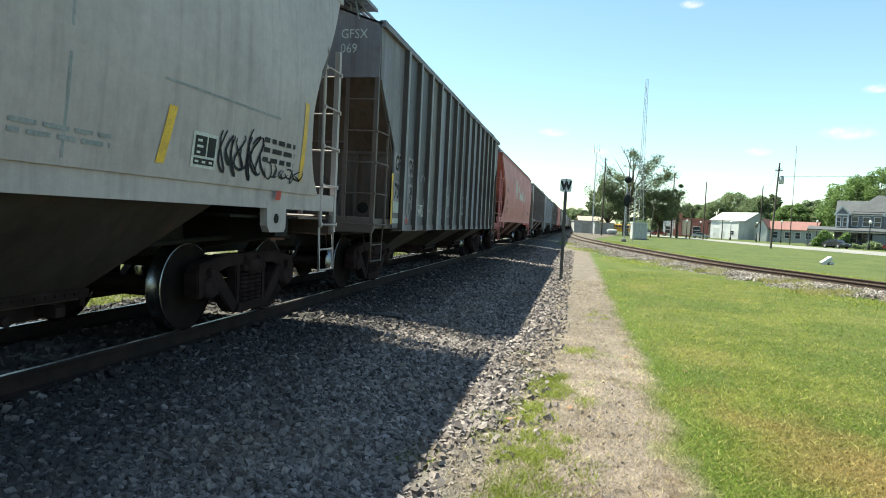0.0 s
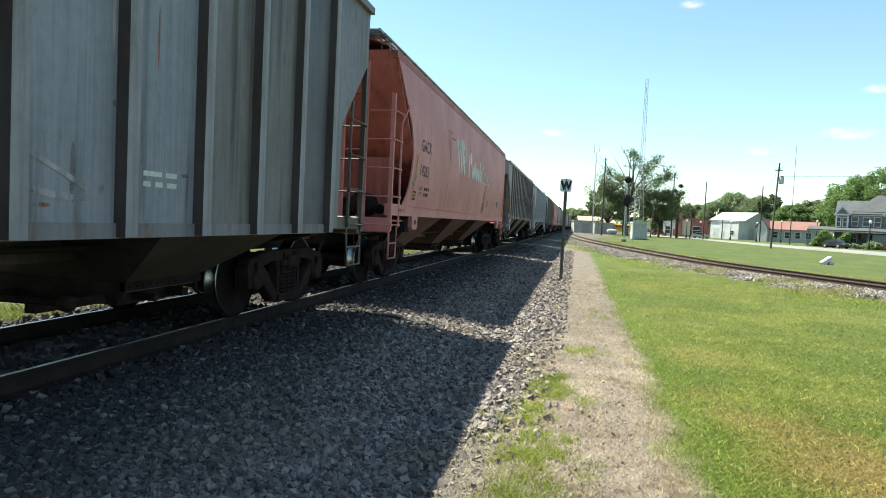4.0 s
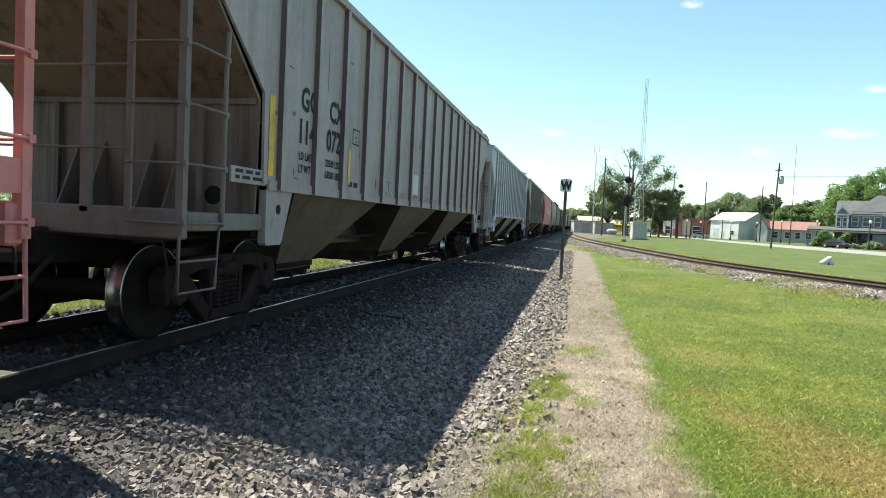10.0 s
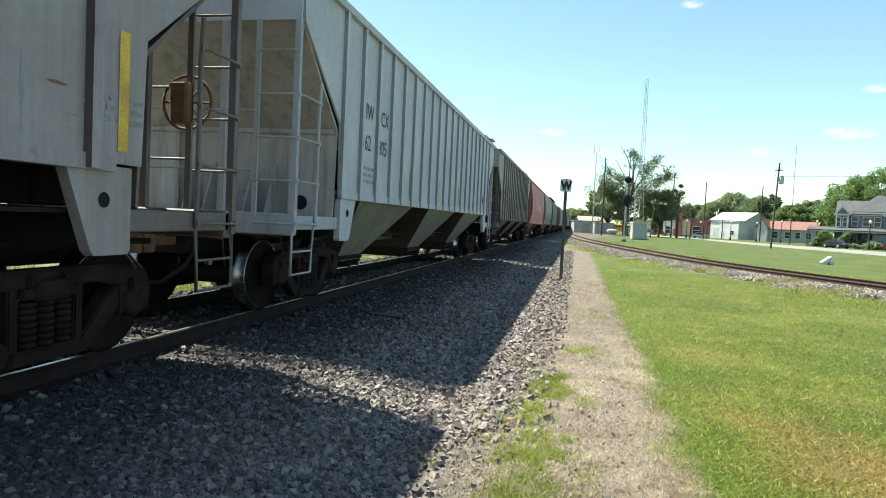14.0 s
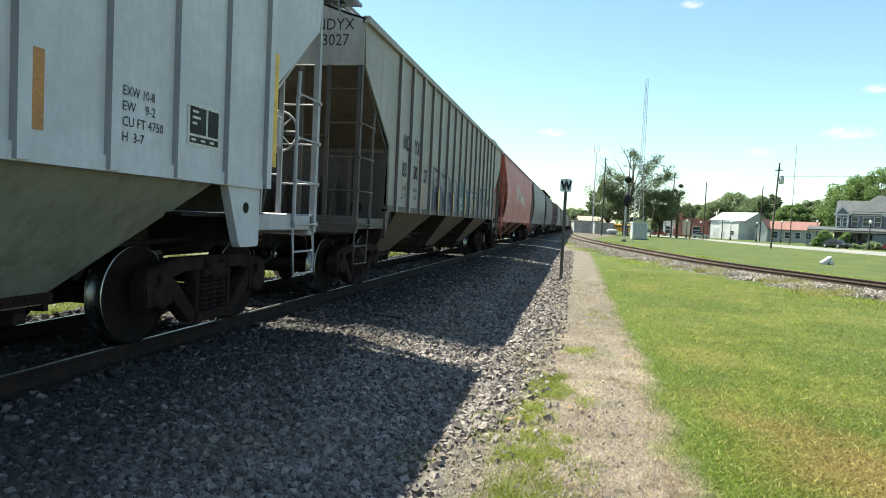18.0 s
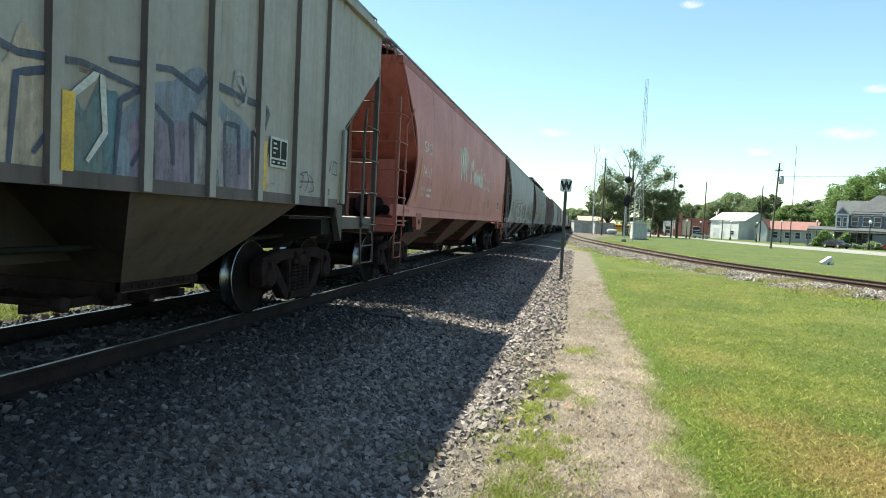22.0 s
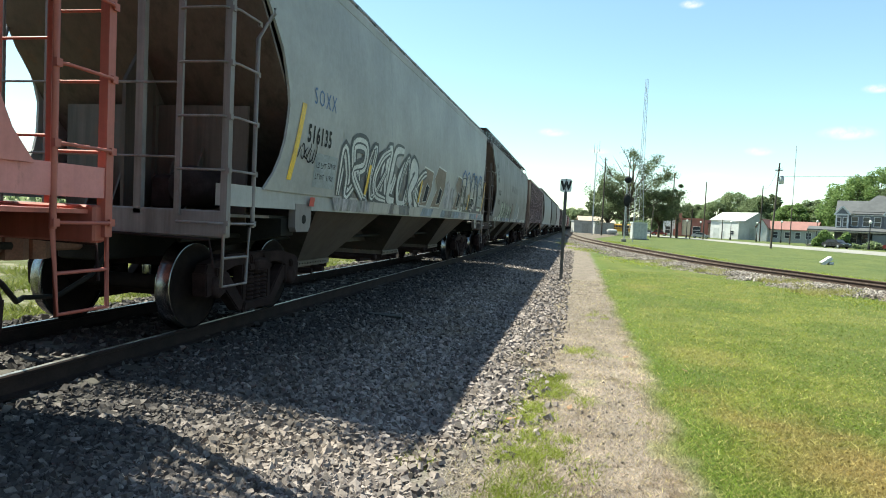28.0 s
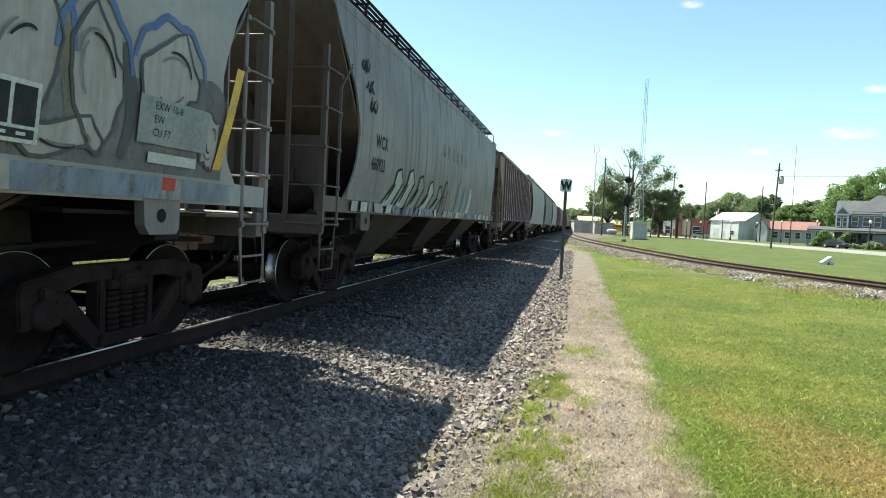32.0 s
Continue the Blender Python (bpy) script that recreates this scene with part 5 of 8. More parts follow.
sb.tag(13.4, 1.3, 2.2, 0.9, worn_silver, 9, 5, 0.045)
sb.tag(16.0, 1.3, 3.0, 0.8, worn_silver, 10, 6, 0.045)
sb.patch("placard", 15.19, 15.49, 1.62, 1.87, spray_silver, 0.014)
sb.text("PLATE", 15.22, 1.76, 0.06, ink_black, 0.8, lift=0.017)
sb.text("C", 15.31, 1.66, 0.07, ink_black, 0.9, lift=0.017)
sb.lines(19.7, 1.5, 2, 0.4, placard_white, 0.04, 0.08, 2)
end_text(car_b, ("GFSX", "069"), placard_white, 0.85, 4.12, 0.15)
# pink-red cars
for made, ink, num, u0, un, lg, nm in ((car_c, ink_black, "14283", 27.8, 27.77, 31.5, 33.2), (car_g, ink_white, "14161", 100.28, 100.32, 104.17, 105.88)):
    sc = Side(made)
    m0 = sc.mid - sc.half
    dz, wk = (-0.1, 1.04) if made is car_g else (0.06, 1.13)
    sc.text("GACX", u0 - 0.07, 2.63, 0.245, ink, 0.8, 1.1)
    sc.text(num, un - 0.08, 2.14, 0.23, ink, 0.84, 1.15)
    sc.text("LD LMT", u0 - 0.05, 1.86, 0.075, ink, 0.9)
    sc.text("LT WT", u0 - 0.05, 1.74, 0.075, ink, 0.9)
    sc.lines(u0 + 0.42, 1.86, 2, 0.4, ink, 0.065, 0.12, 7)
    for k in range(3):
        # the maker's emblem as plain fanned stripes and curved bands
        g = Geo()
        sc.ribbon(g, [(lg + 0.27 * k + (0.3 + 0.12 * k) * j / 9, 3.32 + dz - 0.84 * j / 9) for j in range(10)], 0.2, 0.005)
        part("emblem_stripe", g, ink_white, sc.car)
        g = Geo()
        sc.ribbon(g, [(lg + 0.62 + (0.56 - 0.17 * k) * math.sin(a), 3.06 + dz + (0.3 - 0.1 * k) * math.cos(a)) for a in np.linspace(-0.2, 2.9, 14)], 0.085, 0.0055)
        part("emblem_stripe", g, ink_white, sc.car)
    # the maker's name as plain bars and ovals
    x = nm
    for kind_, w, t in (("bar", 0.13, 0.62), ("oval", 0.3, 0.36), ("oval", 0.4, 0.42), ("bar", 0.12, 0.52), ("oval", 0.32, 0.4), ("oval", 0.3, 0.4), ("bar", 0.13, 0.62), ("block", 0.2, 0.38), ("ring", 0.46, 0.5), ("ring", 0.36, 0.38), ("thin", 0.05, 0.36), ("thin", 0.05, 0.5), ("ring", 0.3, 0.36)):
        h0 = 2.84 if (kind_, w) == ("oval", 0.3) and x < nm + 0.5 else 2.3 if (kind_, t) == ("thin", 0.5) else 2.46
        h0 += dz
        w *= wk
        if kind_ in ("bar", "block", "thin"):
            sc.patch("brand_bar", x, x + w, h0, h0 + t, ink_white, 0.005)
        else:
            pts_ = [(x + w / 2 + w / 2 * math.cos(q), h0 + t / 2 + t / 2 * math.sin(q)) for q in np.linspace(0, 2 * math.pi, 25)]
            g = Geo()
            if kind_ == "oval":
                g = sc.fill(pts_[:-1], 0.005)
            else:
                sc.ribbon(g, pts_, 0.045, 0.005)
            part("brand_oval", g, ink_white if kind_ == "oval" or made is car_g else placard_white, sc.car)
        x += w + (0.04 if kind_ in ("bar", "oval", "block") else 0.1)
    seams(sc, [m0 + 3.1 + 1.95 * k for k in range(7)], seam_dark if made is car_g else worn_rust, 1.56, 4.1)
    sc.yellow(m0 + 1.9, 1.6, 2.52, 0.16, 0.11, bar_ochre)
    for u in (4.6, 5.4, 8.2, 11.0, 13.8):
        sc.yellow(m0 + u, 1.6, 2.0, 0.12, 0.09, bar_ochre)
    sc.yellow(m0 + 2 * sc.half - 1.95, 1.62, 2.5, -0.1, 0.11, bar_ochre)
    sc.placard(m0 + 14.4, 1.78, 0.38, 0.32)
    sc.lines(m0 + 15.3, 1.92, 3, 0.45, worn_graphite, 0.035, 0.075, 3)
    sc.lines(m0 + 11.75, 1.98, 4, 0.5, worn_graphite, 0.03, 0.065, 5)
    sc.text("COMP SHOES", m0 + 1.05, 1.38, 0.06, ink_black, 0.85, lift=0.03)
sc = Side(car_c)
g = Geo()
sc.ribbon(g, [(27.2, 1.98), (27.28, 1.9), (27.5, 2.12)], 0.05, 0.006)
part("chalk_tick", g, spray_blue, sc.car)
for k, (u, h, a1, b1) in enumerate(((36.48, 1.98, 0.12, 0.42), (36.42, 1.72, 0.2, 0.17), (36.62, 2.28, 0.06, 0.3), (36.3, 1.66, 0.1, 0.1), (36.7, 1.78, 0.1, 0.16), (30.6, 3.2, 0.05, 0.5), (33.4, 3.3, 0.04, 0.45))):
    # rust bled from a seam
    rr = random.Random(60 + k)
    ring = [(u + a1 * rr.uniform(0.7, 1.3) * math.cos(q) + 0.1 * b1 * math.sin(q), max(1.58, h + b1 * rr.uniform(0.85, 1.15) * math.sin(q))) for q in np.linspace(0, 2 * math.pi, 23)[:-1]]
    part("rust_stain", sc.fill(ring, 0.003 + 0.0005 * k), worn_rust, sc.car)
sc.patch("paint_smear", 36.6, 36.68, 1.62, 2.15, spray_ochre, 0.0055, 0.08)
for u, w, h, t in ((27.3, 0.03, 1.64, 0.17), (27.55, 0.03, 1.64, 0.17), (27.33, 0.22, 1.64, 0.03), (27.33, 0.22, 1.78, 0.03), (27.38, 0.12, 1.7, 0.04)):
    sc.patch("stencil_mark", u, u + w, h, h + t, ink_black, 0.0055)
for k, (u, h, a1, b1) in enumerate(((30.6, 3.42, 0.3, 0.03), (31.0, 3.3, 0.28, 0.025), (30.35, 3.2, 0.035, 0.22))):
    rr = random.Random(80 + k)
    part("rust_stain", sc.fill([(u + a1 * rr.uniform(0.7, 1.2) * math.cos(q), h + b1 * rr.uniform(0.8, 1.2) * math.sin(q)) for q in np.linspace(0, 2 * math.pi, 19)[:-1]], 0.0045 + 0.0004 * k), worn_rust, sc.car)
# light grey ribbed car
sd = Side(car_d)
for row, u, h in (("GC", 46.4, 2.48), ("114", 46.34, 2.1), ("CX", 47.25, 2.48), ("072", 47.18, 2.1)):
    sd.text(row, u, h, 0.27, ink_black, 0.84, bold=0.012)
for row, u, h in (("LD LMT", 46.38, 1.9), ("LT WT", 46.38, 1.75), ("22500 LBS", 47.16, 1.89), ("63500 LBS", 47.16, 1.74)):
    sd.text(row, u, h, 0.09, ink_black, 0.88, bold=0.004)
sd.lines(48.02, 1.68, 1, 0.4, ink_black, 0.07, 0.1, 12)
sd.yellow(45.72, 1.65, 2.5, 0, 0.12)
for u in (47.9, 51.3, 54.1, 57.7):
    sd.yellow(u + 0.12, 1.71, 2.2, 0, 0.09)
sd.yellow(59.7, 1.65, 2.5, 0, 0.1)
sd.placard(58.35, 1.72, 0.36, 0.3)
sd.patch("stencil_patch", 51.56, 51.95, 1.75, 2.14, sign_pale)
sd.text("CAUTION", 52.46, 1.9, 0.065, ink_black, 0.9)
sd.lines(52.42, 1.82, 3, 0.5, spray_silver, 0.03, 0.06, 5)
for word, u, w in (("DO", 49.9, 0.3), ("NOT", 50.66, 0.45), ("HAMMER", 51.44, 0.64), ("ON SIDES", 52.33, 0.7), ("OF CAR", 53.3, 0.62)):
    sd.patch("stencil_patch", u - 0.03, u + w, 1.615, 1.745, faded_pink, 0.003)
    sd.text(word, u, 1.63, 0.1, dull_red, 0.82 if len(word) > 5 else 0.95)
for u, n in ((49.6, 3), (53.2, 4), (54.95, 5), (57.35, 4), (59.4, 3)):
    sd.lines(u, 2.0, n, 0.5, spray_silver, 0.035, 0.075, int(u))
part("grab_plate", Geo().box(1.49, 1.515, (45.0 - sd.mid) * PACE, (45.74 - sd.mid) * PACE, 1.54, 1.7, c=0.006), paint_beige, sd.car)
for u, w, h, t in ((48.12, 0.02, 2.29, 0.23), (48.37, 0.02, 2.29, 0.23), (48.14, 0.23, 2.29, 0.02), (48.14, 0.23, 2.5, 0.02)):
    sd.patch("stencil_frame", u, u + w, h, h + t, ink_black, 0.005)
sd.text("C", 48.21, 2.33, 0.09, ink_black, 0.9)
scuffs(sd, 45.8, 59.6, 1.62, 3.9, 90, (worn_rust, worn_graphite, worn_graphite, worn_silver), 71)
sdp = Side(car_d, 1.515)
sdp.lines(45.06, 1.64, 2, 0.6, ink_black, 0.035, 0.06, 9)
end_text(car_d, ("GCCX", "114072"), ink_black, 0.75, 4.0, 0.15)
# pale blue-white car
se = Side(car_e)
se.text("IW", 64.82, 2.75, 0.24, ink_black, 0.85)
se.text("CX", 65.56, 2.75, 0.24, ink_black, 0.85)
se.text("62", 64.82, 2.28, 0.24, ink_black, 0.85)
se.text("305", 65.5, 2.28, 0.24, ink_black, 0.8)
se.lines(64.8, 1.98, 3, 0.5, spray_silver, 0.05, 0.1, 3)
se.yellow(78.06, 1.75, 2.95, 0, 0.13)
se.yellow(63.98, 1.75, 2.9, 0, 0.11)
for u in (67.5, 70.05, 72.5, 75.08):
    se.yellow(u, 1.7, 2.19, 0, 0.1, bar_orange)
se.text("EXW 10-8", 75.8, 2.06, 0.07, ink_black, 0.8)
se.text("EW    9-2", 75.8, 1.95, 0.07, ink_black, 0.9)
se.text("CU FT 4750", 75.8, 1.84, 0.07, ink_black, 0.9)
se.text("H  3-7", 75.8, 1.73, 0.07, ink_black, 0.9)
se.placard(76.56, 1.8, 0.48, 0.36)
end_text(car_e, ("IWCX", "62305"), ink_black, 0.75, 4.02, 0.17)
# greenish ribbed car with blue graffiti
sf = Side(car_f)
for body, u, h, mt in (("ND", 83.04, 2.55, faded_ink), ("YX", 83.86, 2.55, faded_ink), ("83", 83.04, 2.05, faded_ink), ("30", 83.85, 2.05, spray_black), ("27", 84.68, 2.05, faded_ink)):
    sf.text(body, u, h, 0.26, mt, 0.8, bold=0.012)
for body, u, h in (("LD LMT", 83.06, 1.8), ("LT WT", 83.06, 1.66), ("203900", 83.86, 1.8), ("64100", 83.88, 1.65)):
    sf.text(body, u, h, 0.075, ink_black, 0.85)
sf.yellow(84.62, 1.49, 1.97, 0, 0.12, bar_orange)
# worn colour over the lower panels: pale letter bodies with a slate lower half, then teal, cream and violet fields
for k, (u0, u1, h0, top, mt) in enumerate(((85.45, 88.55, 1.46, 2.4, worn_silver), (85.5, 88.2, 1.46, 2.05, worn_slate), (87.9, 88.62, 1.46, 2.1, worn_pale_blue), (88.62, 89.42, 1.46, 2.4, worn_teal), (89.48, 89.8, 1.46, 2.15, worn_cream), (89.82, 90.62, 1.46, 2.25, worn_teal),
                                           (90.55, 91.15, 1.46, 2.2, worn_cream), (91.1, 91.75, 1.46, 2.05, worn_teal), (91.7, 93.8, 1.46, 2.3, worn_pale_blue), (91.8, 93.75, 1.46, 1.95, worn_violet), (92.6, 93.1, 1.46, 2.2, worn_silver), (93.5, 93.9, 1.46, 2.1, worn_cream))):
    sf.wash(u0, u1, h0, top, mt, 50 + k, 0.003 + 0.0007 * k)


def strokes(side, u, h, w, t, lines, mat, width, lift=0.0125):
    """Sprayed lines drawn in a box of w by t, from corner points given in its tenths."""
    for k, line in enumerate(lines):
        path = []
        pts = [(u + w * a / 10, h + t * b / 10) for a, b in line]
        for p, q in zip(pts, pts[1:]):
            path += [(p[0] + (q[0] - p[0]) * f / 4, p[1] + (q[1] - p[1]) * f / 4) for f in range(4)]
        g = Geo()
        side.ribbon(g, path + [pts[-1]], width, lift + 0.0006 * k)
        part("graffiti_stroke", g, mat, side.car)


strokes(sf, 85.55, 1.47, 0.72, 0.95, [((0, 0), (0, 10), (5, 9.6), (10, 9.4)), ((10, 9.4), (10, 6), (7, 5.8)), ((3.5, 7.4), (4.5, 7.6)), ((3, 0), (3, 4), (6, 4), (6, 0))], spray_navy, 0.075)
strokes(sf, 86.35, 1.47, 0.6, 0.9, [((0, 10), (3, 9.3), (10, 9.6)), ((10, 9.6), (9, 5), (9.4, 0)), ((4, 7.4), (5.5, 7.6)), ((3, 5), (6, 2), (3, 0))], spray_navy, 0.065)
strokes(sf, 87.0, 1.47, 0.85, 0.86, [((0, 0), (0.5, 10), (3, 9.8), (6, 3), (6, 10), (8.4, 9.9)), ((8.4, 9.9), (8.6, 0))], worn_navy, 0.06)
strokes(sf, 87.95, 1.47, 0.5, 0.9, [((0, 10), (0.3, 0)), ((0, 9.6), (5, 9), (9, 6), (8, 2), (4, 0))], worn_navy, 0.05)
strokes(sf, 88.58, 1.47, 0.9, 0.95, [((0, 0), (0.6, 6), (1.4, 0.5)), ((9.5, 0), (9.8, 8))], spray_navy, 0.07)
strokes(sf, 88.88, 1.5, 0.4, 0.5, [((0, 8), (4, 4), (7, 9)), ((2, 1), (8, 3))], spray_white, 0.08)
for k in range(5):
    strokes(sf, 89.95 + 0.42 * k, 1.48, 0.4, 0.75 - 0.05 * (k % 2), [((1, 0), (2, 7), (8, 10 - k % 3), (9, 4), (5, 1))], spray_white if k % 2 else worn_navy, 0.055)
strokes(sf, 90.4, 1.48, 1.6, 0.75, [((0, 10), (3, 8.6), (6, 9.4), (10, 8.6))], worn_navy, 0.05)
for k in range(4):
    strokes(sf, 92.0 + 0.5 * k, 1.48, 0.4, 0.65, [((2, 0), (1, 9)), ((1, 9), (7, 7 + k % 3), (8, 2))], spray_navy if k % 2 else worn_navy, 0.06)
sfr = Side(car_f, 1.535 + 0.055)
for u in (85.97, 87.71, 89.45, 91.2):
    sfr.yellow(u, 1.47, 1.97, 0, 0.1)
scuffs(sf, 83.0, 95.8, 1.5, 3.9, 60, (worn_rust, worn_graphite, worn_silver), 72)
sf.placard(93.9, 1.75, 0.4, 0.32, 0.018)
sf.yellow(93.79, 1.5, 2.0, 0, 0.1, None, 0.02)
strokes(sf, 91.6, 2.0, 2.25, 0.45, [((0, 6), (3, 8), (4.6, 6), (5, 8.6), (7, 8), (9.8, 7.4), (10, 6.4), (9.6, 2))], worn_navy, 0.07)
strokes(sf, 93.16, 2.26, 0.28, 0.32, [((3, 0), (0.5, 4), (1.5, 9), (6, 10), (9.5, 6), (8, 1), (4, 0)), ((2, 8), (7, 5), (8, 9))], worn_silver, 0.05)
strokes(sf, 94.55, 1.5, 0.5, 0.27, [((0, 2), (1, 9), (4, 8), (3, 3), (0, 2)), ((3, 9), (6, 10), (7, 6), (5, 1)), ((7, 9), (9, 7), (10, 2), (7, 1)), ((0, 5), (10, 6))], worn_navy, 0.022)
strokes(sf, 95.42, 1.78, 0.4, 0.22, [((0, 0), (1, 9), (3, 2), (4, 9)), ((5, 1), (6, 9), (9, 8), (9, 1), (5, 1))], worn_navy, 0.02)
sf.patch("rust_stain", 95.9, 95.96, 1.5, 1.85, spray_ochre, 0.004)
part("corner_post", Geo().box(1.535, 1.585, (95.95 - sf.mid) * PACE, (96.03 - sf.mid) * PACE, 1.42, 2.44, c=0.01), paint_olive, sf.car)
end_text(car_f, ("NDYX", "53027"), ink_black, 0.75, 4.02, 0.17)
# white car covered in graffiti
sh = Side(car_h)
sh.text("SOXX", 118.33, 2.58, 0.2, spray_blue, 0.75, 1.35)
sh.text("516135", 118.22, 2.12, 0.2, ink_black, 0.72, 1.2, bold=0.01)
sh.yellow(117.86, 1.64, 2.53, 0.22, 0.11)
sh.tag(118.0, 1.85, 0.5, 0.28, spray_black, 31, 6, 0.02)
sh.patch("stencil_patch", 118.5, 119.2, 1.6, 2.02, spray_silver)
sh.text("LD LMT", 118.55, 1.84, 0.07, ink_black, 0.9)
sh.text("LT WT", 118.55, 1.7, 0.07, ink_black, 0.9)
sh.wash(119.25, 123.7, 1.53, 2.2, worn_graphite, 33, 0.003)
sh.flow(119.3, 124.0, 1.53, (2.2, 2.4, 2.42, 2.4, 2.15), spray_white, spray_charcoal, 32, 0.4)
for u, w, t in ((123.5, 1.15, 2.3), (124.75, 1.2, 2.42), (127.2, 0.95, 2.4)):
    # brown block letters edged in white, with dark counters
    ring = [(u, 1.54), (u + w * 0.75, 1.54), (u + w, 1.9), (u + w * 1.05, t), (u + w * 0.35, t + 0.04), (u + w * 0.1, t - 0.25), (u + w * 0.35, 1.95)]
    let = part("graffiti_letter", sh.fill(ring, 0.006), spray_brown, sh.car)
    g = Geo()
    sh.ribbon(g, [ring[i % 7] for i in range(8)], 0.035, 0.0075)
    part("outline", g, spray_white, let)
    hole = [(u + w * 0.42, 1.62), (u + w * 0.7, 1.64), (u + w * 0.82, 1.95), (u + w * 0.6, 2.02)]
    part("counter", sh.fill(hole, 0.009), spray_black, let)
    g = Geo()
    sh.ribbon(g, hole + hole[:1], 0.025, 0.0105)
    part("outline", g, spray_white, let)
sh.wash(126.05, 127.2, 1.54, 2.2, worn_silver, 36)
# the last piece: a dark ground, chalky rounded letter bodies, thin dark outlines, blue crests
sh.wash(127.95, 130.0, 1.53, 2.45, worn_olive, 90, 0.003)
sh.wash(129.7, 132.0, 1.53, 2.35, worn_graphite, 91, 0.0036)
for k, (u, h, a1, b1, tilt) in enumerate(((128.4, 2.08, 0.3, 0.42, 0.2), (129.15, 2.05, 0.33, 0.46, -0.15), (129.85, 2.12, 0.3, 0.44, 0.15), (130.45, 2.1, 0.24, 0.42, -0.1), (131.2, 2.25, 0.34, 0.32, 0.1), (130.2, 1.68, 0.36, 0.12, 0.0), (129.0, 1.64, 0.3, 0.1, 0.1), (131.78, 1.85, 0.13, 0.25, 0.1), (128.2, 1.68, 0.2, 0.13, 0.0))):
    r2 = random.Random(80 + k)
    ring = []
    for i in range(20):
        q, f = 2 * math.pi * i / 20, r2.uniform(0.9, 1.1)
        ring.append((u + a1 * f * math.cos(q) + tilt * b1 * math.sin(q), max(1.54, h + b1 * f * math.sin(q) + 0.06 * math.sin(3 * q + k))))
    let = part("graffiti_letter", sh.fill(ring, 0.007 + 0.0005 * k), pale_sketch, sh.car)
    g = Geo()
    sh.ribbon(g, ring + ring[:3], 0.03, 0.0125)
    part("outline", g, spray_charcoal, let)
    if h > 1.9:
        g = Geo()
        sh.ribbon(g, [(u + (a1 + 0.1) * math.cos(q) + tilt * b1 * math.sin(q), h + (b1 + 0.13) * math.sin(q) + 0.025 * math.sin(9 * q + k)) for q in np.linspace(0.2, 2.9, 16)], 0.06, 0.009)
        part("crest", g, spray_blue, let)
    for j in range(3):
        q0, f = r2.uniform(0, 6), r2.uniform(0.35, 0.75)
        g = Geo()
        sh.ribbon(g, [(u + a1 * f * math.cos(q0 + 0.2 * i) + tilt * b1 * math.sin(q0 + 0.2 * i), h + b1 * f * math.sin(q0 + 0.2 * i)) for i in range(9)], 0.022, 0.0195 + 0.0005 * j)
        part("stroke", g, worn_graphite if j else spray_black, let)
for k in range(7):
    # dark shading that runs down between the letter bodies
    u = 128.15 + 0.52 * k
    g = Geo()
    sh.ribbon(g, [(u + 0.05 * math.sin(k + 0.6 * i), 2.5 - 0.05 * (k % 3) - 0.1 * i) for i in range(9)], 0.15 - 0.03 * (k % 2), 0.0065)
    part("graffiti_stroke", g, spray_charcoal if k % 2 else worn_olive, sh.car)
sh.patch("reflector", 118.46, 118.6, 1.36, 1.47, reflector_red, 0.028)
sh.text("224100", 118.9, 1.86, 0.07, ink_black, 0.85)
sh.text("61900", 118.9, 1.7, 0.07, ink_black, 0.85)
sh.tag(128.0, 1.9, 0.7, 0.4, spray_black, 35, 6, 0.025)
for u in (120.38, 123.6, 129.22):
    sh.yellow(u, 1.6, 2.05, 0.1, 0.1, up=0.027)
sh.yellow(131.9, 1.62, 2.56, 0.25, 0.12, up=0.027)
sh.placard(129.55, 1.6, 0.46, 0.36, 0.03)
sh.patch("stencil_patch", 130.86, 131.72, 1.74, 2.09, spray_silver, 0.022)
sh.text("EXW 10-8", 131.02, 2.0, 0.06, ink_black, 0.9, lift=0.025)
sh.text("EW", 131.02, 1.9, 0.06, ink_black, 0.9, lift=0.025)
sh.text("CU FT", 131.02, 1.8, 0.06, ink_black, 0.9, lift=0.025)
sh.patch("stencil_patch", 131.0, 131.6, 1.6, 1.68, placard_white, 0.022)
sh.patch("stencil_patch", 127.7, 128.6, 1.52, 1.66, placard_white)
sh.patch("reflector", 131.2, 131.36, 1.4, 1.5, reflector_red, 0.03)
sh.tag(130.2, 1.36, 1.0, 0.14, spray_black, 36, 8, 0.015)
seams(sh, [121.5, 125.2, 128.4], spray_silver, 2.6)
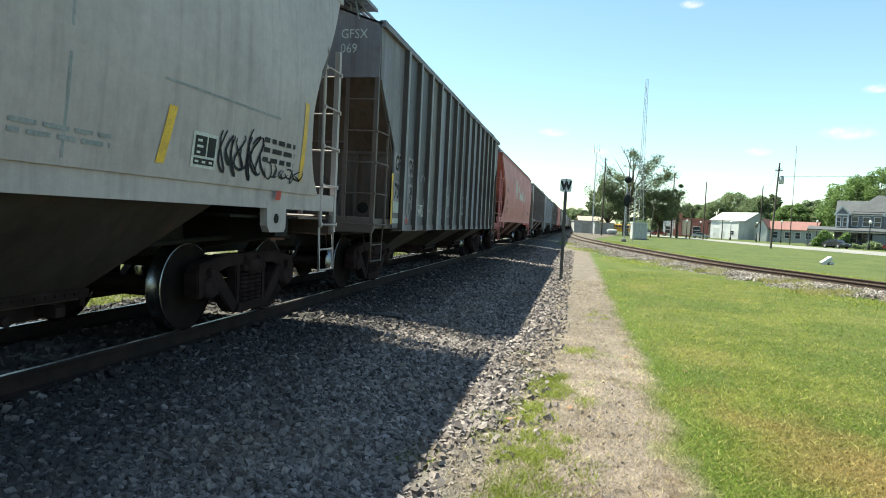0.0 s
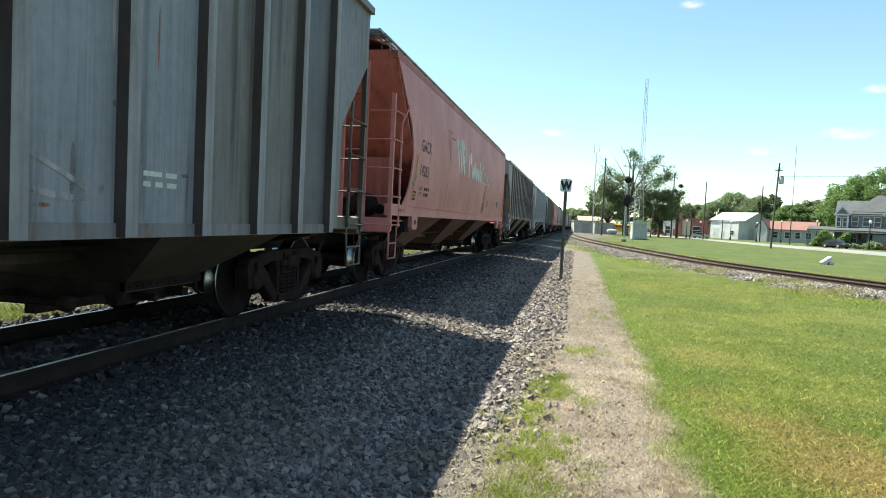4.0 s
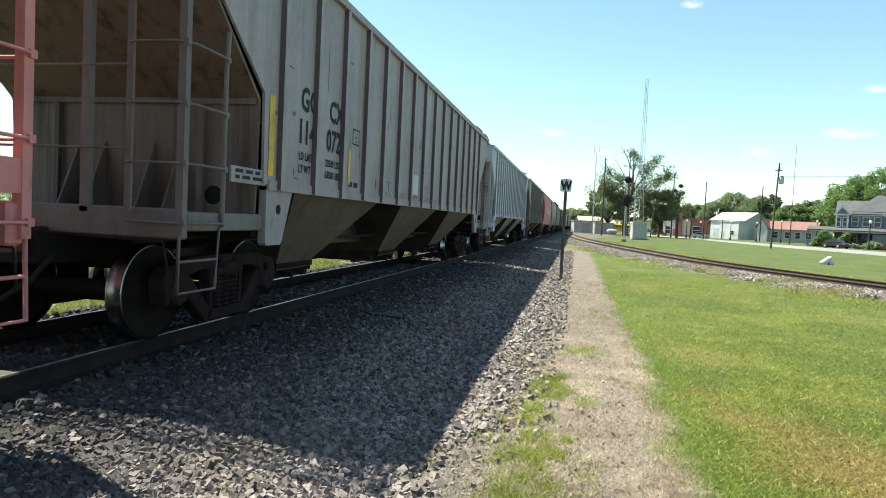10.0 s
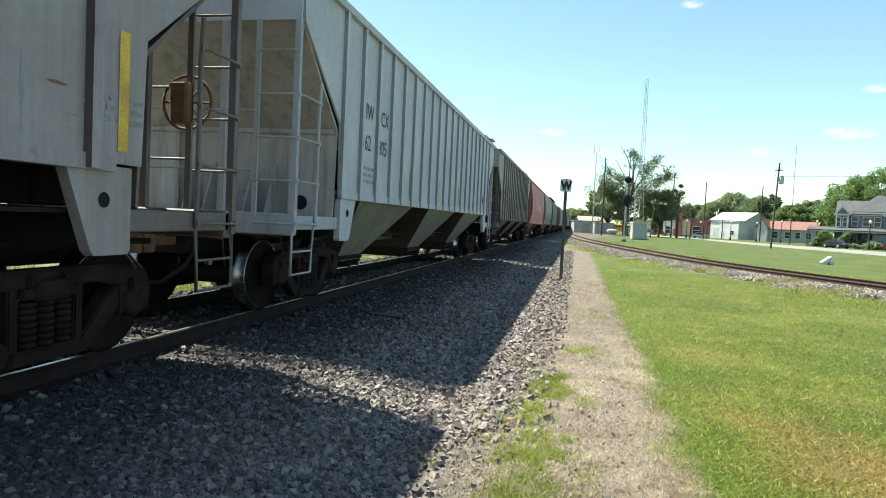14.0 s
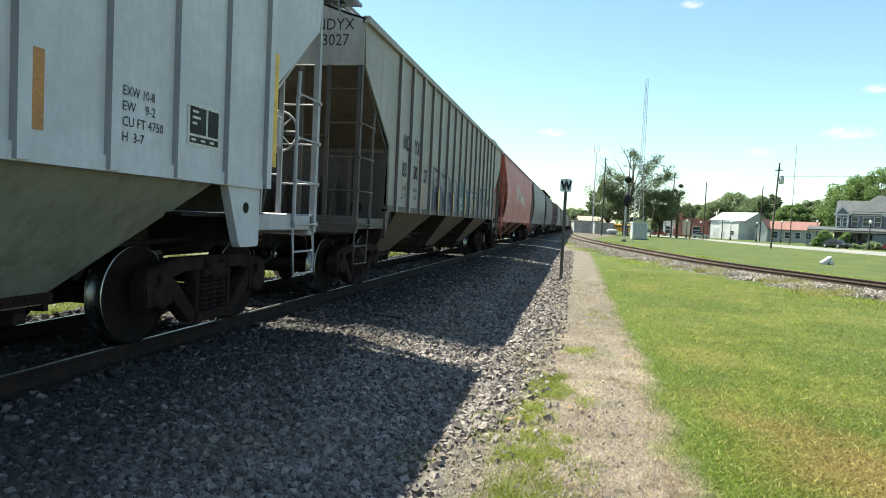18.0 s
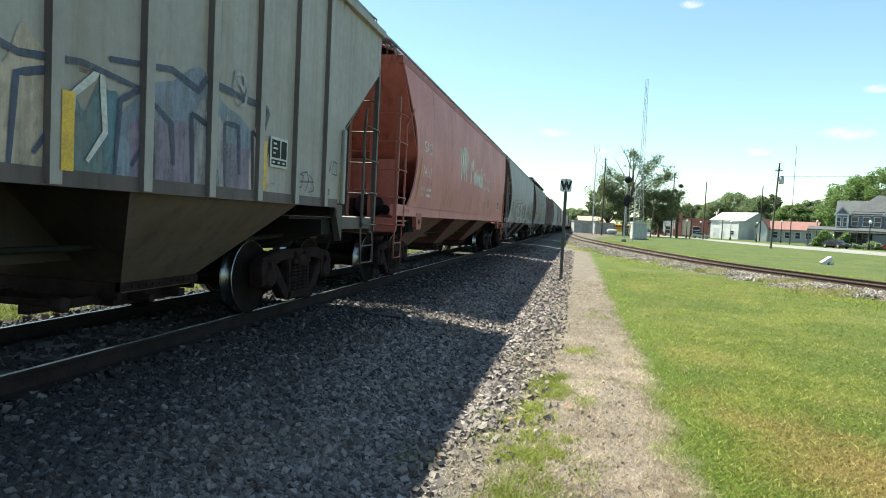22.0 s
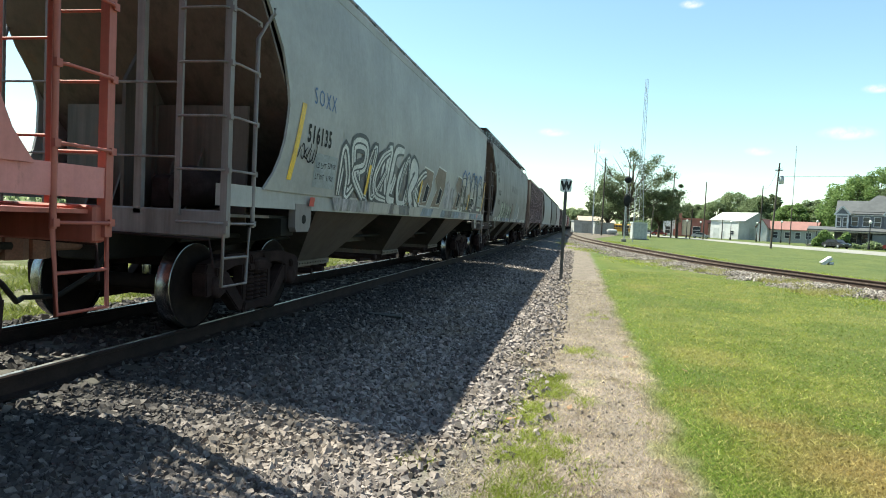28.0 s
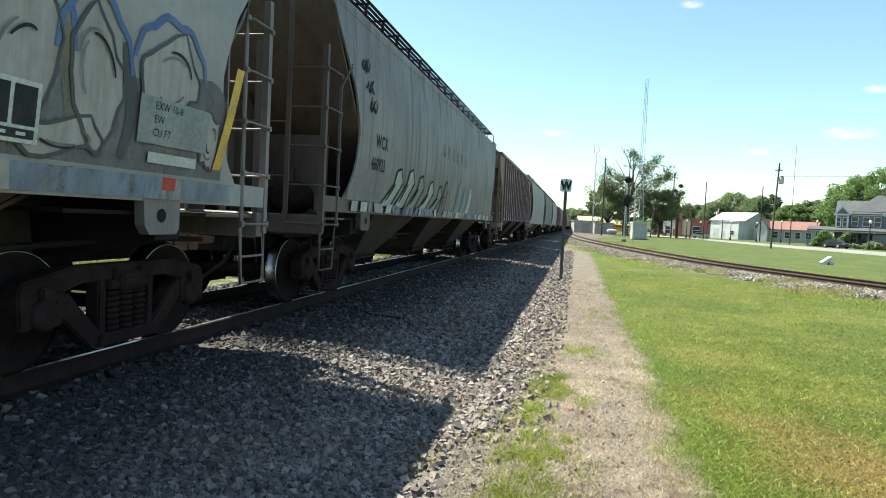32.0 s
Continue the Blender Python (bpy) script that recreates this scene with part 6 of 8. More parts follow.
# streaked grey car
si = Side(car_i)
for k in range(3):
    si.tag(135.5 + 0.17 * k, 3.35 - 0.26 * k, 0.32, 0.26, spray_black, 41 + k, 4, 0.035)
si.text("WCX", 136.2, 2.36, 0.2, ink_black, 0.8, 1.15, bold=0.008)
si.text("460923", 136.05, 2.0, 0.2, ink_black, 0.72, 1.15, bold=0.008)
for k in range(6):
    # a faded name as plain bars
    si.patch("brand_bar", 141.0 + 0.56 * k, 141.0 + 0.56 * k + 0.3, 2.74, 3.04, worn_graphite, 0.004)
for k, (u, w, t, mt) in enumerate(((137.0, 0.9, 2.15, spray_mint), (137.8, 0.9, 2.2, spray_mint), (138.6, 0.9, 2.15, spray_sage), (139.5, 0.9, 2.1, spray_mint), (140.4, 0.8, 2.05, spray_sage), (141.4, 0.8, 2.2, spray_brown), (143.2, 0.8, 2.3, spray_silver), (144.0, 0.8, 2.25, spray_silver), (144.8, 0.8, 2.25, spray_white))):
    lean = 0.45 if k < 5 else 0.1
    ring = [(u - w * 0.35, 1.44), (u + w * 0.3, 1.44), (u + w * 0.5 + lean, t - 0.25), (u + w * 0.3 + lean, t), (u + w * 0.05 + lean, t - 0.06), (u - w * 0.1 + lean, t - 0.3)]
    let = part("graffiti_letter", si.fill(ring, 0.004 + 0.0006 * k), mt, si.car)
    g = Geo()
    si.ribbon(g, [ring[i % 6] for i in range(7)], 0.05, 0.0105)
    part("outline", g, spray_black if k < 6 else spray_slate, let)
    g = Geo()
    si.ribbon(g, [(u + lean * i / 6, 1.55 + (t - 1.85) * i / 6) for i in range(7)], 0.05, 0.0118)
    part("stroke", g, spray_black if k < 6 else spray_slate, let)
end_text(car_i, ("503",), ink_black, 0.9, 4.1, 0.15)
rb = random.Random(12)
u = 119.3
while u < 131.5:
    w = rb.uniform(0.4, 1.3)
    sh.patch("graffiti_band", u, u + w, 1.33, 1.5, rb.choice((worn_pale_blue, pale_sketch, worn_silver, worn_graphite)), 0.0255 + rb.uniform(0, 0.004), rb.uniform(-0.15, 0.15))
    u += w * 0.8
u = 135.4
while u < 149.5:
    w = rb.uniform(0.15, 0.45)
    si.patch("graffiti_band", u, u + w, 1.34, 1.49, rb.choice((spray_white, pale_sketch, worn_pale_blue)), 0.026, rb.uniform(-0.15, 0.15))
    u += w + rb.uniform(0.02, 0.15)
# ---- the town side ----
wood_pole = plain("weathered grey pole timber", (0.095, 0.076, 0.063), (0.06, 0.05, 0.042), 2, 40, 0.9)
wood_dark = plain("dark creosoted pole timber", (0.045, 0.036, 0.03), (0.08, 0.06, 0.05), 2, 40, 0.9)
sign_white = plain("white sign sheet", (0.78, 0.78, 0.8), (0.66, 0.66, 0.68), 6, 60, 0.5, 0, 0.02)
sign_post_mat = plain("dull grey steel post", (0.1, 0.1, 0.1), (0.07, 0.065, 0.06), 5, 60, 0.6, 0.3)
silver_paint = plain("aluminium paint", (0.38, 0.39, 0.4), (0.3, 0.31, 0.32), 3, 50, 0.45, 0.3)
mast_grey = plain("pale galvanised mast steel", (0.3, 0.32, 0.35), (0.22, 0.235, 0.26), 3, 30, 0.7)
white_wall = plain("white painted siding", (0.6, 0.59, 0.6), (0.5, 0.49, 0.5), 0.5, 14, 0.7)
tin_roof = plain("white ribbed metal roof", (0.5, 0.5, 0.51), (0.42, 0.42, 0.43), 0.6, 10, 0.55, 0.1)
brick_mat = plain("red brick wall", (0.29, 0.11, 0.09), (0.22, 0.085, 0.07), 0.6, 9, 0.9)
tan_wall = plain("tan brick wall", (0.4, 0.33, 0.26), (0.33, 0.27, 0.22), 0.6, 9, 0.9)
red_roof = plain("rust red metal roof", (0.2, 0.085, 0.075), (0.165, 0.072, 0.065), 0.8, 10, 0.7)
teal_wall = plain("pale grey siding", (0.36, 0.36, 0.36), (0.3, 0.3, 0.3), 0.6, 12, 0.8)
house_grey = plain("blue-grey clapboard", (0.15, 0.155, 0.175), (0.12, 0.125, 0.14), 0.6, 12, 0.8)
shingle_mat = plain("grey asphalt shingles", (0.075, 0.078, 0.085), (0.055, 0.058, 0.065), 1.0, 9, 0.9)
glass_dark = plain("dark window glass", (0.03, 0.035, 0.045), (0.05, 0.055, 0.065), 0.5, 4, 0.12, 0, 0)
shed_grey = plain("grey sheet metal", (0.48, 0.49, 0.5), (0.38, 0.39, 0.4), 0.8, 14, 0.6, 0.1)
bark = plain("grey-brown bark", (0.1, 0.075, 0.055), (0.06, 0.045, 0.035), 2, 20, 0.95)
bus_yellow = plain("school-bus yellow paint", (0.62, 0.33, 0.03), (0.5, 0.26, 0.03), 1, 20, 0.5)
car_black = plain("glossy black car paint", (0.015, 0.016, 0.02), (0.025, 0.026, 0.03), 1, 30, 0.25)
car_silver = plain("silver car paint", (0.42, 0.44, 0.46), (0.36, 0.38, 0.4), 1, 30, 0.3, 0.4)
car_red = plain("red car paint", (0.2, 0.02, 0.018), (0.15, 0.018, 0.016), 1, 30, 0.3)
rubber = plain("black rubber", (0.02, 0.02, 0.02), (0.035, 0.033, 0.03), 3, 40, 0.85)
globe_mat = plain("milky lamp globe", (0.62, 0.62, 0.6), (0.55, 0.55, 0.53), 3, 20, 0.3)
black_metal = plain("black painted metal", (0.012, 0.0125, 0.013), (0.022, 0.022, 0.023), 3, 40, 0.7, gloss=0.2)


def leaf_material(name, a, b):
    m, t, bs = graph(name)
    g = t.nodes.new("ShaderNodeNewGeometry").outputs["Random Per Island"]
    vec = t.nodes.new("ShaderNodeTexCoord").outputs["Object"]
    col = mix(t, g, a, b)
    col = mix(t, ramp(t, noise_at(t, vec, 0.5, 3), 0.35, 0.65), col, tuple(c * 0.8 for c in a))
    t.links.new(col, bs.inputs["Base Color"])
    bs.inputs["Roughness"].default_value = 0.7
    bs.inputs["Specular IOR Level"].default_value = 0.25
    tl = t.nodes.new("ShaderNodeBsdfTranslucent")
    t.links.new(col, tl.inputs["Color"])
    sh = t.nodes.new("ShaderNodeMixShader")
    sh.inputs[0].default_value = 0.5
    t.links.new(bs.outputs[0], sh.inputs[1])
    t.links.new(tl.outputs[0], sh.inputs[2])
    t.links.new(sh.outputs[0], t.nodes["Material Output"].inputs["Surface"])
    return m


leaf_dark = leaf_material("dark oak leaves", (0.1, 0.13, 0.065), (0.18, 0.21, 0.115))
leaf_mid = leaf_material("green leaves", (0.19, 0.24, 0.125), (0.28, 0.335, 0.19))
leaf_light = leaf_material("bright green leaves", (0.16, 0.24, 0.08), (0.24, 0.32, 0.13))


def cards(centres, size, rng, flat=0.35):
    """Small bent leaf sprays (two triangles each) round the given places."""
    n = len(centres)
    a = rng.normal(size=(n, 3))
    a /= np.linalg.norm(a, axis=1, keepdims=True)
    b = np.cross(a, rng.normal(size=(n, 3)))
    b /= np.linalg.norm(b, axis=1, keepdims=True)
    s = size * rng.uniform(0.6, 1.3, (n, 1))
    up = np.cross(a, b)
    v = np.stack([centres - a * s, centres + b * s * 0.55, centres + a * s + up * s * flat, centres - b * s * 0.55], 1).reshape(-1, 3)
    i = np.arange(n)[:, None] * 4
    return v, np.concatenate([i + [[0, 1, 3]], i + [[1, 2, 3]]], 0)


def tree(label, at, height, radius, trunk, seed, leaves, mat, size=0.35, lobes=16, squash=0.75, bare=0, lean=0.0, group="", tall=None):
    """Trunk, limbs to uneven lobes, each lobe a cloud of leaf sprays with gaps."""
    rng = np.random.default_rng(seed)
    th = empty("tree", label, "tree", at, group=group)
    wood = Geo()
    wood.tube([(0, 0, 0), (lean * 0.3, 0.05, trunk * 0.5), (lean, 0, trunk), (lean * 1.3, 0.1, height * 0.75)], 0.035 * height ** 0.9, 8, 0.012 * height ** 0.8)
    pts = []
    mid = trunk + (height - trunk) * 0.5
    for k in range(lobes):
        ang = k * 2.4 + rng.uniform(-0.4, 0.4)
        u = rng.uniform(-0.85, 0.95)
        rr = radius * math.sqrt(max(0.05, 1 - u * u)) * rng.uniform(0.55, 1.0)
        c = np.array([lean + rr * math.cos(ang), rr * math.sin(ang), mid + u * (height - trunk) * 0.5 * rng.uniform(0.8, 1.0)])
        lr = radius * rng.uniform(0.16, 0.3)
        s = Vector((lean * 0.6, 0, trunk * rng.uniform(0.7, 1.05)))
        e = Vector(c)
        wood.tube([s, s.lerp(e, 0.5) + Vector((0, 0, 0.08 * radius)), e], 0.012 * height ** 0.85, 5, 0.02)
        n = int(leaves / lobes)
        d = rng.normal(size=(n, 3))
        d /= np.linalg.norm(d, axis=1, keepdims=True)
        d *= (lr * rng.uniform(0.25, 1.0, (n, 1)) ** 0.5) * [[1, 1, squash]]
        clump = c + d
        keep = np.array([noise.noise(Vector(p) * (1.6 / lr)) for p in clump]) > -0.34
        pts.append(clump[keep])
    for k in range(bare):
        ang = math.pi * 0.9 + k * 0.7
        s = Vector((lean * 0.6, 0, trunk + 0.2 * (height - trunk)))
        e = s + Vector((math.cos(ang) * radius * 1.0, 0.3 * math.sin(ang) * radius, (0.42 - 0.06 * k) * height))
        wood.tube([s, s.lerp(e, 0.5) + Vector((0.2, 0, 0.4)), e], 0.16, 5, 0.03)
        wood.tube([s.lerp(e, 0.6), s.lerp(e, 0.75) + Vector((-0.8, 0, 1.2))], 0.07, 5, 0.02)
    part("trunk", wood, bark, th)
    v, f = cards(np.concatenate(pts), size, rng)
    big_mesh("crown", v, f, mat, th)
    if tall:
        cx, cz, r = tall
        hub = np.array([cx, 0, cz]) + rng.normal(0, r * 0.55, (9, 3)) * [[1, 1, 1.25]]
        spray = np.concatenate([h + rng.normal(0, r * 0.2, (70, 3)) for h in hub])
        v, f = cards(spray, size * 0.8, rng)
        tagged(big_mesh("upper_spray", v, f, mat, th), kind="stuff")
        tw = Geo()
        for h in hub:
            tw.tube([(cx * 0.6, 0, cz - r * 2.2), Vector(h)], 0.08, 4, 0.02)
        part("upper_limb", tw, bark, th)
    return th


oak = empty("tree", "old ragged dark oak with dead limbs beside the signal", "tree", (11.0, 150.5, GROUND))
orng = np.random.default_rng(31)
# main boughs: sideways, height, spread of leaves
boughs = [(-5.2, 13.0, 1.7), (-4.2, 10.4, 2.0), (-2.4, 12.4, 1.1), (-0.3, 18.4, 0.9), (0.8, 17.0, 0.9), (1.8, 15.4, 1.5), (3.6, 14.8, 1.5), (5.6, 16.8, 1.1), (7.2, 13.8, 1.1), (4.6, 12.6, 1.7),
          (1.8, 10.0, 1.9), (5.2, 9.6, 2.1), (8.6, 9.0, 1.9), (7.2, 6.4, 2.4), (3.8, 6.4, 2.4), (10.0, 6.0, 1.5), (0.6, 7.2, 1.8), (-2.8, 6.6, 2.1), (-5.4, 5.8, 1.6), (-3.4, 8.6, 1.6)]
wood, leafy = Geo(), []
wood.tube([(-0.4, 0, 0), (-0.7, 0.05, 2.5), (-0.2, 0, 5.5), (0.6, 0.2, 10.5), (0.3, 0, 17.5)], 0.75, 9, 0.1)
for x, z, r in boughs:
    y = orng.uniform(-3.5, 3.5)
    s0 = Vector((-0.3, 0, max(2.6, z * 0.55)))
    e0 = Vector((x, y, z))
    wood.tube([s0, s0.lerp(e0, 0.45) + Vector((0, 0, -0.3)), e0], 0.2, 5, 0.05)
    for _ in range(int(7 + r * 4)):
        c = np.array(e0) + orng.normal(0, r * 0.68, 3) * [1.1, 1.2, 0.8]
        wood.tube([e0, Vector(c)], 0.05, 4, 0.015)
        sparse = 0.42 if z > 14.5 else 0.75 if z > 11.5 else 1.0
        leafy.append(c + orng.normal(0, r * 0.26 + 0.14, (int((55 + 55 * r) * sparse), 3)) * [1.1, 1.1, 0.9])
for x0, z0, x1, z1 in ((-0.5, 10.0, -7.6, 16.4), (-0.3, 11.0, -4.0, 17.6), (-4.0, 13.0, -7.0, 17.6), (0.0, 15.0, -2.6, 20.0)):
    wood.tube([(x0, 0, z0), ((x0 + x1) / 2 + 0.3, 0.3, (z0 + z1) / 2), (x1, 0.2, z1)], 0.13, 5, 0.03)
part("trunk", wood, bark, oak)
v, f = cards(np.concatenate(leafy), 0.15, orng)
big_mesh("crown", v, f, leaf_dark, oak)
tree("dark green tree behind the sheds", (7.2, 166, GROUND), 12.5, 5.6, 3.0, 5, 8000, leaf_dark, 0.28, 34)
tree("dark tree beside the oak", (18.5, 158, GROUND), 10.5, 4.8, 3.0, 8, 7000, leaf_dark, 0.28, 30)
tree("small ragged tree clump round a pole", (22.3, 156.5, GROUND), 12.2, 1.3, 9.6, 12, 500, leaf_dark, 0.35, 6)
for i, (x, y, h, r, mt, sd) in enumerate([(50.5, 256, 13.5, 6.5, leaf_mid, 21), (56.5, 257, 17.0, 7.0, leaf_mid, 22), (62, 249, 15.0, 6.5, leaf_mid, 23), (66.5, 250, 16.0, 4.5, leaf_dark, 24), (44.5, 276, 12.5, 6.0, leaf_dark, 25),
                                          (38.5, 280, 11.5, 5.0, leaf_dark, 26), (61, 206, 11.0, 5.0, leaf_light, 27), (67.5, 208, 12.5, 5.5, leaf_mid, 28), (69, 187, 17.5, 7.5, leaf_light, 29), (73.5, 182, 20.0, 8.0, leaf_light, 30),
                                          (80, 178, 18.0, 8.0, leaf_mid, 31), (3.0, 236, 7.0, 4.5, leaf_dark, 32), (-1.5, 290, 9.0, 6.0, leaf_mid, 33), (88, 176, 17.0, 8.0, leaf_light, 34), (31.5, 262, 9.0, 4.5, leaf_dark, 35)]):
    tree("leafy green shade tree behind the houses", (x, y, GROUND), h, r, h * 0.2, sd, 20000, mt, 0.26, 90, 0.85, group="shade trees of the town")


def pole(at, height, r, mat, label, lean=0.0, arms=(), box=False):
    p = empty("utility_pole", label, "utility pole", (*at, GROUND), group="utility poles")
    part("shaft", Geo().tube([(0, 0, -0.2), (lean * height * 0.5, 0, height * 0.5), (lean * height, 0, height)], r, 8, r * 0.7), mat, p)
    for z, w in arms:
        part("crossarm", Geo().box(-w / 2 + lean * z, w / 2 + lean * z, -0.06 - r, 0.06 - r, z - 0.06, z + 0.06), mat, p)
    if box:
        tz = height - 2.1
        part("transformer", Geo().lathe([(0.18, tz - 0.5), (0.27, tz - 0.45), (0.28, tz + 0.35), (0.2, tz + 0.45), (0.05, tz + 0.55)], 14, "z", (lean * tz + 0.42, 0, 0)).box(0.1 + lean * tz, 0.3 + lean * tz, -0.03, 0.03, tz - 0.1, tz + 0.1), shed_grey, p, "grey can transformer")
        part("insulator", Geo().tube([(lean * height, -0.1, height - 0.7), (lean * height + 0.35, -0.1, height - 0.6)], 0.03, 5), shed_grey, p)
    return p


pole((4.75, 134), 15.6, 0.16, wood_dark, "tall dark creosoted utility pole", 0.0, [(15.1, 0.8)])
pole((23.6, 87.1), 10.6, 0.13, wood_pole, "grey wooden utility pole with a transformer", 0.035, [(9.7, 0.9)], True)
pole((21.0, 156), 14.9, 0.17, wood_pole, "weathered wooden utility pole", 0.0, [(13.8, 1.2)])
pole((14.4, 136.4), 6.6, 0.13, wood_pole, "short leaning wooden pole", 0.06)
pole((24.5, 152.2), 6.7, 0.13, wood_dark, "short dark wooden pole", 0.04)
pole((27.6, 153.9), 12.9, 0.15, wood_pole, "plain weathered wooden pole", 0.0)
pole((42.5, 166.3), 13.3, 0.16, wood_dark, "dark wooden utility pole", 0.0)
pole((41.1, 139.1), 8.2, 0.12, wood_pole, "plain grey wooden pole", 0.0)
pole((35.0, 171.0), 6.5, 0.13, wood_dark, "short dark wooden pole", 0.0)


def wire(name, a, b, sag, label):
    a, b = Vector(a), Vector(b)
    path = [a.lerp(b, k / 12) - Vector((0, 0, sag * 4 * (k / 12) * (1 - k / 12))) for k in range(13)]
    tagged(part(name, Geo().tube(path, 0.014, 4), black_metal), label, "cable")


wire("overhead_wire", (23.9, 87.1, 9.6), (42.5, 166.3, 12.6), 1.2, "thin overhead wire between two poles")
wire("overhead_wire", (24.1, 87.0, 8.6), (53.0, 40.0, 8.6), 0.8, "thin overhead wire from the pole")


def mast(at, height, r, label, lean=0.0, tips=True):
    m = empty("antenna_mast", label, "antenna", (*at, GROUND))
    part("mast", Geo().tube([(0, 0, 0), (lean * height, 0, height)], r, 6, r * 0.5), mast_grey, m)
    if tips:
        for dx, z in ((0.5, height - 1.0), (-0.5, height - 1.4)):
            part("antenna", Geo().tube([(lean * height, 0, z - 0.5), (lean * height + dx, 0, z - 0.4), (lean * height + dx, 0, z + 1.8)], 0.035, 5), mast_grey, m)


mast((3.0, 136.5), 18.3, 0.085, "slender grey antenna mast with whips")
mast((2.95, 140.0), 15.2, 0.08, "thin grey antenna mast", 0.0, False)
mast((68.0, 230.0), 31.0, 0.14, "thin distant grey antenna mast", 0.0, False)

tower = empty("lattice_tower", "tall slender steel lattice radio tower", "tower", (10.9, 124.0, GROUND))
TH = 29.0
legs = [Vector((1.15 * math.cos(a), 1.15 * math.sin(a), 0)) for a in (0.4, 2.5, 4.6)]


def leg_at(k, z):
    s = float(np.interp(z, [0, 11, TH], [1.0, 0.4, 0.22]))
    return Vector((legs[k].x * s, legs[k].y * s, z))


for k in range(3):
    part("leg", Geo().tube([leg_at(k, z) for z in np.linspace(0, TH, 12)], 0.04, 5, 0.035), mast_grey, tower)
zz = 0.0
while zz < TH - 1.5:
    step = 1.9 - 0.9 * zz / TH
    for k in range(3):
        part("brace", Geo().beam(leg_at(k, zz), leg_at((k + 1) % 3, zz + step), 0.022, 0.022), mast_grey, tower)
    zz += step

# block signal and its cabinet
sig = empty("railway_signal", "silver signal mast with two black round heads", "railway signal", (5.6, 82.1, GROUND))
part("mast", Geo().tube([(0, 0, 0), (0, 0, 8.0)], 0.09, 10, 0.075), silver_paint, sig)
part("base", Geo().box(-0.3, 0.3, -0.3, 0.3, 0, 0.35, c=0.04), concrete_mat, sig)
for z, rx, rz in ((7.55, 0.42, 0.42), (5.05, 0.42, 0.78)):
    hd = part("signal_head", Geo().lathe([(0.02, -0.06), (rx, -0.06), (rx, -0.02), (0.05, 0.0)], 24, "y"), black_metal, sig, "black signal target")
    hd.matrix_basis = pose(0.12, -0.16, z) @ Matrix.Diagonal((1, 1, rz / rx, 1))
    part("lamp_housing", Geo().box(0.0, 0.26, -0.12, 0.16, z - 0.22, z + 0.22, c=0.04), black_metal, sig)
    part("visor", Geo().lathe([(0.13, 0.16), (0.14, 0.4)], 14, "y", (0.13, 0, z)), black_metal, sig)
for dx in (-0.18, 0.18):
    part("ladder_stile", Geo().tube([(dx + 0.45, 0.3, 0.3), (dx + 0.25, 0.2, 6.8)], 0.025, 5), silver_paint, sig)
for k in range(18):
    part("ladder_rung", Geo().tube([(0.27 - 0.01 * k, 0.3, 0.6 + 0.35 * k), (0.63 - 0.01 * k, 0.3, 0.6 + 0.35 * k)], 0.014, 4), silver_paint, sig)
pole((6.75, 83.5), 7.4, 0.05, silver_paint, "slim silver conduit pole beside the signal")
cab = empty("signal_cabinet", "pale grey equipment cabinet on a concrete pad", "cabinet", (9.2, 103.5, GROUND), 10)
part("body", Geo().box(-1.05, 1.05, -0.9, 0.9, 0.15, 2.55, c=0.03), shed_grey, cab)
part("lid", Geo().prism([(-1.15, 2.55), (1.15, 2.55), (1.1, 2.66), (-1.1, 2.66)], -1.0, 1.0, "y"), shed_grey, cab)
part("pad", Geo().box(-1.3, 1.3, -1.2, 1.2, 0, 0.15), concrete_mat, cab)
part("door", Geo().box(-0.95, -0.02, -0.93, -0.9, 0.25, 2.45), silver_paint, cab)
part("door", Geo().box(0.02, 0.95, -0.93, -0.9, 0.25, 2.45), silver_paint, cab)

# whistle post
ws_ = empty("whistle_post", "white square whistle sign with a black W on a steel post", "road sign", (-0.39, 18.9, GROUND + 0.02))
part("post", Geo().box(-0.045, 0.045, -0.02, 0.012, -0.2, 2.94).box(-0.012, 0.012, -0.03, 0.02, -0.2, 2.94), sign_post_mat, ws_)
oct_ = [(-0.16, 2.6), (-0.13, 2.57), (0.13, 2.57), (0.16, 2.6), (0.16, 2.9), (0.13, 2.93), (-0.13, 2.93), (-0.16, 2.9)]
part("panel", Geo().prism(oct_, -0.026, -0.021, "y"), sign_white, ws_)
words("W", 0.33, ink_black, ws_, lambda u, h: (u * 0.84 - 0.135, -0.0275, 2.635 + h), "letter", bold=0.02)
for z in (2.62, 2.88):
    part("bolt", Geo().lathe([(0.012, -0.032), (0.012, -0.026)], 8, "y", (0, 0, z)), galv, ws_)

# tipped white marker on the lawn
wm = empty("tipped_marker", "white painted concrete block lying tilted on the lawn", "marker", (15.0, 43.4, GROUND), 18)
part("block", Geo().box(-0.36, 0.36, -0.14, 0.14, 0, 0.26, Matrix.Translation((0, 0, 0.12)) @ Euler((0.0, radians(-32), 0)).to_matrix().to_4x4(), c=0.03), white_wall, wm)
part("foot", Geo().box(0.08, 0.36, -0.16, 0.16, 0, 0.17, c=0.03), white_wall, wm)


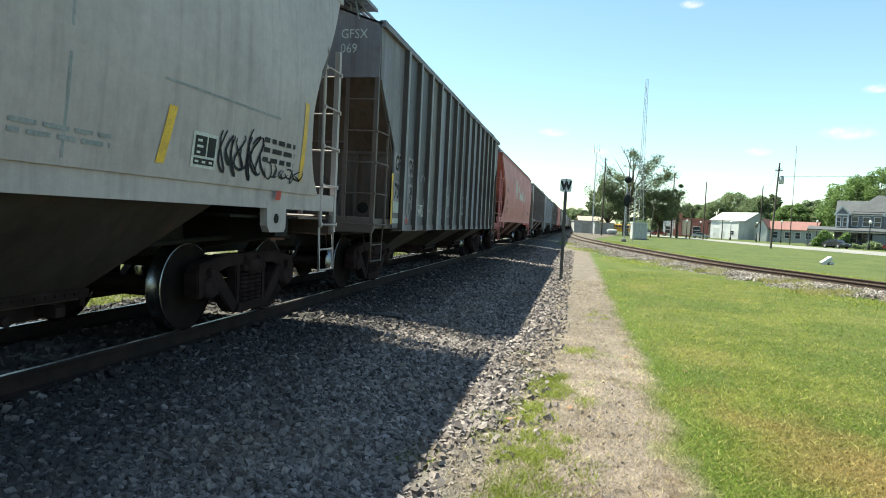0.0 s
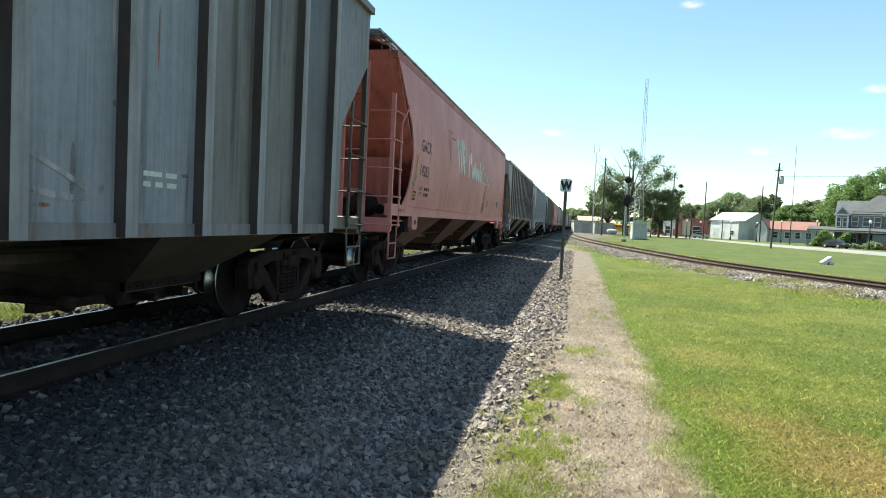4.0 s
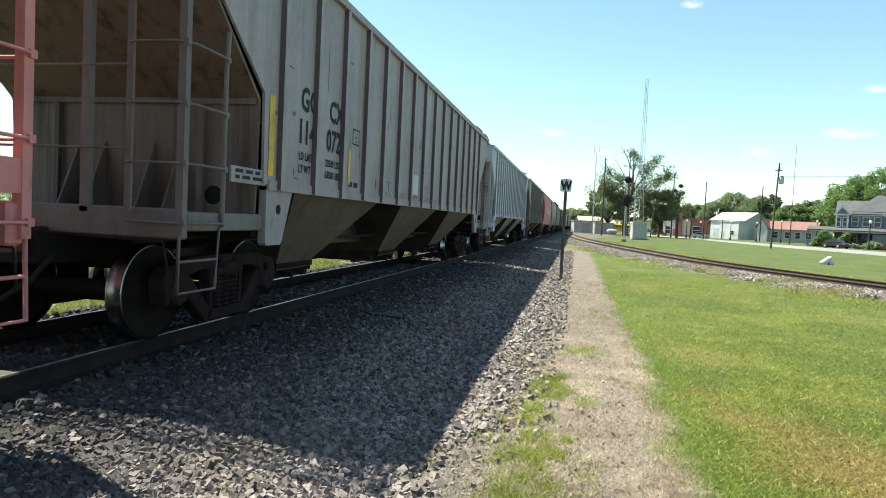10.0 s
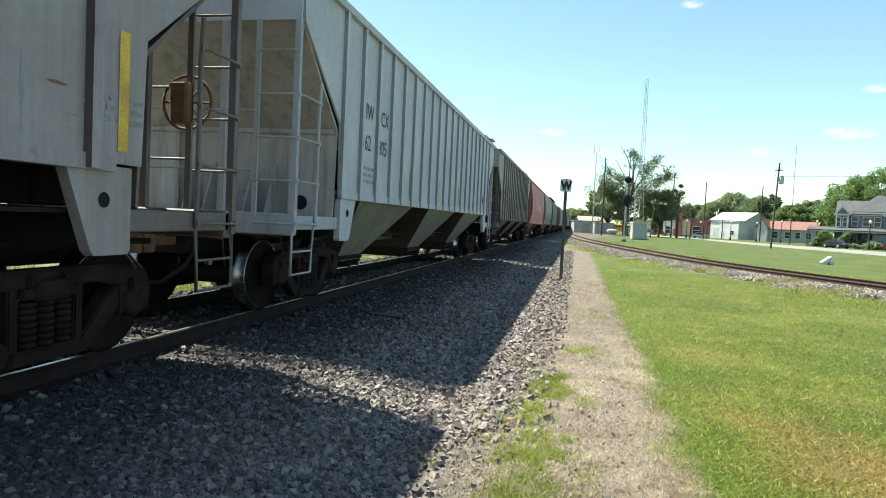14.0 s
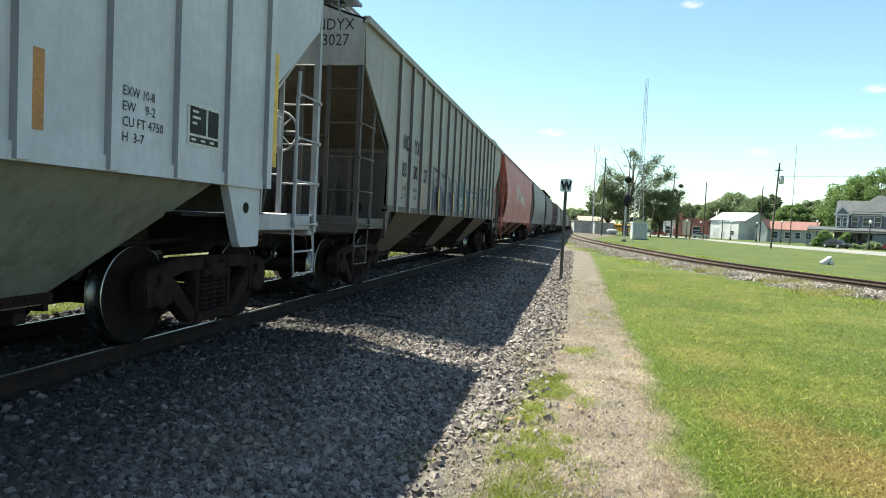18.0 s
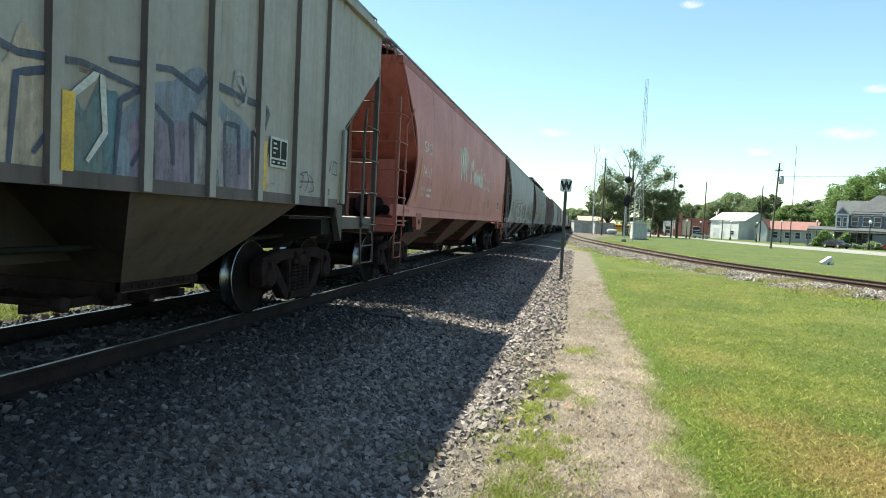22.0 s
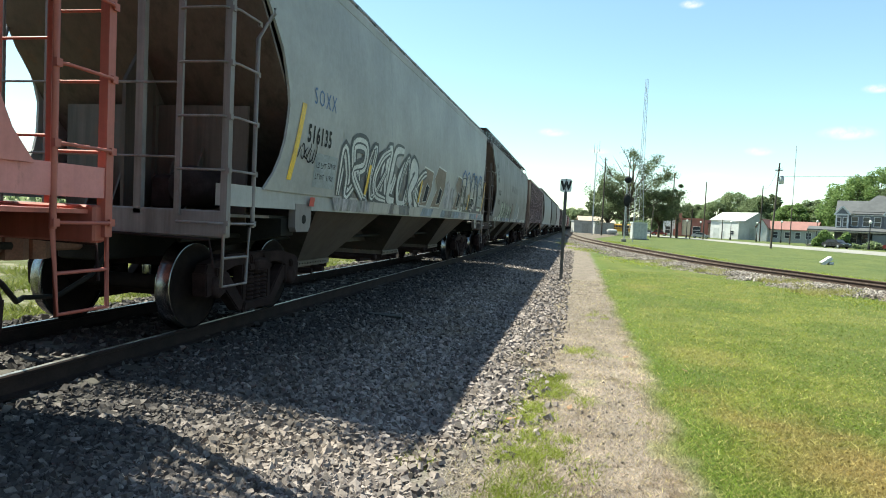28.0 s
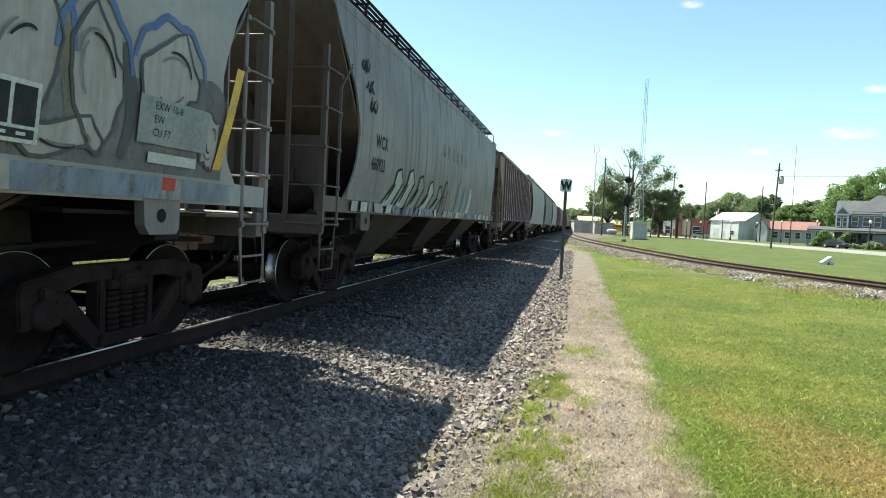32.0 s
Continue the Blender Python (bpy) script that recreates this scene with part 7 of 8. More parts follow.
def window(parent, x, z, w, h, y, mat=glass_dark, trim=white_wall):
    fr = part("window", Geo().box(x - w / 2 - 0.1, x + w / 2 + 0.1, y - 0.06, y + 0.05, z - 0.1, z).box(x - w / 2 - 0.1, x + w / 2 + 0.1, y - 0.05, y + 0.05, z + h, z + h + 0.12)
              .box(x - w / 2 - 0.1, x - w / 2, y - 0.05, y + 0.05, z, z + h).box(x + w / 2, x + w / 2 + 0.1, y - 0.05, y + 0.05, z, z + h).box(x - w / 2, x + w / 2, y - 0.03, y + 0.03, z + h * 0.48, z + h * 0.53), trim, parent)
    part("pane", Geo().box(x - w / 2, x + w / 2, y - 0.01, y + 0.02, z, z + h), mat, fr)
    return fr


def shell(parent, w, d, h, mat, doors=()):
    """Four walls of a building, front at -d/2."""
    part("wall", Geo().box(-w / 2, w / 2, -d / 2, -d / 2 + 0.2, 0, h), mat, parent)
    part("wall", Geo().box(-w / 2, w / 2, d / 2 - 0.2, d / 2, 0, h), mat, parent)
    for s in (-1, 1):
        part("wall", Geo().box(s * w / 2 - (0.2 if s > 0 else 0), s * w / 2 + (0 if s > 0 else 0.2), -d / 2 + 0.2, d / 2 - 0.2, 0, h), mat, parent)


def gable(parent, w, d, h, rise, mat, wall, along="x", over=0.35):
    """A pitched roof with its ridge along an axis, and the two gable walls."""
    if along == "x":
        for s in (-1, 1):
            g = Geo().sheet([[(-w / 2 - over, s * (d / 2 + over), h - over * rise / (d / 2)), (w / 2 + over, s * (d / 2 + over), h - over * rise / (d / 2))], [(-w / 2 - over, 0, h + rise), (w / 2 + over, 0, h + rise)]], (0, 0, 0.14), False)
            part("roof", g, mat, parent)
            part("gable_wall", Geo().prism([(-d / 2, h), (d / 2, h), (0, h + rise)], s * (w / 2 - 0.1) - 0.1, s * (w / 2 - 0.1) + 0.1, "x"), wall, parent)
    else:
        for s in (-1, 1):
            g = Geo().sheet([[(s * (w / 2 + over), -d / 2 - over, h - over * rise / (w / 2)), (s * (w / 2 + over), d / 2 + over, h - over * rise / (w / 2))], [(0, -d / 2 - over, h + rise), (0, d / 2 + over, h + rise)]], (0, 0, 0.14), False)
            part("roof", g, mat, parent)
            part("gable_wall", Geo().prism([(-w / 2, h), (w / 2, h), (0, h + rise)], s * (d / 2 - 0.1) - 0.1, s * (d / 2 - 0.1) + 0.1, "y"), wall, parent)


def building(name, label, at, rz, category="building"):
    return empty(name, label, category, (*at, GROUND), rz)


b = building("two_storey_house", "two-storey blue-grey clapboard house with white trim", (56.0, 135.0), -22, "house")
shell(b, 15, 9, 6.4, house_grey)
gable(b, 15, 9, 6.4, 2.4, shingle_mat, house_grey)
hip = [(-5.2, -4.3, 6.75), (4.0, -4.3, 6.75), (4.0, 4.3, 6.75), (-5.2, 4.3, 6.75), (-1.5, 0, 10.0), (-0.5, 0, 10.0)]
part("hip_roof", Geo().add(hip, [(0, 1, 5, 4), (1, 2, 5), (2, 3, 4, 5), (3, 0, 4), (3, 2, 1, 0)]), shingle_mat, b)
for x in (-4.7, -2.9, -1.2, 5.4):
    window(b, x, 4.1, 0.95, 1.6, -4.52)
    window(b, x, 1.0, 0.95, 1.7, -4.52)
for gx in (-6.7, 2.0):
    w2 = 1.0 if gx < 0 else 2.2
    part("front_gable", Geo().box(gx - w2, gx + w2, -5.4, -4.5, 0, 6.3).prism([(gx - w2, 6.3), (gx + w2, 6.3), (gx, 6.3 + w2 * 1.15)], -5.4, -1.0, "y"), house_grey, b)
    part("gable_trim", Geo().beam((gx - w2 - 0.3, -5.5, 6.05), (gx, -5.5, 6.45 + w2 * 1.15), 0.14, 0.26).beam((gx + w2 + 0.3, -5.5, 6.05), (gx, -5.5, 6.45 + w2 * 1.15), 0.14, 0.26).box(gx - w2 - 0.1, gx + w2 + 0.1, -5.5, -5.4, 5.95, 6.25), white_wall, b)
    part("gable_roof", Geo().beam((gx - w2 - 0.3, -3.2, 6.15), (gx, -3.2, 6.55 + w2 * 1.15), 4.6, 0.1).beam((gx + w2 + 0.3, -3.2, 6.15), (gx, -3.2, 6.55 + w2 * 1.15), 4.6, 0.1), shingle_mat, b)
    for dx in (-0.62, 0.62):
        window(b, gx + dx * (0.8 if gx < 0 else 1.6), 3.9, 0.55 if gx < 0 else 0.9, 1.65, -5.42)
part("frieze_board", Geo().box(-5.6, -0.4, -4.62, -4.52, 6.0, 6.36), white_wall, b)
for x in (-7.6, -5.75, 4.15):
    part("corner_board", Geo().box(x - 0.12, x + 0.12, -5.46 if x < 0 else -4.56, -5.4 if x < 0 else -4.4, 3.4, 6.0), white_wall, b)
part("porch_roof", Geo().sheet([[(-12, -8.6, 3.0), (9, -8.6, 3.0)], [(-12, -4.5, 3.6), (9, -4.5, 3.6)]], (0, 0, 0.2), False), shingle_mat, b)
part("porch_fascia", Geo().box(-12, 9, -8.66, -8.5, 2.8, 3.02), tan_wall, b)
for x in (-11.7, -8.8, -5.5, -2.4, 0.8, 4.0, 7.2):
    part("porch_post", Geo().box(x - 0.1, x + 0.1, -8.5, -8.3, 0, 2.9), house_grey, b)
part("porch_floor", Geo().box(-12, 9, -8.5, -4.6, 0, 0.4), tan_wall, b)
part("lattice_screen", Geo().box(-1.8, 8.6, -8.42, -8.36, 0.3, 2.6), house_grey, b)
part("chimney", Geo().box(3.0, 3.8, 0.4, 1.2, 7.5, 10.2, c=0.04), brick_mat, b)

b = building("white_warehouse", "white metal warehouse with a pitched pale roof", (48.2, 212.0), -50, "warehouse")
shell(b, 12, 10.8, 5.6, white_wall)
gable(b, 12, 10.8, 5.6, 2.4, tin_roof, white_wall)
part("door", Geo().box(-4.8, -2.6, -5.46, -5.36, 0, 3.0), shed_grey, b)
part("door", Geo().box(5.96, 6.06, -3.2, -1.2, 0, 3.4), shed_grey, b)
window(b, 3.4, 1.4, 1.0, 1.2, -5.42)
b = building("white_annex", "low white flat-roofed annex of the warehouse", (44.6, 203.5), -50, "warehouse")
shell(b, 6.5, 3.6, 5.0, white_wall)
part("roof", Geo().box(-3.4, 3.4, -1.95, 1.95, 5.0, 5.16), tin_roof, b)
part("door", Geo().box(-2.6, -1.5, -1.86, -1.76, 0, 2.2), shed_grey, b)
window(b, 1.2, 1.3, 1.1, 1.1, -1.82)
b = building("brick_building", "red brick shop building with a stepped front", (37.6, 225), -28, "shop")
shell(b, 8.4, 12, 5.6, brick_mat)
part("roof", Geo().box(-4.0, 4.0, -5.7, 5.7, 5.3, 5.5), shingle_mat, b)
part("parapet", Geo().box(-4.3, -2.2, -6.15, -5.85, 0, 7.4, c=0.03).box(-4.4, 4.4, -6.12, -5.9, 5.4, 5.9), brick_mat, b)
part("panel", Geo().box(-2.0, 0.8, -6.07, -5.98, 0.4, 5.2), tan_wall, b)
window(b, 2.6, 1.0, 2.2, 2.2, -6.03)
b = building("white_shop", "low white stucco shop front", (32.7, 229.5), -28, "shop")
shell(b, 5.6, 10, 5.6, white_wall)
part("roof", Geo().box(-2.7, 2.7, -4.7, 4.7, 5.2, 5.4), shingle_mat, b)
window(b, -1.2, 0.8, 1.6, 2.2, -5.02)
part("door", Geo().box(0.6, 1.7, -5.05, -4.95, 0, 2.3), brick_mat, b)
b = building("tan_shop", "low tan brick shop with an arched porch", (43.2, 228), -30, "shop")
shell(b, 6.5, 10, 4.6, tan_wall)
part("roof", Geo().sheet([[(-3.5, -5.6, 4.5), (3.5, -5.6, 4.5)], [(-3.5, 5.2, 5.4), (3.5, 5.2, 5.4)]], (0, 0, 0.15), False), shingle_mat, b)
for x in (-2.0, 0.2, 2.2):
    window(b, x, 0.6, 1.3, 2.4, -5.02)
b = building("red_roofed_house", "small pale house under a faded red metal roof", (54.4, 181), -30, "house")
shell(b, 11, 8, 3.3, teal_wall)
gable(b, 11, 8, 3.3, 2.0, red_roof, teal_wall)
for x in (-3.4, -0.6, 1.8, 4.2):
    window(b, x, 1.1, 1.1, 1.5, -4.02)
part("white_wing", Geo().box(-7.6, -5.0, -5.5, 1.5, 0, 3.6).prism([(-7.6, 3.6), (-5.0, 3.6), (-6.3, 5.6)], -5.5, 1.5, "y"), white_wall, b)
part("wing_roof", Geo().beam((-7.9, -2, 3.5), (-6.3, -2, 5.75), 7.4, 0.12).beam((-4.7, -2, 3.5), (-6.3, -2, 5.75), 7.4, 0.12), red_roof, b)
b = building("grey_shed", "grey metal storage shed beside the track", (1.8, 169), 8, "shed")
shell(b, 6.2, 6, 3.0, shed_grey)
part("roof", Geo().box(-3.3, 3.3, -3.2, 3.2, 3.0, 3.15), shed_grey, b)
part("door", Geo().box(-1.2, 0.4, -3.05, -2.96, 0, 2.4), silver_paint, b)
b = building("grey_container", "grey steel storage container", (6.1, 163.5), 8, "shed")
shell(b, 4.6, 3, 2.7, shed_grey)
part("roof", Geo().box(-2.35, 2.35, -1.55, 1.55, 2.7, 2.82), shed_grey, b)
part("door", Geo().box(-2.0, 0.0, -1.56, -1.48, 0.1, 2.5), silver_paint, b)
b = building("brown_roofed_shed", "low shed with a tan hipped roof", (4.5, 178), 8, "shed")
shell(b, 9, 6, 2.8, tan_wall)
gable(b, 9, 6, 2.8, 1.5, tan_wall, tan_wall)

bus = empty("school_bus", "yellow school bus parked behind the trees", "bus", (13.0, 214, GROUND), 84)
part("body", Geo().box(-1.2, 1.2, -4.6, 3.2, 0.6, 3.0, c=0.2).box(-1.05, 1.05, -6.0, -4.5, 0.6, 1.7, c=0.15), bus_yellow, bus)
for s in (-1, 1):
    for k in range(8):
        part("window", Geo().box(s * 1.21 - 0.02, s * 1.21 + 0.02, -4.0 + 0.88 * k, -3.25 + 0.88 * k, 1.85, 2.5), glass_dark, bus)
    part("stripe", Geo().box(s * 1.21 - 0.015, s * 1.21 + 0.015, -4.4, 3.0, 1.35, 1.5), black_metal, bus)
    for y in (-4.9, 1.2):
        part("wheel", Geo().lathe([(0.2, -0.15), (0.48, -0.13), (0.48, 0.13), (0.2, 0.15)], 16, "x", (s * 1.0, y, 0.48)), rubber, bus)

tank = empty("propane_tank", "white domed propane tank on short legs", "tank", (7.8, 154, GROUND), 12)
part("shell", Geo().lathe([(0.05, -1.2), (0.35, -1.12), (0.55, -0.9), (0.58, 0), (0.55, 0.9), (0.35, 1.12), (0.05, 1.2)], 18, "x", (0, 0, 0.78)), white_wall, tank)
for x in (-0.7, 0.7):
    part("leg", Geo().box(x - 0.08, x + 0.08, -0.35, 0.35, 0, 0.35), shed_grey, tank)


def motor_car(label, at, rz, mat, high=1.45):
    c = empty("parked_car", label, "car", (*at, GROUND + 0.02), rz, group="parked cars")
    low = [(-2.2, 0.35), (-2.2, 0.75), (-1.5, 0.92), (2.05, 0.95), (2.2, 0.7), (2.2, 0.35)]
    part("body", Geo().prism(low, -0.88, 0.88, "x"), mat, c)
    part("cabin", Geo().prism([(-1.2, 0.92), (-0.5, high), (1.1, high), (1.75, 0.94)], -0.74, 0.74, "x"), mat, c)
    for s in (-1, 1):
        part("side_glass", Geo().prism([(-0.95, 0.97), (-0.42, high - 0.08), (1.0, high - 0.08), (1.5, 0.97)], s * 0.745 - 0.01, s * 0.745 + 0.01, "x"), glass_dark, c)
        for y in (-1.4, 1.4):
            w = part("wheel", Geo().lathe([(0.12, -0.1), (0.33, -0.1), (0.33, 0.1), (0.12, 0.1)], 16, "x", (s * 0.8, y, 0.33)), rubber, c)
            part("hubcap", Geo().lathe([(0.18, -0.015), (0.16, 0.015)], 12, "x", (s * 0.905, y, 0.33)), car_silver, w)
        part("headlight", Geo().box(s * 0.6 - 0.18, s * 0.6 + 0.18, -2.23, -2.18, 0.6, 0.75), globe_mat, c)
    part("windscreen", Geo().sheet([[(-0.68, -1.2, 0.97), (0.68, -1.2, 0.97)], [(-0.66, -0.56, high - 0.05), (0.66, -0.56, high - 0.05)]], (0, -0.02, 0.02), False), glass_dark, c)
    return c


motor_car("black car parked before the house", (42.3, 119.0), 22, car_black)
motor_car("red car parked by the house", (50.6, 116.3), 60, car_red)
motor_car("silver car parked by the brick shop", (31.0, 176), 75, car_silver)
motor_car("red pickup parked down the street", (23.5, 198), 75, car_red, 1.7)
motor_car("white car parked down the street", (21.0, 203), 75, white_wall)


def lamp_post(at, h):
    lp = empty("street_lamp", "black street lamp with a white globe", "street lamp", (*at, GROUND), group="globe street lamps")
    part("pole", Geo().lathe([(0.2, 0), (0.2, 0.5), (0.09, 0.7), (0.06, h - 0.5), (0.11, h - 0.42)], 10, "z"), black_metal, lp)
    part("globe", Geo().lathe([(0.1, h - 0.42), (0.24, h - 0.25), (0.26, h - 0.08), (0.17, h + 0.1), (0.03, h + 0.16)], 14, "z"), globe_mat, lp)


for at, h in (((37.3, 172.4), 4.6), ((40.8, 162.3), 4.4), ((46.5, 164.0), 5.0), ((50.5, 153.2), 5.2), ((47.2, 119.0), 4.7), ((25.6, 164), 4.3), ((30.8, 176), 4.3)):
    lamp_post(at, h)


def bush(label, at, w, d, h, seed, mat, n=1600):
    rng = np.random.default_rng(seed)
    th = empty("hedge", label, "hedge", (*at, GROUND), -22)
    p = rng.uniform(-1, 1, (n, 3))
    p = p[(np.abs(p) ** 3).sum(1) < 1.25] * [[w / 2, d / 2, h / 2]] + [[0, 0, h / 2]]
    p[:, 2] *= 0.8 + 0.3 * np.sin(p[:, 0] * 1.7 + seed)
    v, f = cards(p, 0.25, rng)
    big_mesh("foliage", v, f, mat, th)
    st = Geo()
    for k in range(5):
        x = -w / 2 + w * (k + 0.5) / 5
        st.tube([(x, 0, 0), (x + 0.1, 0.1, h * 0.7)], 0.05, 5, 0.02)
    part("stems", st, bark, th)


bush("vine-grown porch screen of bright leaves", (45.0, 129.4), 6.0, 1.2, 2.9, 41, leaf_light, 2400)
bush("clipped dark shrubs before the porch", (50.5, 121.5), 9, 1.4, 1.4, 42, leaf_mid)
bush("shrubs beside the red-roofed house", (60.5, 183), 5, 2, 3.0, 43, leaf_light)
bush("low hedge along the street", (55, 181), 12, 1.5, 1.2, 44, leaf_mid)
bush("shrub before the white shed", (56.5, 203), 3, 2, 2.0, 45, leaf_mid)
# woods closing the distance
rng = np.random.default_rng(77)
ang = np.concatenate([rng.uniform(radians(-120), radians(-3), 7000), rng.uniform(radians(2), radians(170), 9000)])
rad = rng.uniform(520, 640, len(ang))
hh = 7 + 4 * np.sin(ang * 9) + 3 * np.sin(ang * 23 + 1)
pz = rng.uniform(0, 1, len(ang)) ** 0.8 * hh + GROUND
v, f = cards(np.stack([np.sin(ang) * rad, np.cos(ang) * rad, pz], 1), 3.2, rng)
tagged(big_mesh("far_woods", v, f, leaf_mid), "low line of distant woods", "trees", kind="stuff")


def cloud_material():
    """Thin fair-weather cloud, fading out to its edges."""
    m, t, bs = graph("thin white cloud")
    tc = t.nodes.new("ShaderNodeTexCoord")
    g = node(t, "ShaderNodeTexGradient")
    g.gradient_type = "SPHERICAL"
    mp = t.nodes.new("ShaderNodeMapping")
    mp.inputs["Location"].default_value, mp.inputs["Scale"].default_value = (-1, -1, 0), (2, 2, 0)
    t.links.new(tc.outputs["Generated"], mp.inputs["Vector"])
    t.links.new(mp.outputs[0], g.inputs["Vector"])
    n = noise_at(t, tc.outputs["Object"], 0.012, 6, 0.6)
    a = maths(t, "MULTIPLY", ramp(t, g.outputs["Fac"], 0.0, 0.75), ramp(t, n, 0.32, 0.62))
    tr = t.nodes.new("ShaderNodeBsdfTransparent")
    em = node(t, "ShaderNodeEmission", Strength=0.36)
    em.inputs["Color"].default_value = (1.0, 0.98, 0.97, 1)
    sh = t.nodes.new("ShaderNodeMixShader")
    t.links.new(a, sh.inputs[0])
    t.links.new(tr.outputs[0], sh.inputs[1])
    t.links.new(em.outputs[0], sh.inputs[2])
    t.links.new(sh.outputs[0], t.nodes["Material Output"].inputs["Surface"])
    return m


cloud_mat = cloud_material()
for az, el, w, h in ((19.8, 7.9, 230, 62), (21.5, 11.0, 120, 40), (13.9, 6.6, 130, 42), (10.8, 4.6, 150, 40), (8.2, 18.0, 110, 40), (-2.5, 8.0, 160, 44), (1.5, 6.5, 110, 30)):
    a, e2 = radians(az), radians(el)
    c = Vector((math.sin(a) * math.cos(e2), math.cos(a) * math.cos(e2), math.sin(e2))) * 2800
    g = Geo()
    k = 8
    g.sheet([[((i / k - 0.5) * w, (j / k - 0.5) * h, 4 * math.sin(i) * math.cos(j)) for i in range(k + 1)] for j in range(k + 1)])
    cl = tagged(part("cloud", g, cloud_mat), "thin white fair-weather cloud", "cloud", kind="structure")
    cl.matrix_basis = look(c, EYE, 0) @ pose(0, 0, 0, 0, 180, 0)
    cl.visible_shadow = False
# ---- ties, stones and grass ----
tie_mesh = Geo().box(-1.3, 1.3, -0.115, 0.115, -0.36, -0.176, c=0.012).mesh("tie", tie_mat)
trng = random.Random(4)
for k in range(150):
    tie = part("tie", tie_mesh, None, main_track)
    tie.matrix_basis = pose(XC + trng.uniform(-0.05, 0.05), -14 + 0.53 * k, 0, 0, 0, trng.uniform(-1, 1))
far_ties = Geo()
for k in range(320):
    y = -14 + 0.53 * (150 + k)
    far_ties.box(XC - 1.3, XC + 1.3, y - 0.11, y + 0.11, -0.36, -0.176)
tagged(part("distant_ties", far_ties, tie_mat, main_track), kind="stuff")
out, tan = siding_line
run, want = 0.0, 0.0
for i in range(len(out) - 1):
    seg = (out[i + 1] - out[i]).length
    while want < run + seg:
        p = out[i].lerp(out[i + 1], (want - run) / seg)
        if -5 < p.y < 120:
            tie = part("tie", tie_mesh, None, siding)
            tie.matrix_basis = pose(p.x, p.y, SIDE_Z + 0.004, 0, 0, math.degrees(math.atan2(-tan[i].x, tan[i].y)))
        want += 0.56
    run += seg

BED_X = [XC - 2.5, XC - 1.7, XC - 1.3, XC + 1.3, XC + 2.1, XC + 3.0, XC + 3.5, 9.0]
BED_Z = [-0.36, -0.2, -0.2, -0.2, -0.21, -0.29, -0.35, -0.35]


def stones(name, xs, ys, size, rng, mat, parent, zs=None):
    """Angular broken stones lying on the bed."""
    n = len(xs)
    cube = np.array([(x, y, z) for z in (-1, 1) for x, y in ((-1, -1), (1, -1), (1, 1), (-1, 1))], float)
    v = cube[None] * rng.uniform(0.45, 1.0, (n, 8, 3))
    v *= (size[:, None, None] * rng.uniform(0.55, 1.15, (n, 1, 3)))
    q = rng.normal(size=(n, 4))
    q /= np.linalg.norm(q, axis=1, keepdims=True)
    w, x, y, z = q.T
    rot = np.stack([1 - 2 * (y * y + z * z), 2 * (x * y - z * w), 2 * (x * z + y * w), 2 * (x * y + z * w), 1 - 2 * (x * x + z * z), 2 * (y * z - x * w), 2 * (x * z - y * w), 2 * (y * z + x * w), 1 - 2 * (x * x + y * y)], -1).reshape(n, 3, 3)
    v = np.einsum("nij,nkj->nki", rot, v)
    base = np.interp(xs, BED_X, BED_Z) if zs is None else zs
    v += np.stack([xs, ys, base + size * rng.uniform(-0.3, 0.55, n)], 1)[:, None]
    fs = np.array([(0, 2, 1), (0, 3, 2), (4, 5, 6), (4, 6, 7), (0, 1, 5), (0, 5, 4), (1, 2, 6), (1, 6, 5), (2, 3, 7), (2, 7, 6), (3, 0, 4), (3, 4, 7)])
    f = (np.arange(n)[:, None, None] * 8 + fs[None]).reshape(-1, 3)
    ob = big_mesh(name, v.reshape(-1, 3), f, mat, parent)
    return tagged(ob, kind="stuff")


rng = np.random.default_rng(9)


def spread(n, x0, x1, y0, y1, power):
    u = rng.uniform(0, 1, n)
    a, b = y0 ** (1 - power), y1 ** (1 - power)
    return rng.uniform(x0, x1, n), (a + (b - a) * u) ** (1 / (1 - power))


xs, ys = spread(115000, XC + 1.05, -0.1, 1.8, 42, 1.35)
ragged = np.interp(ys, [3, 3.8, 5, 8.3, 12], [-1.15, -0.97, -0.67, -0.45, -0.33]) + 0.1 * np.sin(ys * 1.3) + 0.07 * np.sin(ys * 3.7 + 1) + np.where(rng.uniform(0, 1, len(ys)) < 0.3, np.abs(rng.normal(0, 0.28, len(ys))), rng.normal(0, 0.07, len(ys)))
ok = xs < ragged
xs, ys = xs[ok], ys[ok]
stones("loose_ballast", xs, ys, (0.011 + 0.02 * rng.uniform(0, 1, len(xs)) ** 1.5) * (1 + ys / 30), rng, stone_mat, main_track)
xs, ys = rng.uniform(XC + 1.05, -1.0, 18000), rng.uniform(-8, 2.0, 18000)
stones("rear_ballast", xs, ys, rng.uniform(0.014, 0.035, len(xs)), rng, stone_mat, main_track)
xs, ys = spread(9000, XC - 1.2, XC + 1.05, 1.5, 26, 1.2)
stones("crib_ballast", xs, ys, rng.uniform(0.022, 0.042, len(xs)) * (1 + ys / 40), rng, stone_mat, main_track)
xs, ys = spread(5000, XC - 2.6, XC - 1.2, 2.0, 34, 1.1)
stones("far_side_ballast", xs, ys, rng.uniform(0.022, 0.042, len(xs)) * (1 + ys / 40), rng, stone_mat, main_track)
xs, ys = spread(2600, -1.1, 0.5, 2.6, 24, 1.4)
stones("scattered_stones", xs, ys, rng.uniform(0.004, 0.014, len(xs)), rng, stone_mat, main_track, np.full(len(xs), GROUND))
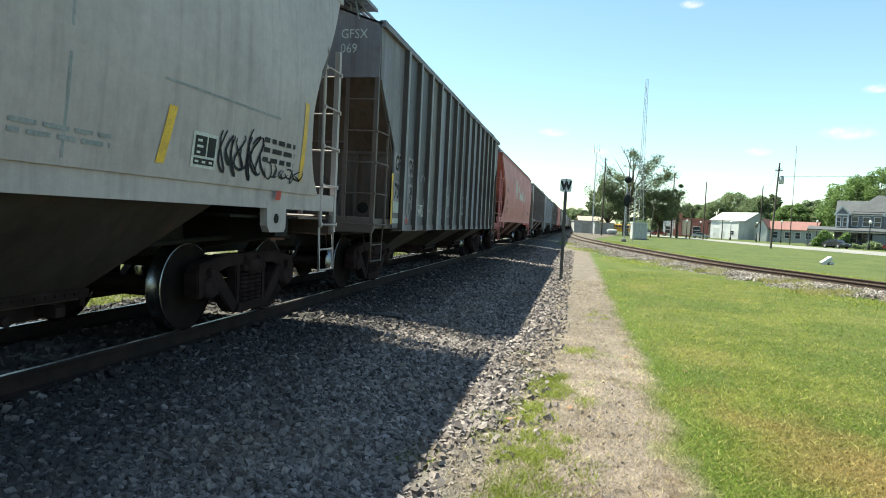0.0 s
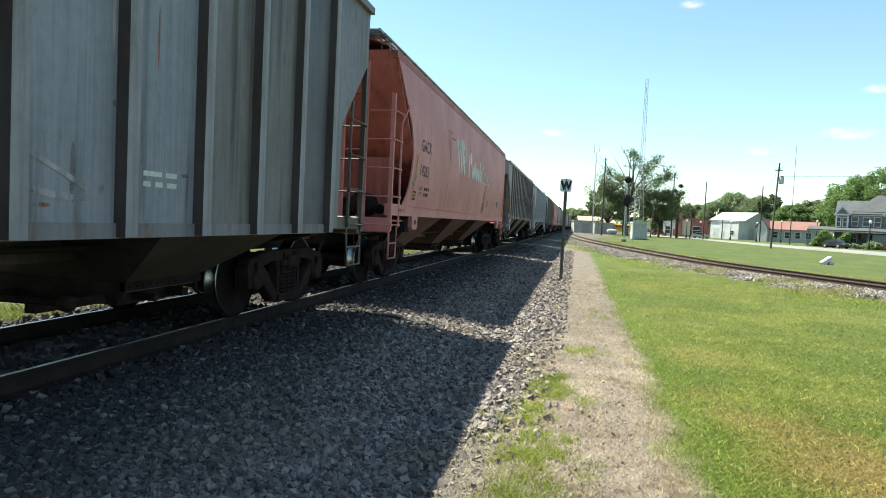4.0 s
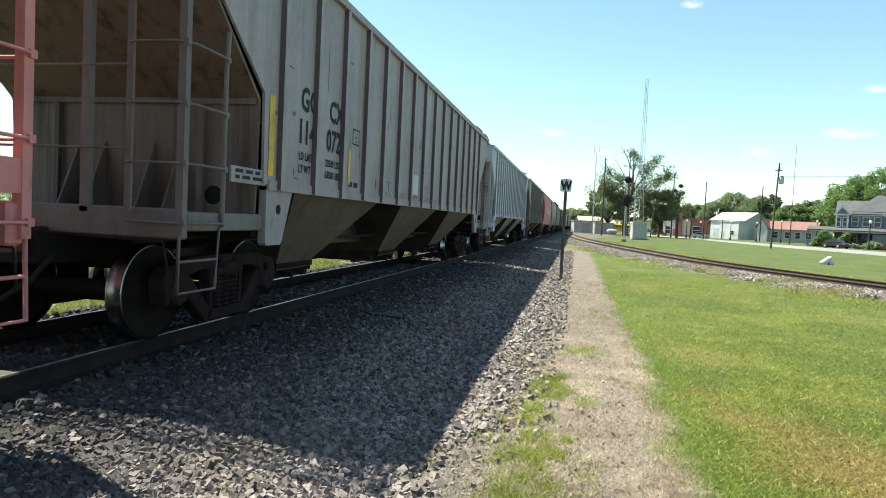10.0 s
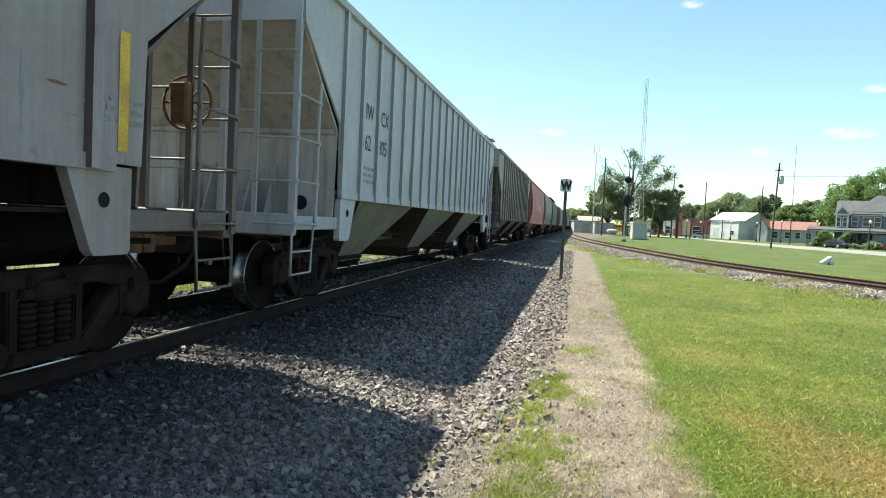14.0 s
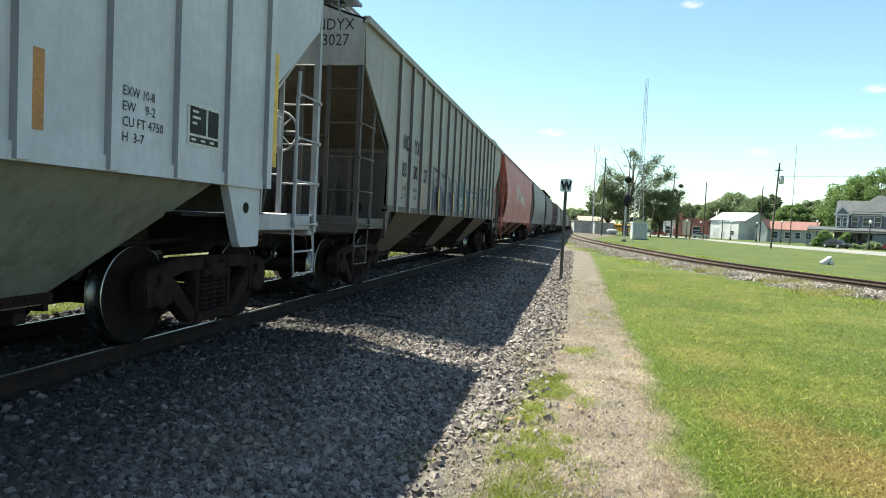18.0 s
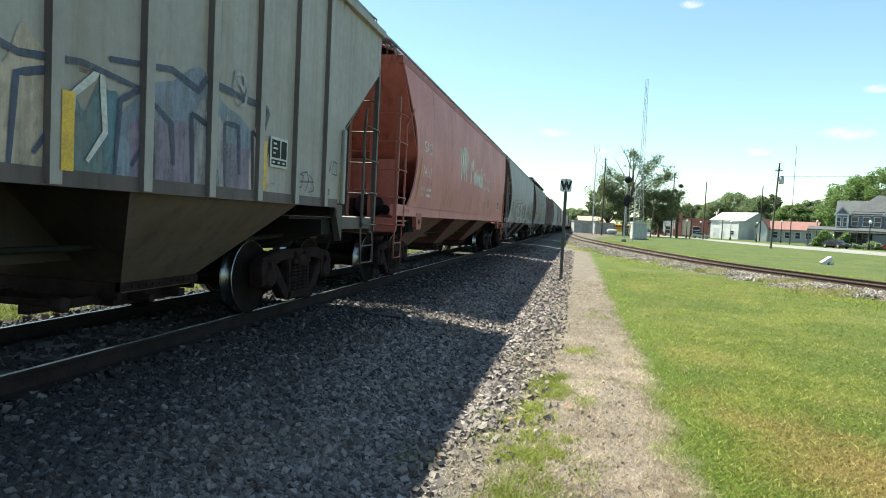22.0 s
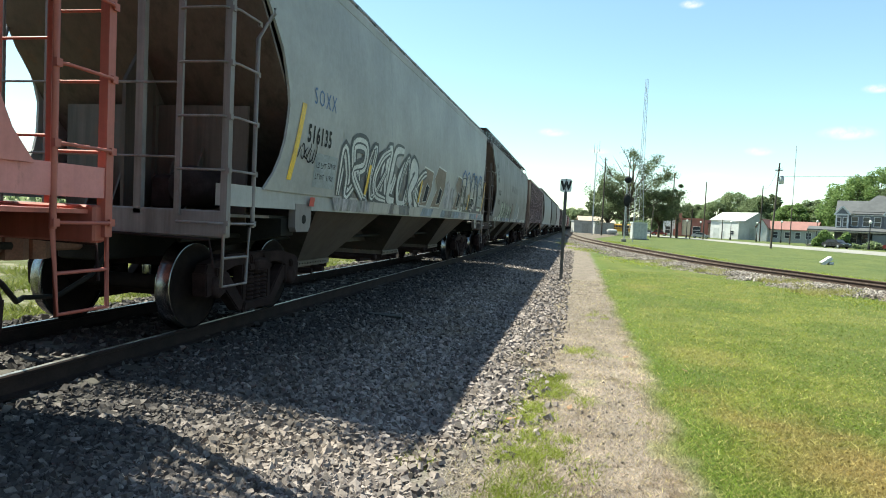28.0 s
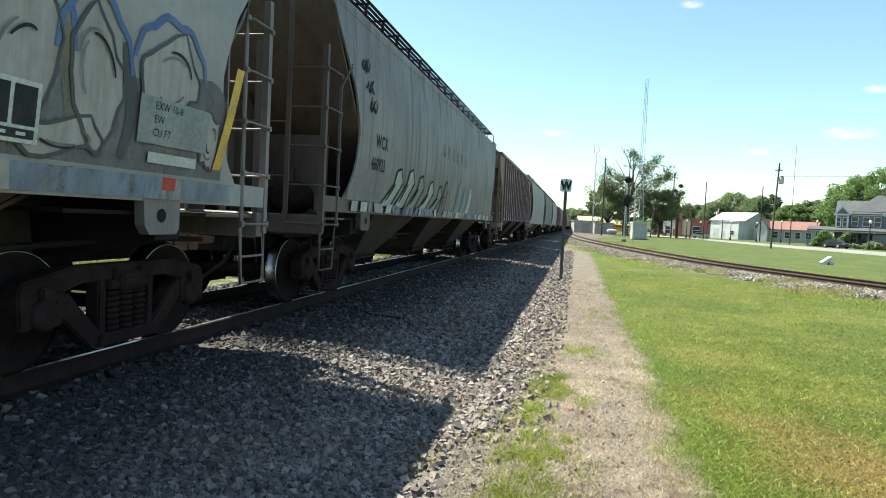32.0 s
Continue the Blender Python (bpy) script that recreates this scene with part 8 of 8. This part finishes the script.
# gravel of the curved track, along its near shoulder
pick = [(p, t) for p, t in zip(out, tan) if 4 < p.y < 80]
nst = 64000
near_y = np.array([p.y for p, _ in pick])
wt = 1.0 / np.maximum(near_y, 12.0) ** 1.5
sel = rng.choice(len(pick), nst, p=wt / wt.sum())
off = np.where(rng.uniform(0, 1, nst) < 0.75, rng.uniform(0.9, 3.6, nst), rng.uniform(-2.4, 0.9, nst)) * -1
xs = np.array([pick[i][0].x + pick[i][1].y * o for i, o in zip(sel, off)]) + rng.normal(0, 0.22, nst)
ys = np.array([pick[i][0].y - pick[i][1].x * o for i, o in zip(sel, off)]) + rng.normal(0, 0.5, nst)
wave = 3.15 + 0.25 * np.sin(ys * 0.9) + 0.2 * np.sin(ys * 2.3 + 1)
ok = (np.abs(np.abs(off) - HALF) > 0.14) & (-off < wave)
stones("siding_ballast", xs[ok], ys[ok], rng.uniform(0.018, 0.05, ok.sum()), rng, siding_stone, siding, np.where(np.abs(off[ok]) < 1.5, -0.28, -0.27 - 0.06 * (np.abs(off[ok]) - 1.5)))


def blades(name, xs, ys, h, w, mat, label, category="grass"):
    n = len(xs)
    a = rng.uniform(0, 2 * math.pi, n)
    lean = rng.normal(0, 1.1, (n, 2)) * h[:, None]
    b = np.stack([xs, ys, np.full(n, GROUND - 0.003)], 1)
    d = np.stack([np.cos(a), np.sin(a), np.zeros(n)], 1) * w[:, None]
    tip = b + np.stack([lean[:, 0], lean[:, 1], h], 1)
    v = np.stack([b - d, b + d, tip], 1).reshape(-1, 3)
    f = np.arange(3 * n).reshape(-1, 3)
    return tagged(big_mesh(name, v, f, mat), label, category, kind="stuff")


xs, ys = spread(170000, 0.7, 9.0, 3.2, 26, 1.5)
xs = 0.62 + (xs - 0.62) * np.minimum(1, (ys + 1.5) / 14)
blades("lawn_grass", xs, ys, rng.uniform(0.014, 0.036, len(xs)), rng.uniform(0.0025, 0.005, len(xs)) * (1 + ys / 14), blade_mat, "short mown lawn grass with yellowed blades")
xs, ys = rng.uniform(0.75, 6, 45000), rng.uniform(-5, 3.4, 45000)
blades("lawn_grass", xs, ys, rng.uniform(0.014, 0.036, len(xs)), rng.uniform(0.0025, 0.006, len(xs)), blade_mat, "short mown lawn grass beside the verge")
xs, ys = rng.uniform(-0.8, 0.95, 22000), rng.uniform(-5, 3.0, 22000)
blades("dry_grass", xs, ys, rng.uniform(0.01, 0.035, len(xs)), rng.uniform(0.002, 0.004, len(xs)), blade_mat, "dead straw-coloured grass beside the ballast")
xs, ys = spread(60000, -0.75, 0.95, 2.8, 20, 1.5)
blades("dry_grass", xs, ys, rng.uniform(0.01, 0.035, len(xs)), rng.uniform(0.002, 0.004, len(xs)) * (1 + ys / 14), blade_mat, "dead straw-coloured grass along the verge")
weed_mat = leaf_material("yellow-green weeds", (0.2, 0.24, 0.04), (0.33, 0.365, 0.085))
wx, wy = [], []
for cx, cy, r, n in ((-0.24, 6.9, 0.16, 1300), (-0.34, 6.5, 0.12, 700), (-0.08, 6.4, 0.16, 1100), (-0.38, 5.5, 0.17, 1500), (-0.22, 5.05, 0.15, 1500), (-0.25, 4.45, 0.15, 1500), (-0.3, 3.9, 0.14, 1200), (-0.08, 3.9, 0.09, 450), (-0.73, 5.15, 0.1, 420),
                     (-0.42, 4.35, 0.1, 350), (-0.98, 4.15, 0.06, 420), (0.16, 4.35, 0.06, 160), (0.14, 6.1, 0.06, 160), (0.12, 8.55, 0.14, 600), (-0.3, 3.4, 0.14, 700), (0.45, 12, 0.2, 300), (0.7, 5.6, 0.1, 70), (0.74, 6.9, 0.1, 70), (-0.6, 8.2, 0.06, 120)):
    hub = rng.normal(0, 1, (9, 2)) * [r * 0.75, r * 1.6]
    pick_hub = rng.integers(0, 9, int(n * 0.9))
    wx.append(cx + hub[pick_hub, 0] + rng.normal(0, 0.045, len(pick_hub)))
    wy.append(cy + hub[pick_hub, 1] + rng.normal(0, 0.07, len(pick_hub)))
wx, wy = np.concatenate(wx), np.concatenate(wy)
blades("weeds", wx, wy, rng.uniform(0.015, 0.05, len(wx)), rng.uniform(0.003, 0.007, len(wx)), weed_mat, "bright yellow-green weeds sprouting in the verge", "weeds")
sel = rng.integers(0, len(pick), 22000)
off = np.where(rng.uniform(0, 1, 22000) < 0.5, rng.uniform(1.7, 4.0, 22000), rng.uniform(-4.2, -2.4, 22000))
xs = np.array([pick[i][0].x + pick[i][1].y * o for i, o in zip(sel, off)]) + rng.normal(0, 0.3, 22000)
ys = np.array([pick[i][0].y - pick[i][1].x * o for i, o in zip(sel, off)]) + rng.normal(0, 1.0, 22000)
keep = np.sin(xs * 1.1 + 0.7 * ys) + np.sin(ys * 0.43 + 1) + rng.normal(0, 0.6, 22000) > 0.1
blades("siding_weeds", xs[keep], ys[keep], rng.uniform(0.05, 0.14, keep.sum()), rng.uniform(0.01, 0.025, keep.sum()), weed_mat, "patchy yellow-green weeds beside the curved track", "weeds")
leaf_dry = plain("dead brown leaf", (0.2, 0.11, 0.06), (0.3, 0.2, 0.12), 20, 90, 0.85)
for lx, ly, lr in ((0.67, 8.3, 20), (0.02, 5.76, 70), (1.3, 7.8, 130), (-0.45, 5.25, 10)):
    lf = tagged(part("dry_leaf", Geo().sheet([[(-0.035, 0.0, 0.004), (-0.03, 0.012, 0.012)], [(-0.01, -0.022, 0.012), (-0.008, 0.026, 0.02)], [(0.02, -0.018, 0.012), (0.022, 0.02, 0.018)], [(0.05, 0.0, 0.03), (0.05, 0.004, 0.03)]], (0, 0, 0.002), False), leaf_dry), "curled dead brown leaf lying on the grass", "leaf", group="dead leaves on the grass")
    lf.matrix_basis = pose(lx, ly, GROUND + 0.012, 0, 0, lr)
dry_weed_mat = leaf_material("half-dry olive weeds", (0.2, 0.2, 0.06), (0.36, 0.32, 0.15))
# clumps of weeds that have crept over the curved track's shoulder
cx_, cy_ = [], []
for wx_, wy_, r_, n_ in ((5.7, 28.2, 0.9, 1000), (7.2, 24.2, 0.8, 1000), (7.5, 21.3, 0.9, 1000), (9.0, 18.0, 0.6, 400), (4.3, 34.0, 0.7, 800), (11.5, 15.0, 0.7, 400)):
    hub = rng.normal(0, 1, (12, 2)) * [r_ * 0.55, r_ * 0.9]
    ph_ = rng.integers(0, 12, n_)
    cx_.append(wx_ + hub[ph_, 0] + rng.normal(0, 0.14, n_))
    cy_.append(wy_ + hub[ph_, 1] + rng.normal(0, 0.2, n_))
cx_, cy_ = np.concatenate(cx_), np.concatenate(cy_)
blades("shoulder_weeds", cx_, cy_, rng.uniform(0.08, 0.2, len(cx_)), rng.uniform(0.008, 0.018, len(cx_)), dry_weed_mat, "yellow-green weed clumps on the gravel shoulder", "weeds")
scrap = empty("rubber_scrap", "flat black rubber scrap lying on the ballast", "debris", (-2.72, 9.17, -0.19), 80)
part("sheet", Geo().prism([(-0.08, -0.3), (0.07, -0.26), (0.1, 0.05), (0.06, 0.28), (-0.07, 0.25), (-0.1, -0.05)], 0.0, 0.03, "z"), rubber, scrap)
rank_mat = leaf_material("dull green rank weeds", (0.1, 0.13, 0.026), (0.27, 0.275, 0.08))
xs, ys = spread(80000, -13.0, -6.9, 2.0, 60, 1.1)
keep = np.sin(xs * 2.3 + ys * 0.7) + np.sin(ys * 1.7 - xs) + 0.6 * np.sin(ys * 4.1 + xs * 3) + rng.normal(0, 0.4, len(xs)) > -0.1
xs, ys = xs[keep], ys[keep]
blades("trackside_weeds", xs, ys, rng.uniform(0.05, 0.2, len(xs)), rng.uniform(0.008, 0.018, len(xs)), rank_mat, "rank yellow-green weeds on the far side of the track", "weeds")
# ---- what moves ----


def motions():
    times = [float(t) for t in range(33)]
    spin = [k * 0.16 for k in range(200)] + [32.0]
    for car, sets in KEYED:
        x, y, z = car.matrix_basis.translation
        walk(car, [(t, pose(x, y - travel(t), z)) for t in times])
        for ws, dy in sets:
            walk(ws, [(t, pose(0, dy, WHEEL_R, math.degrees(travel(t) / WHEEL_R) % 360)) for t in spin])


motions()
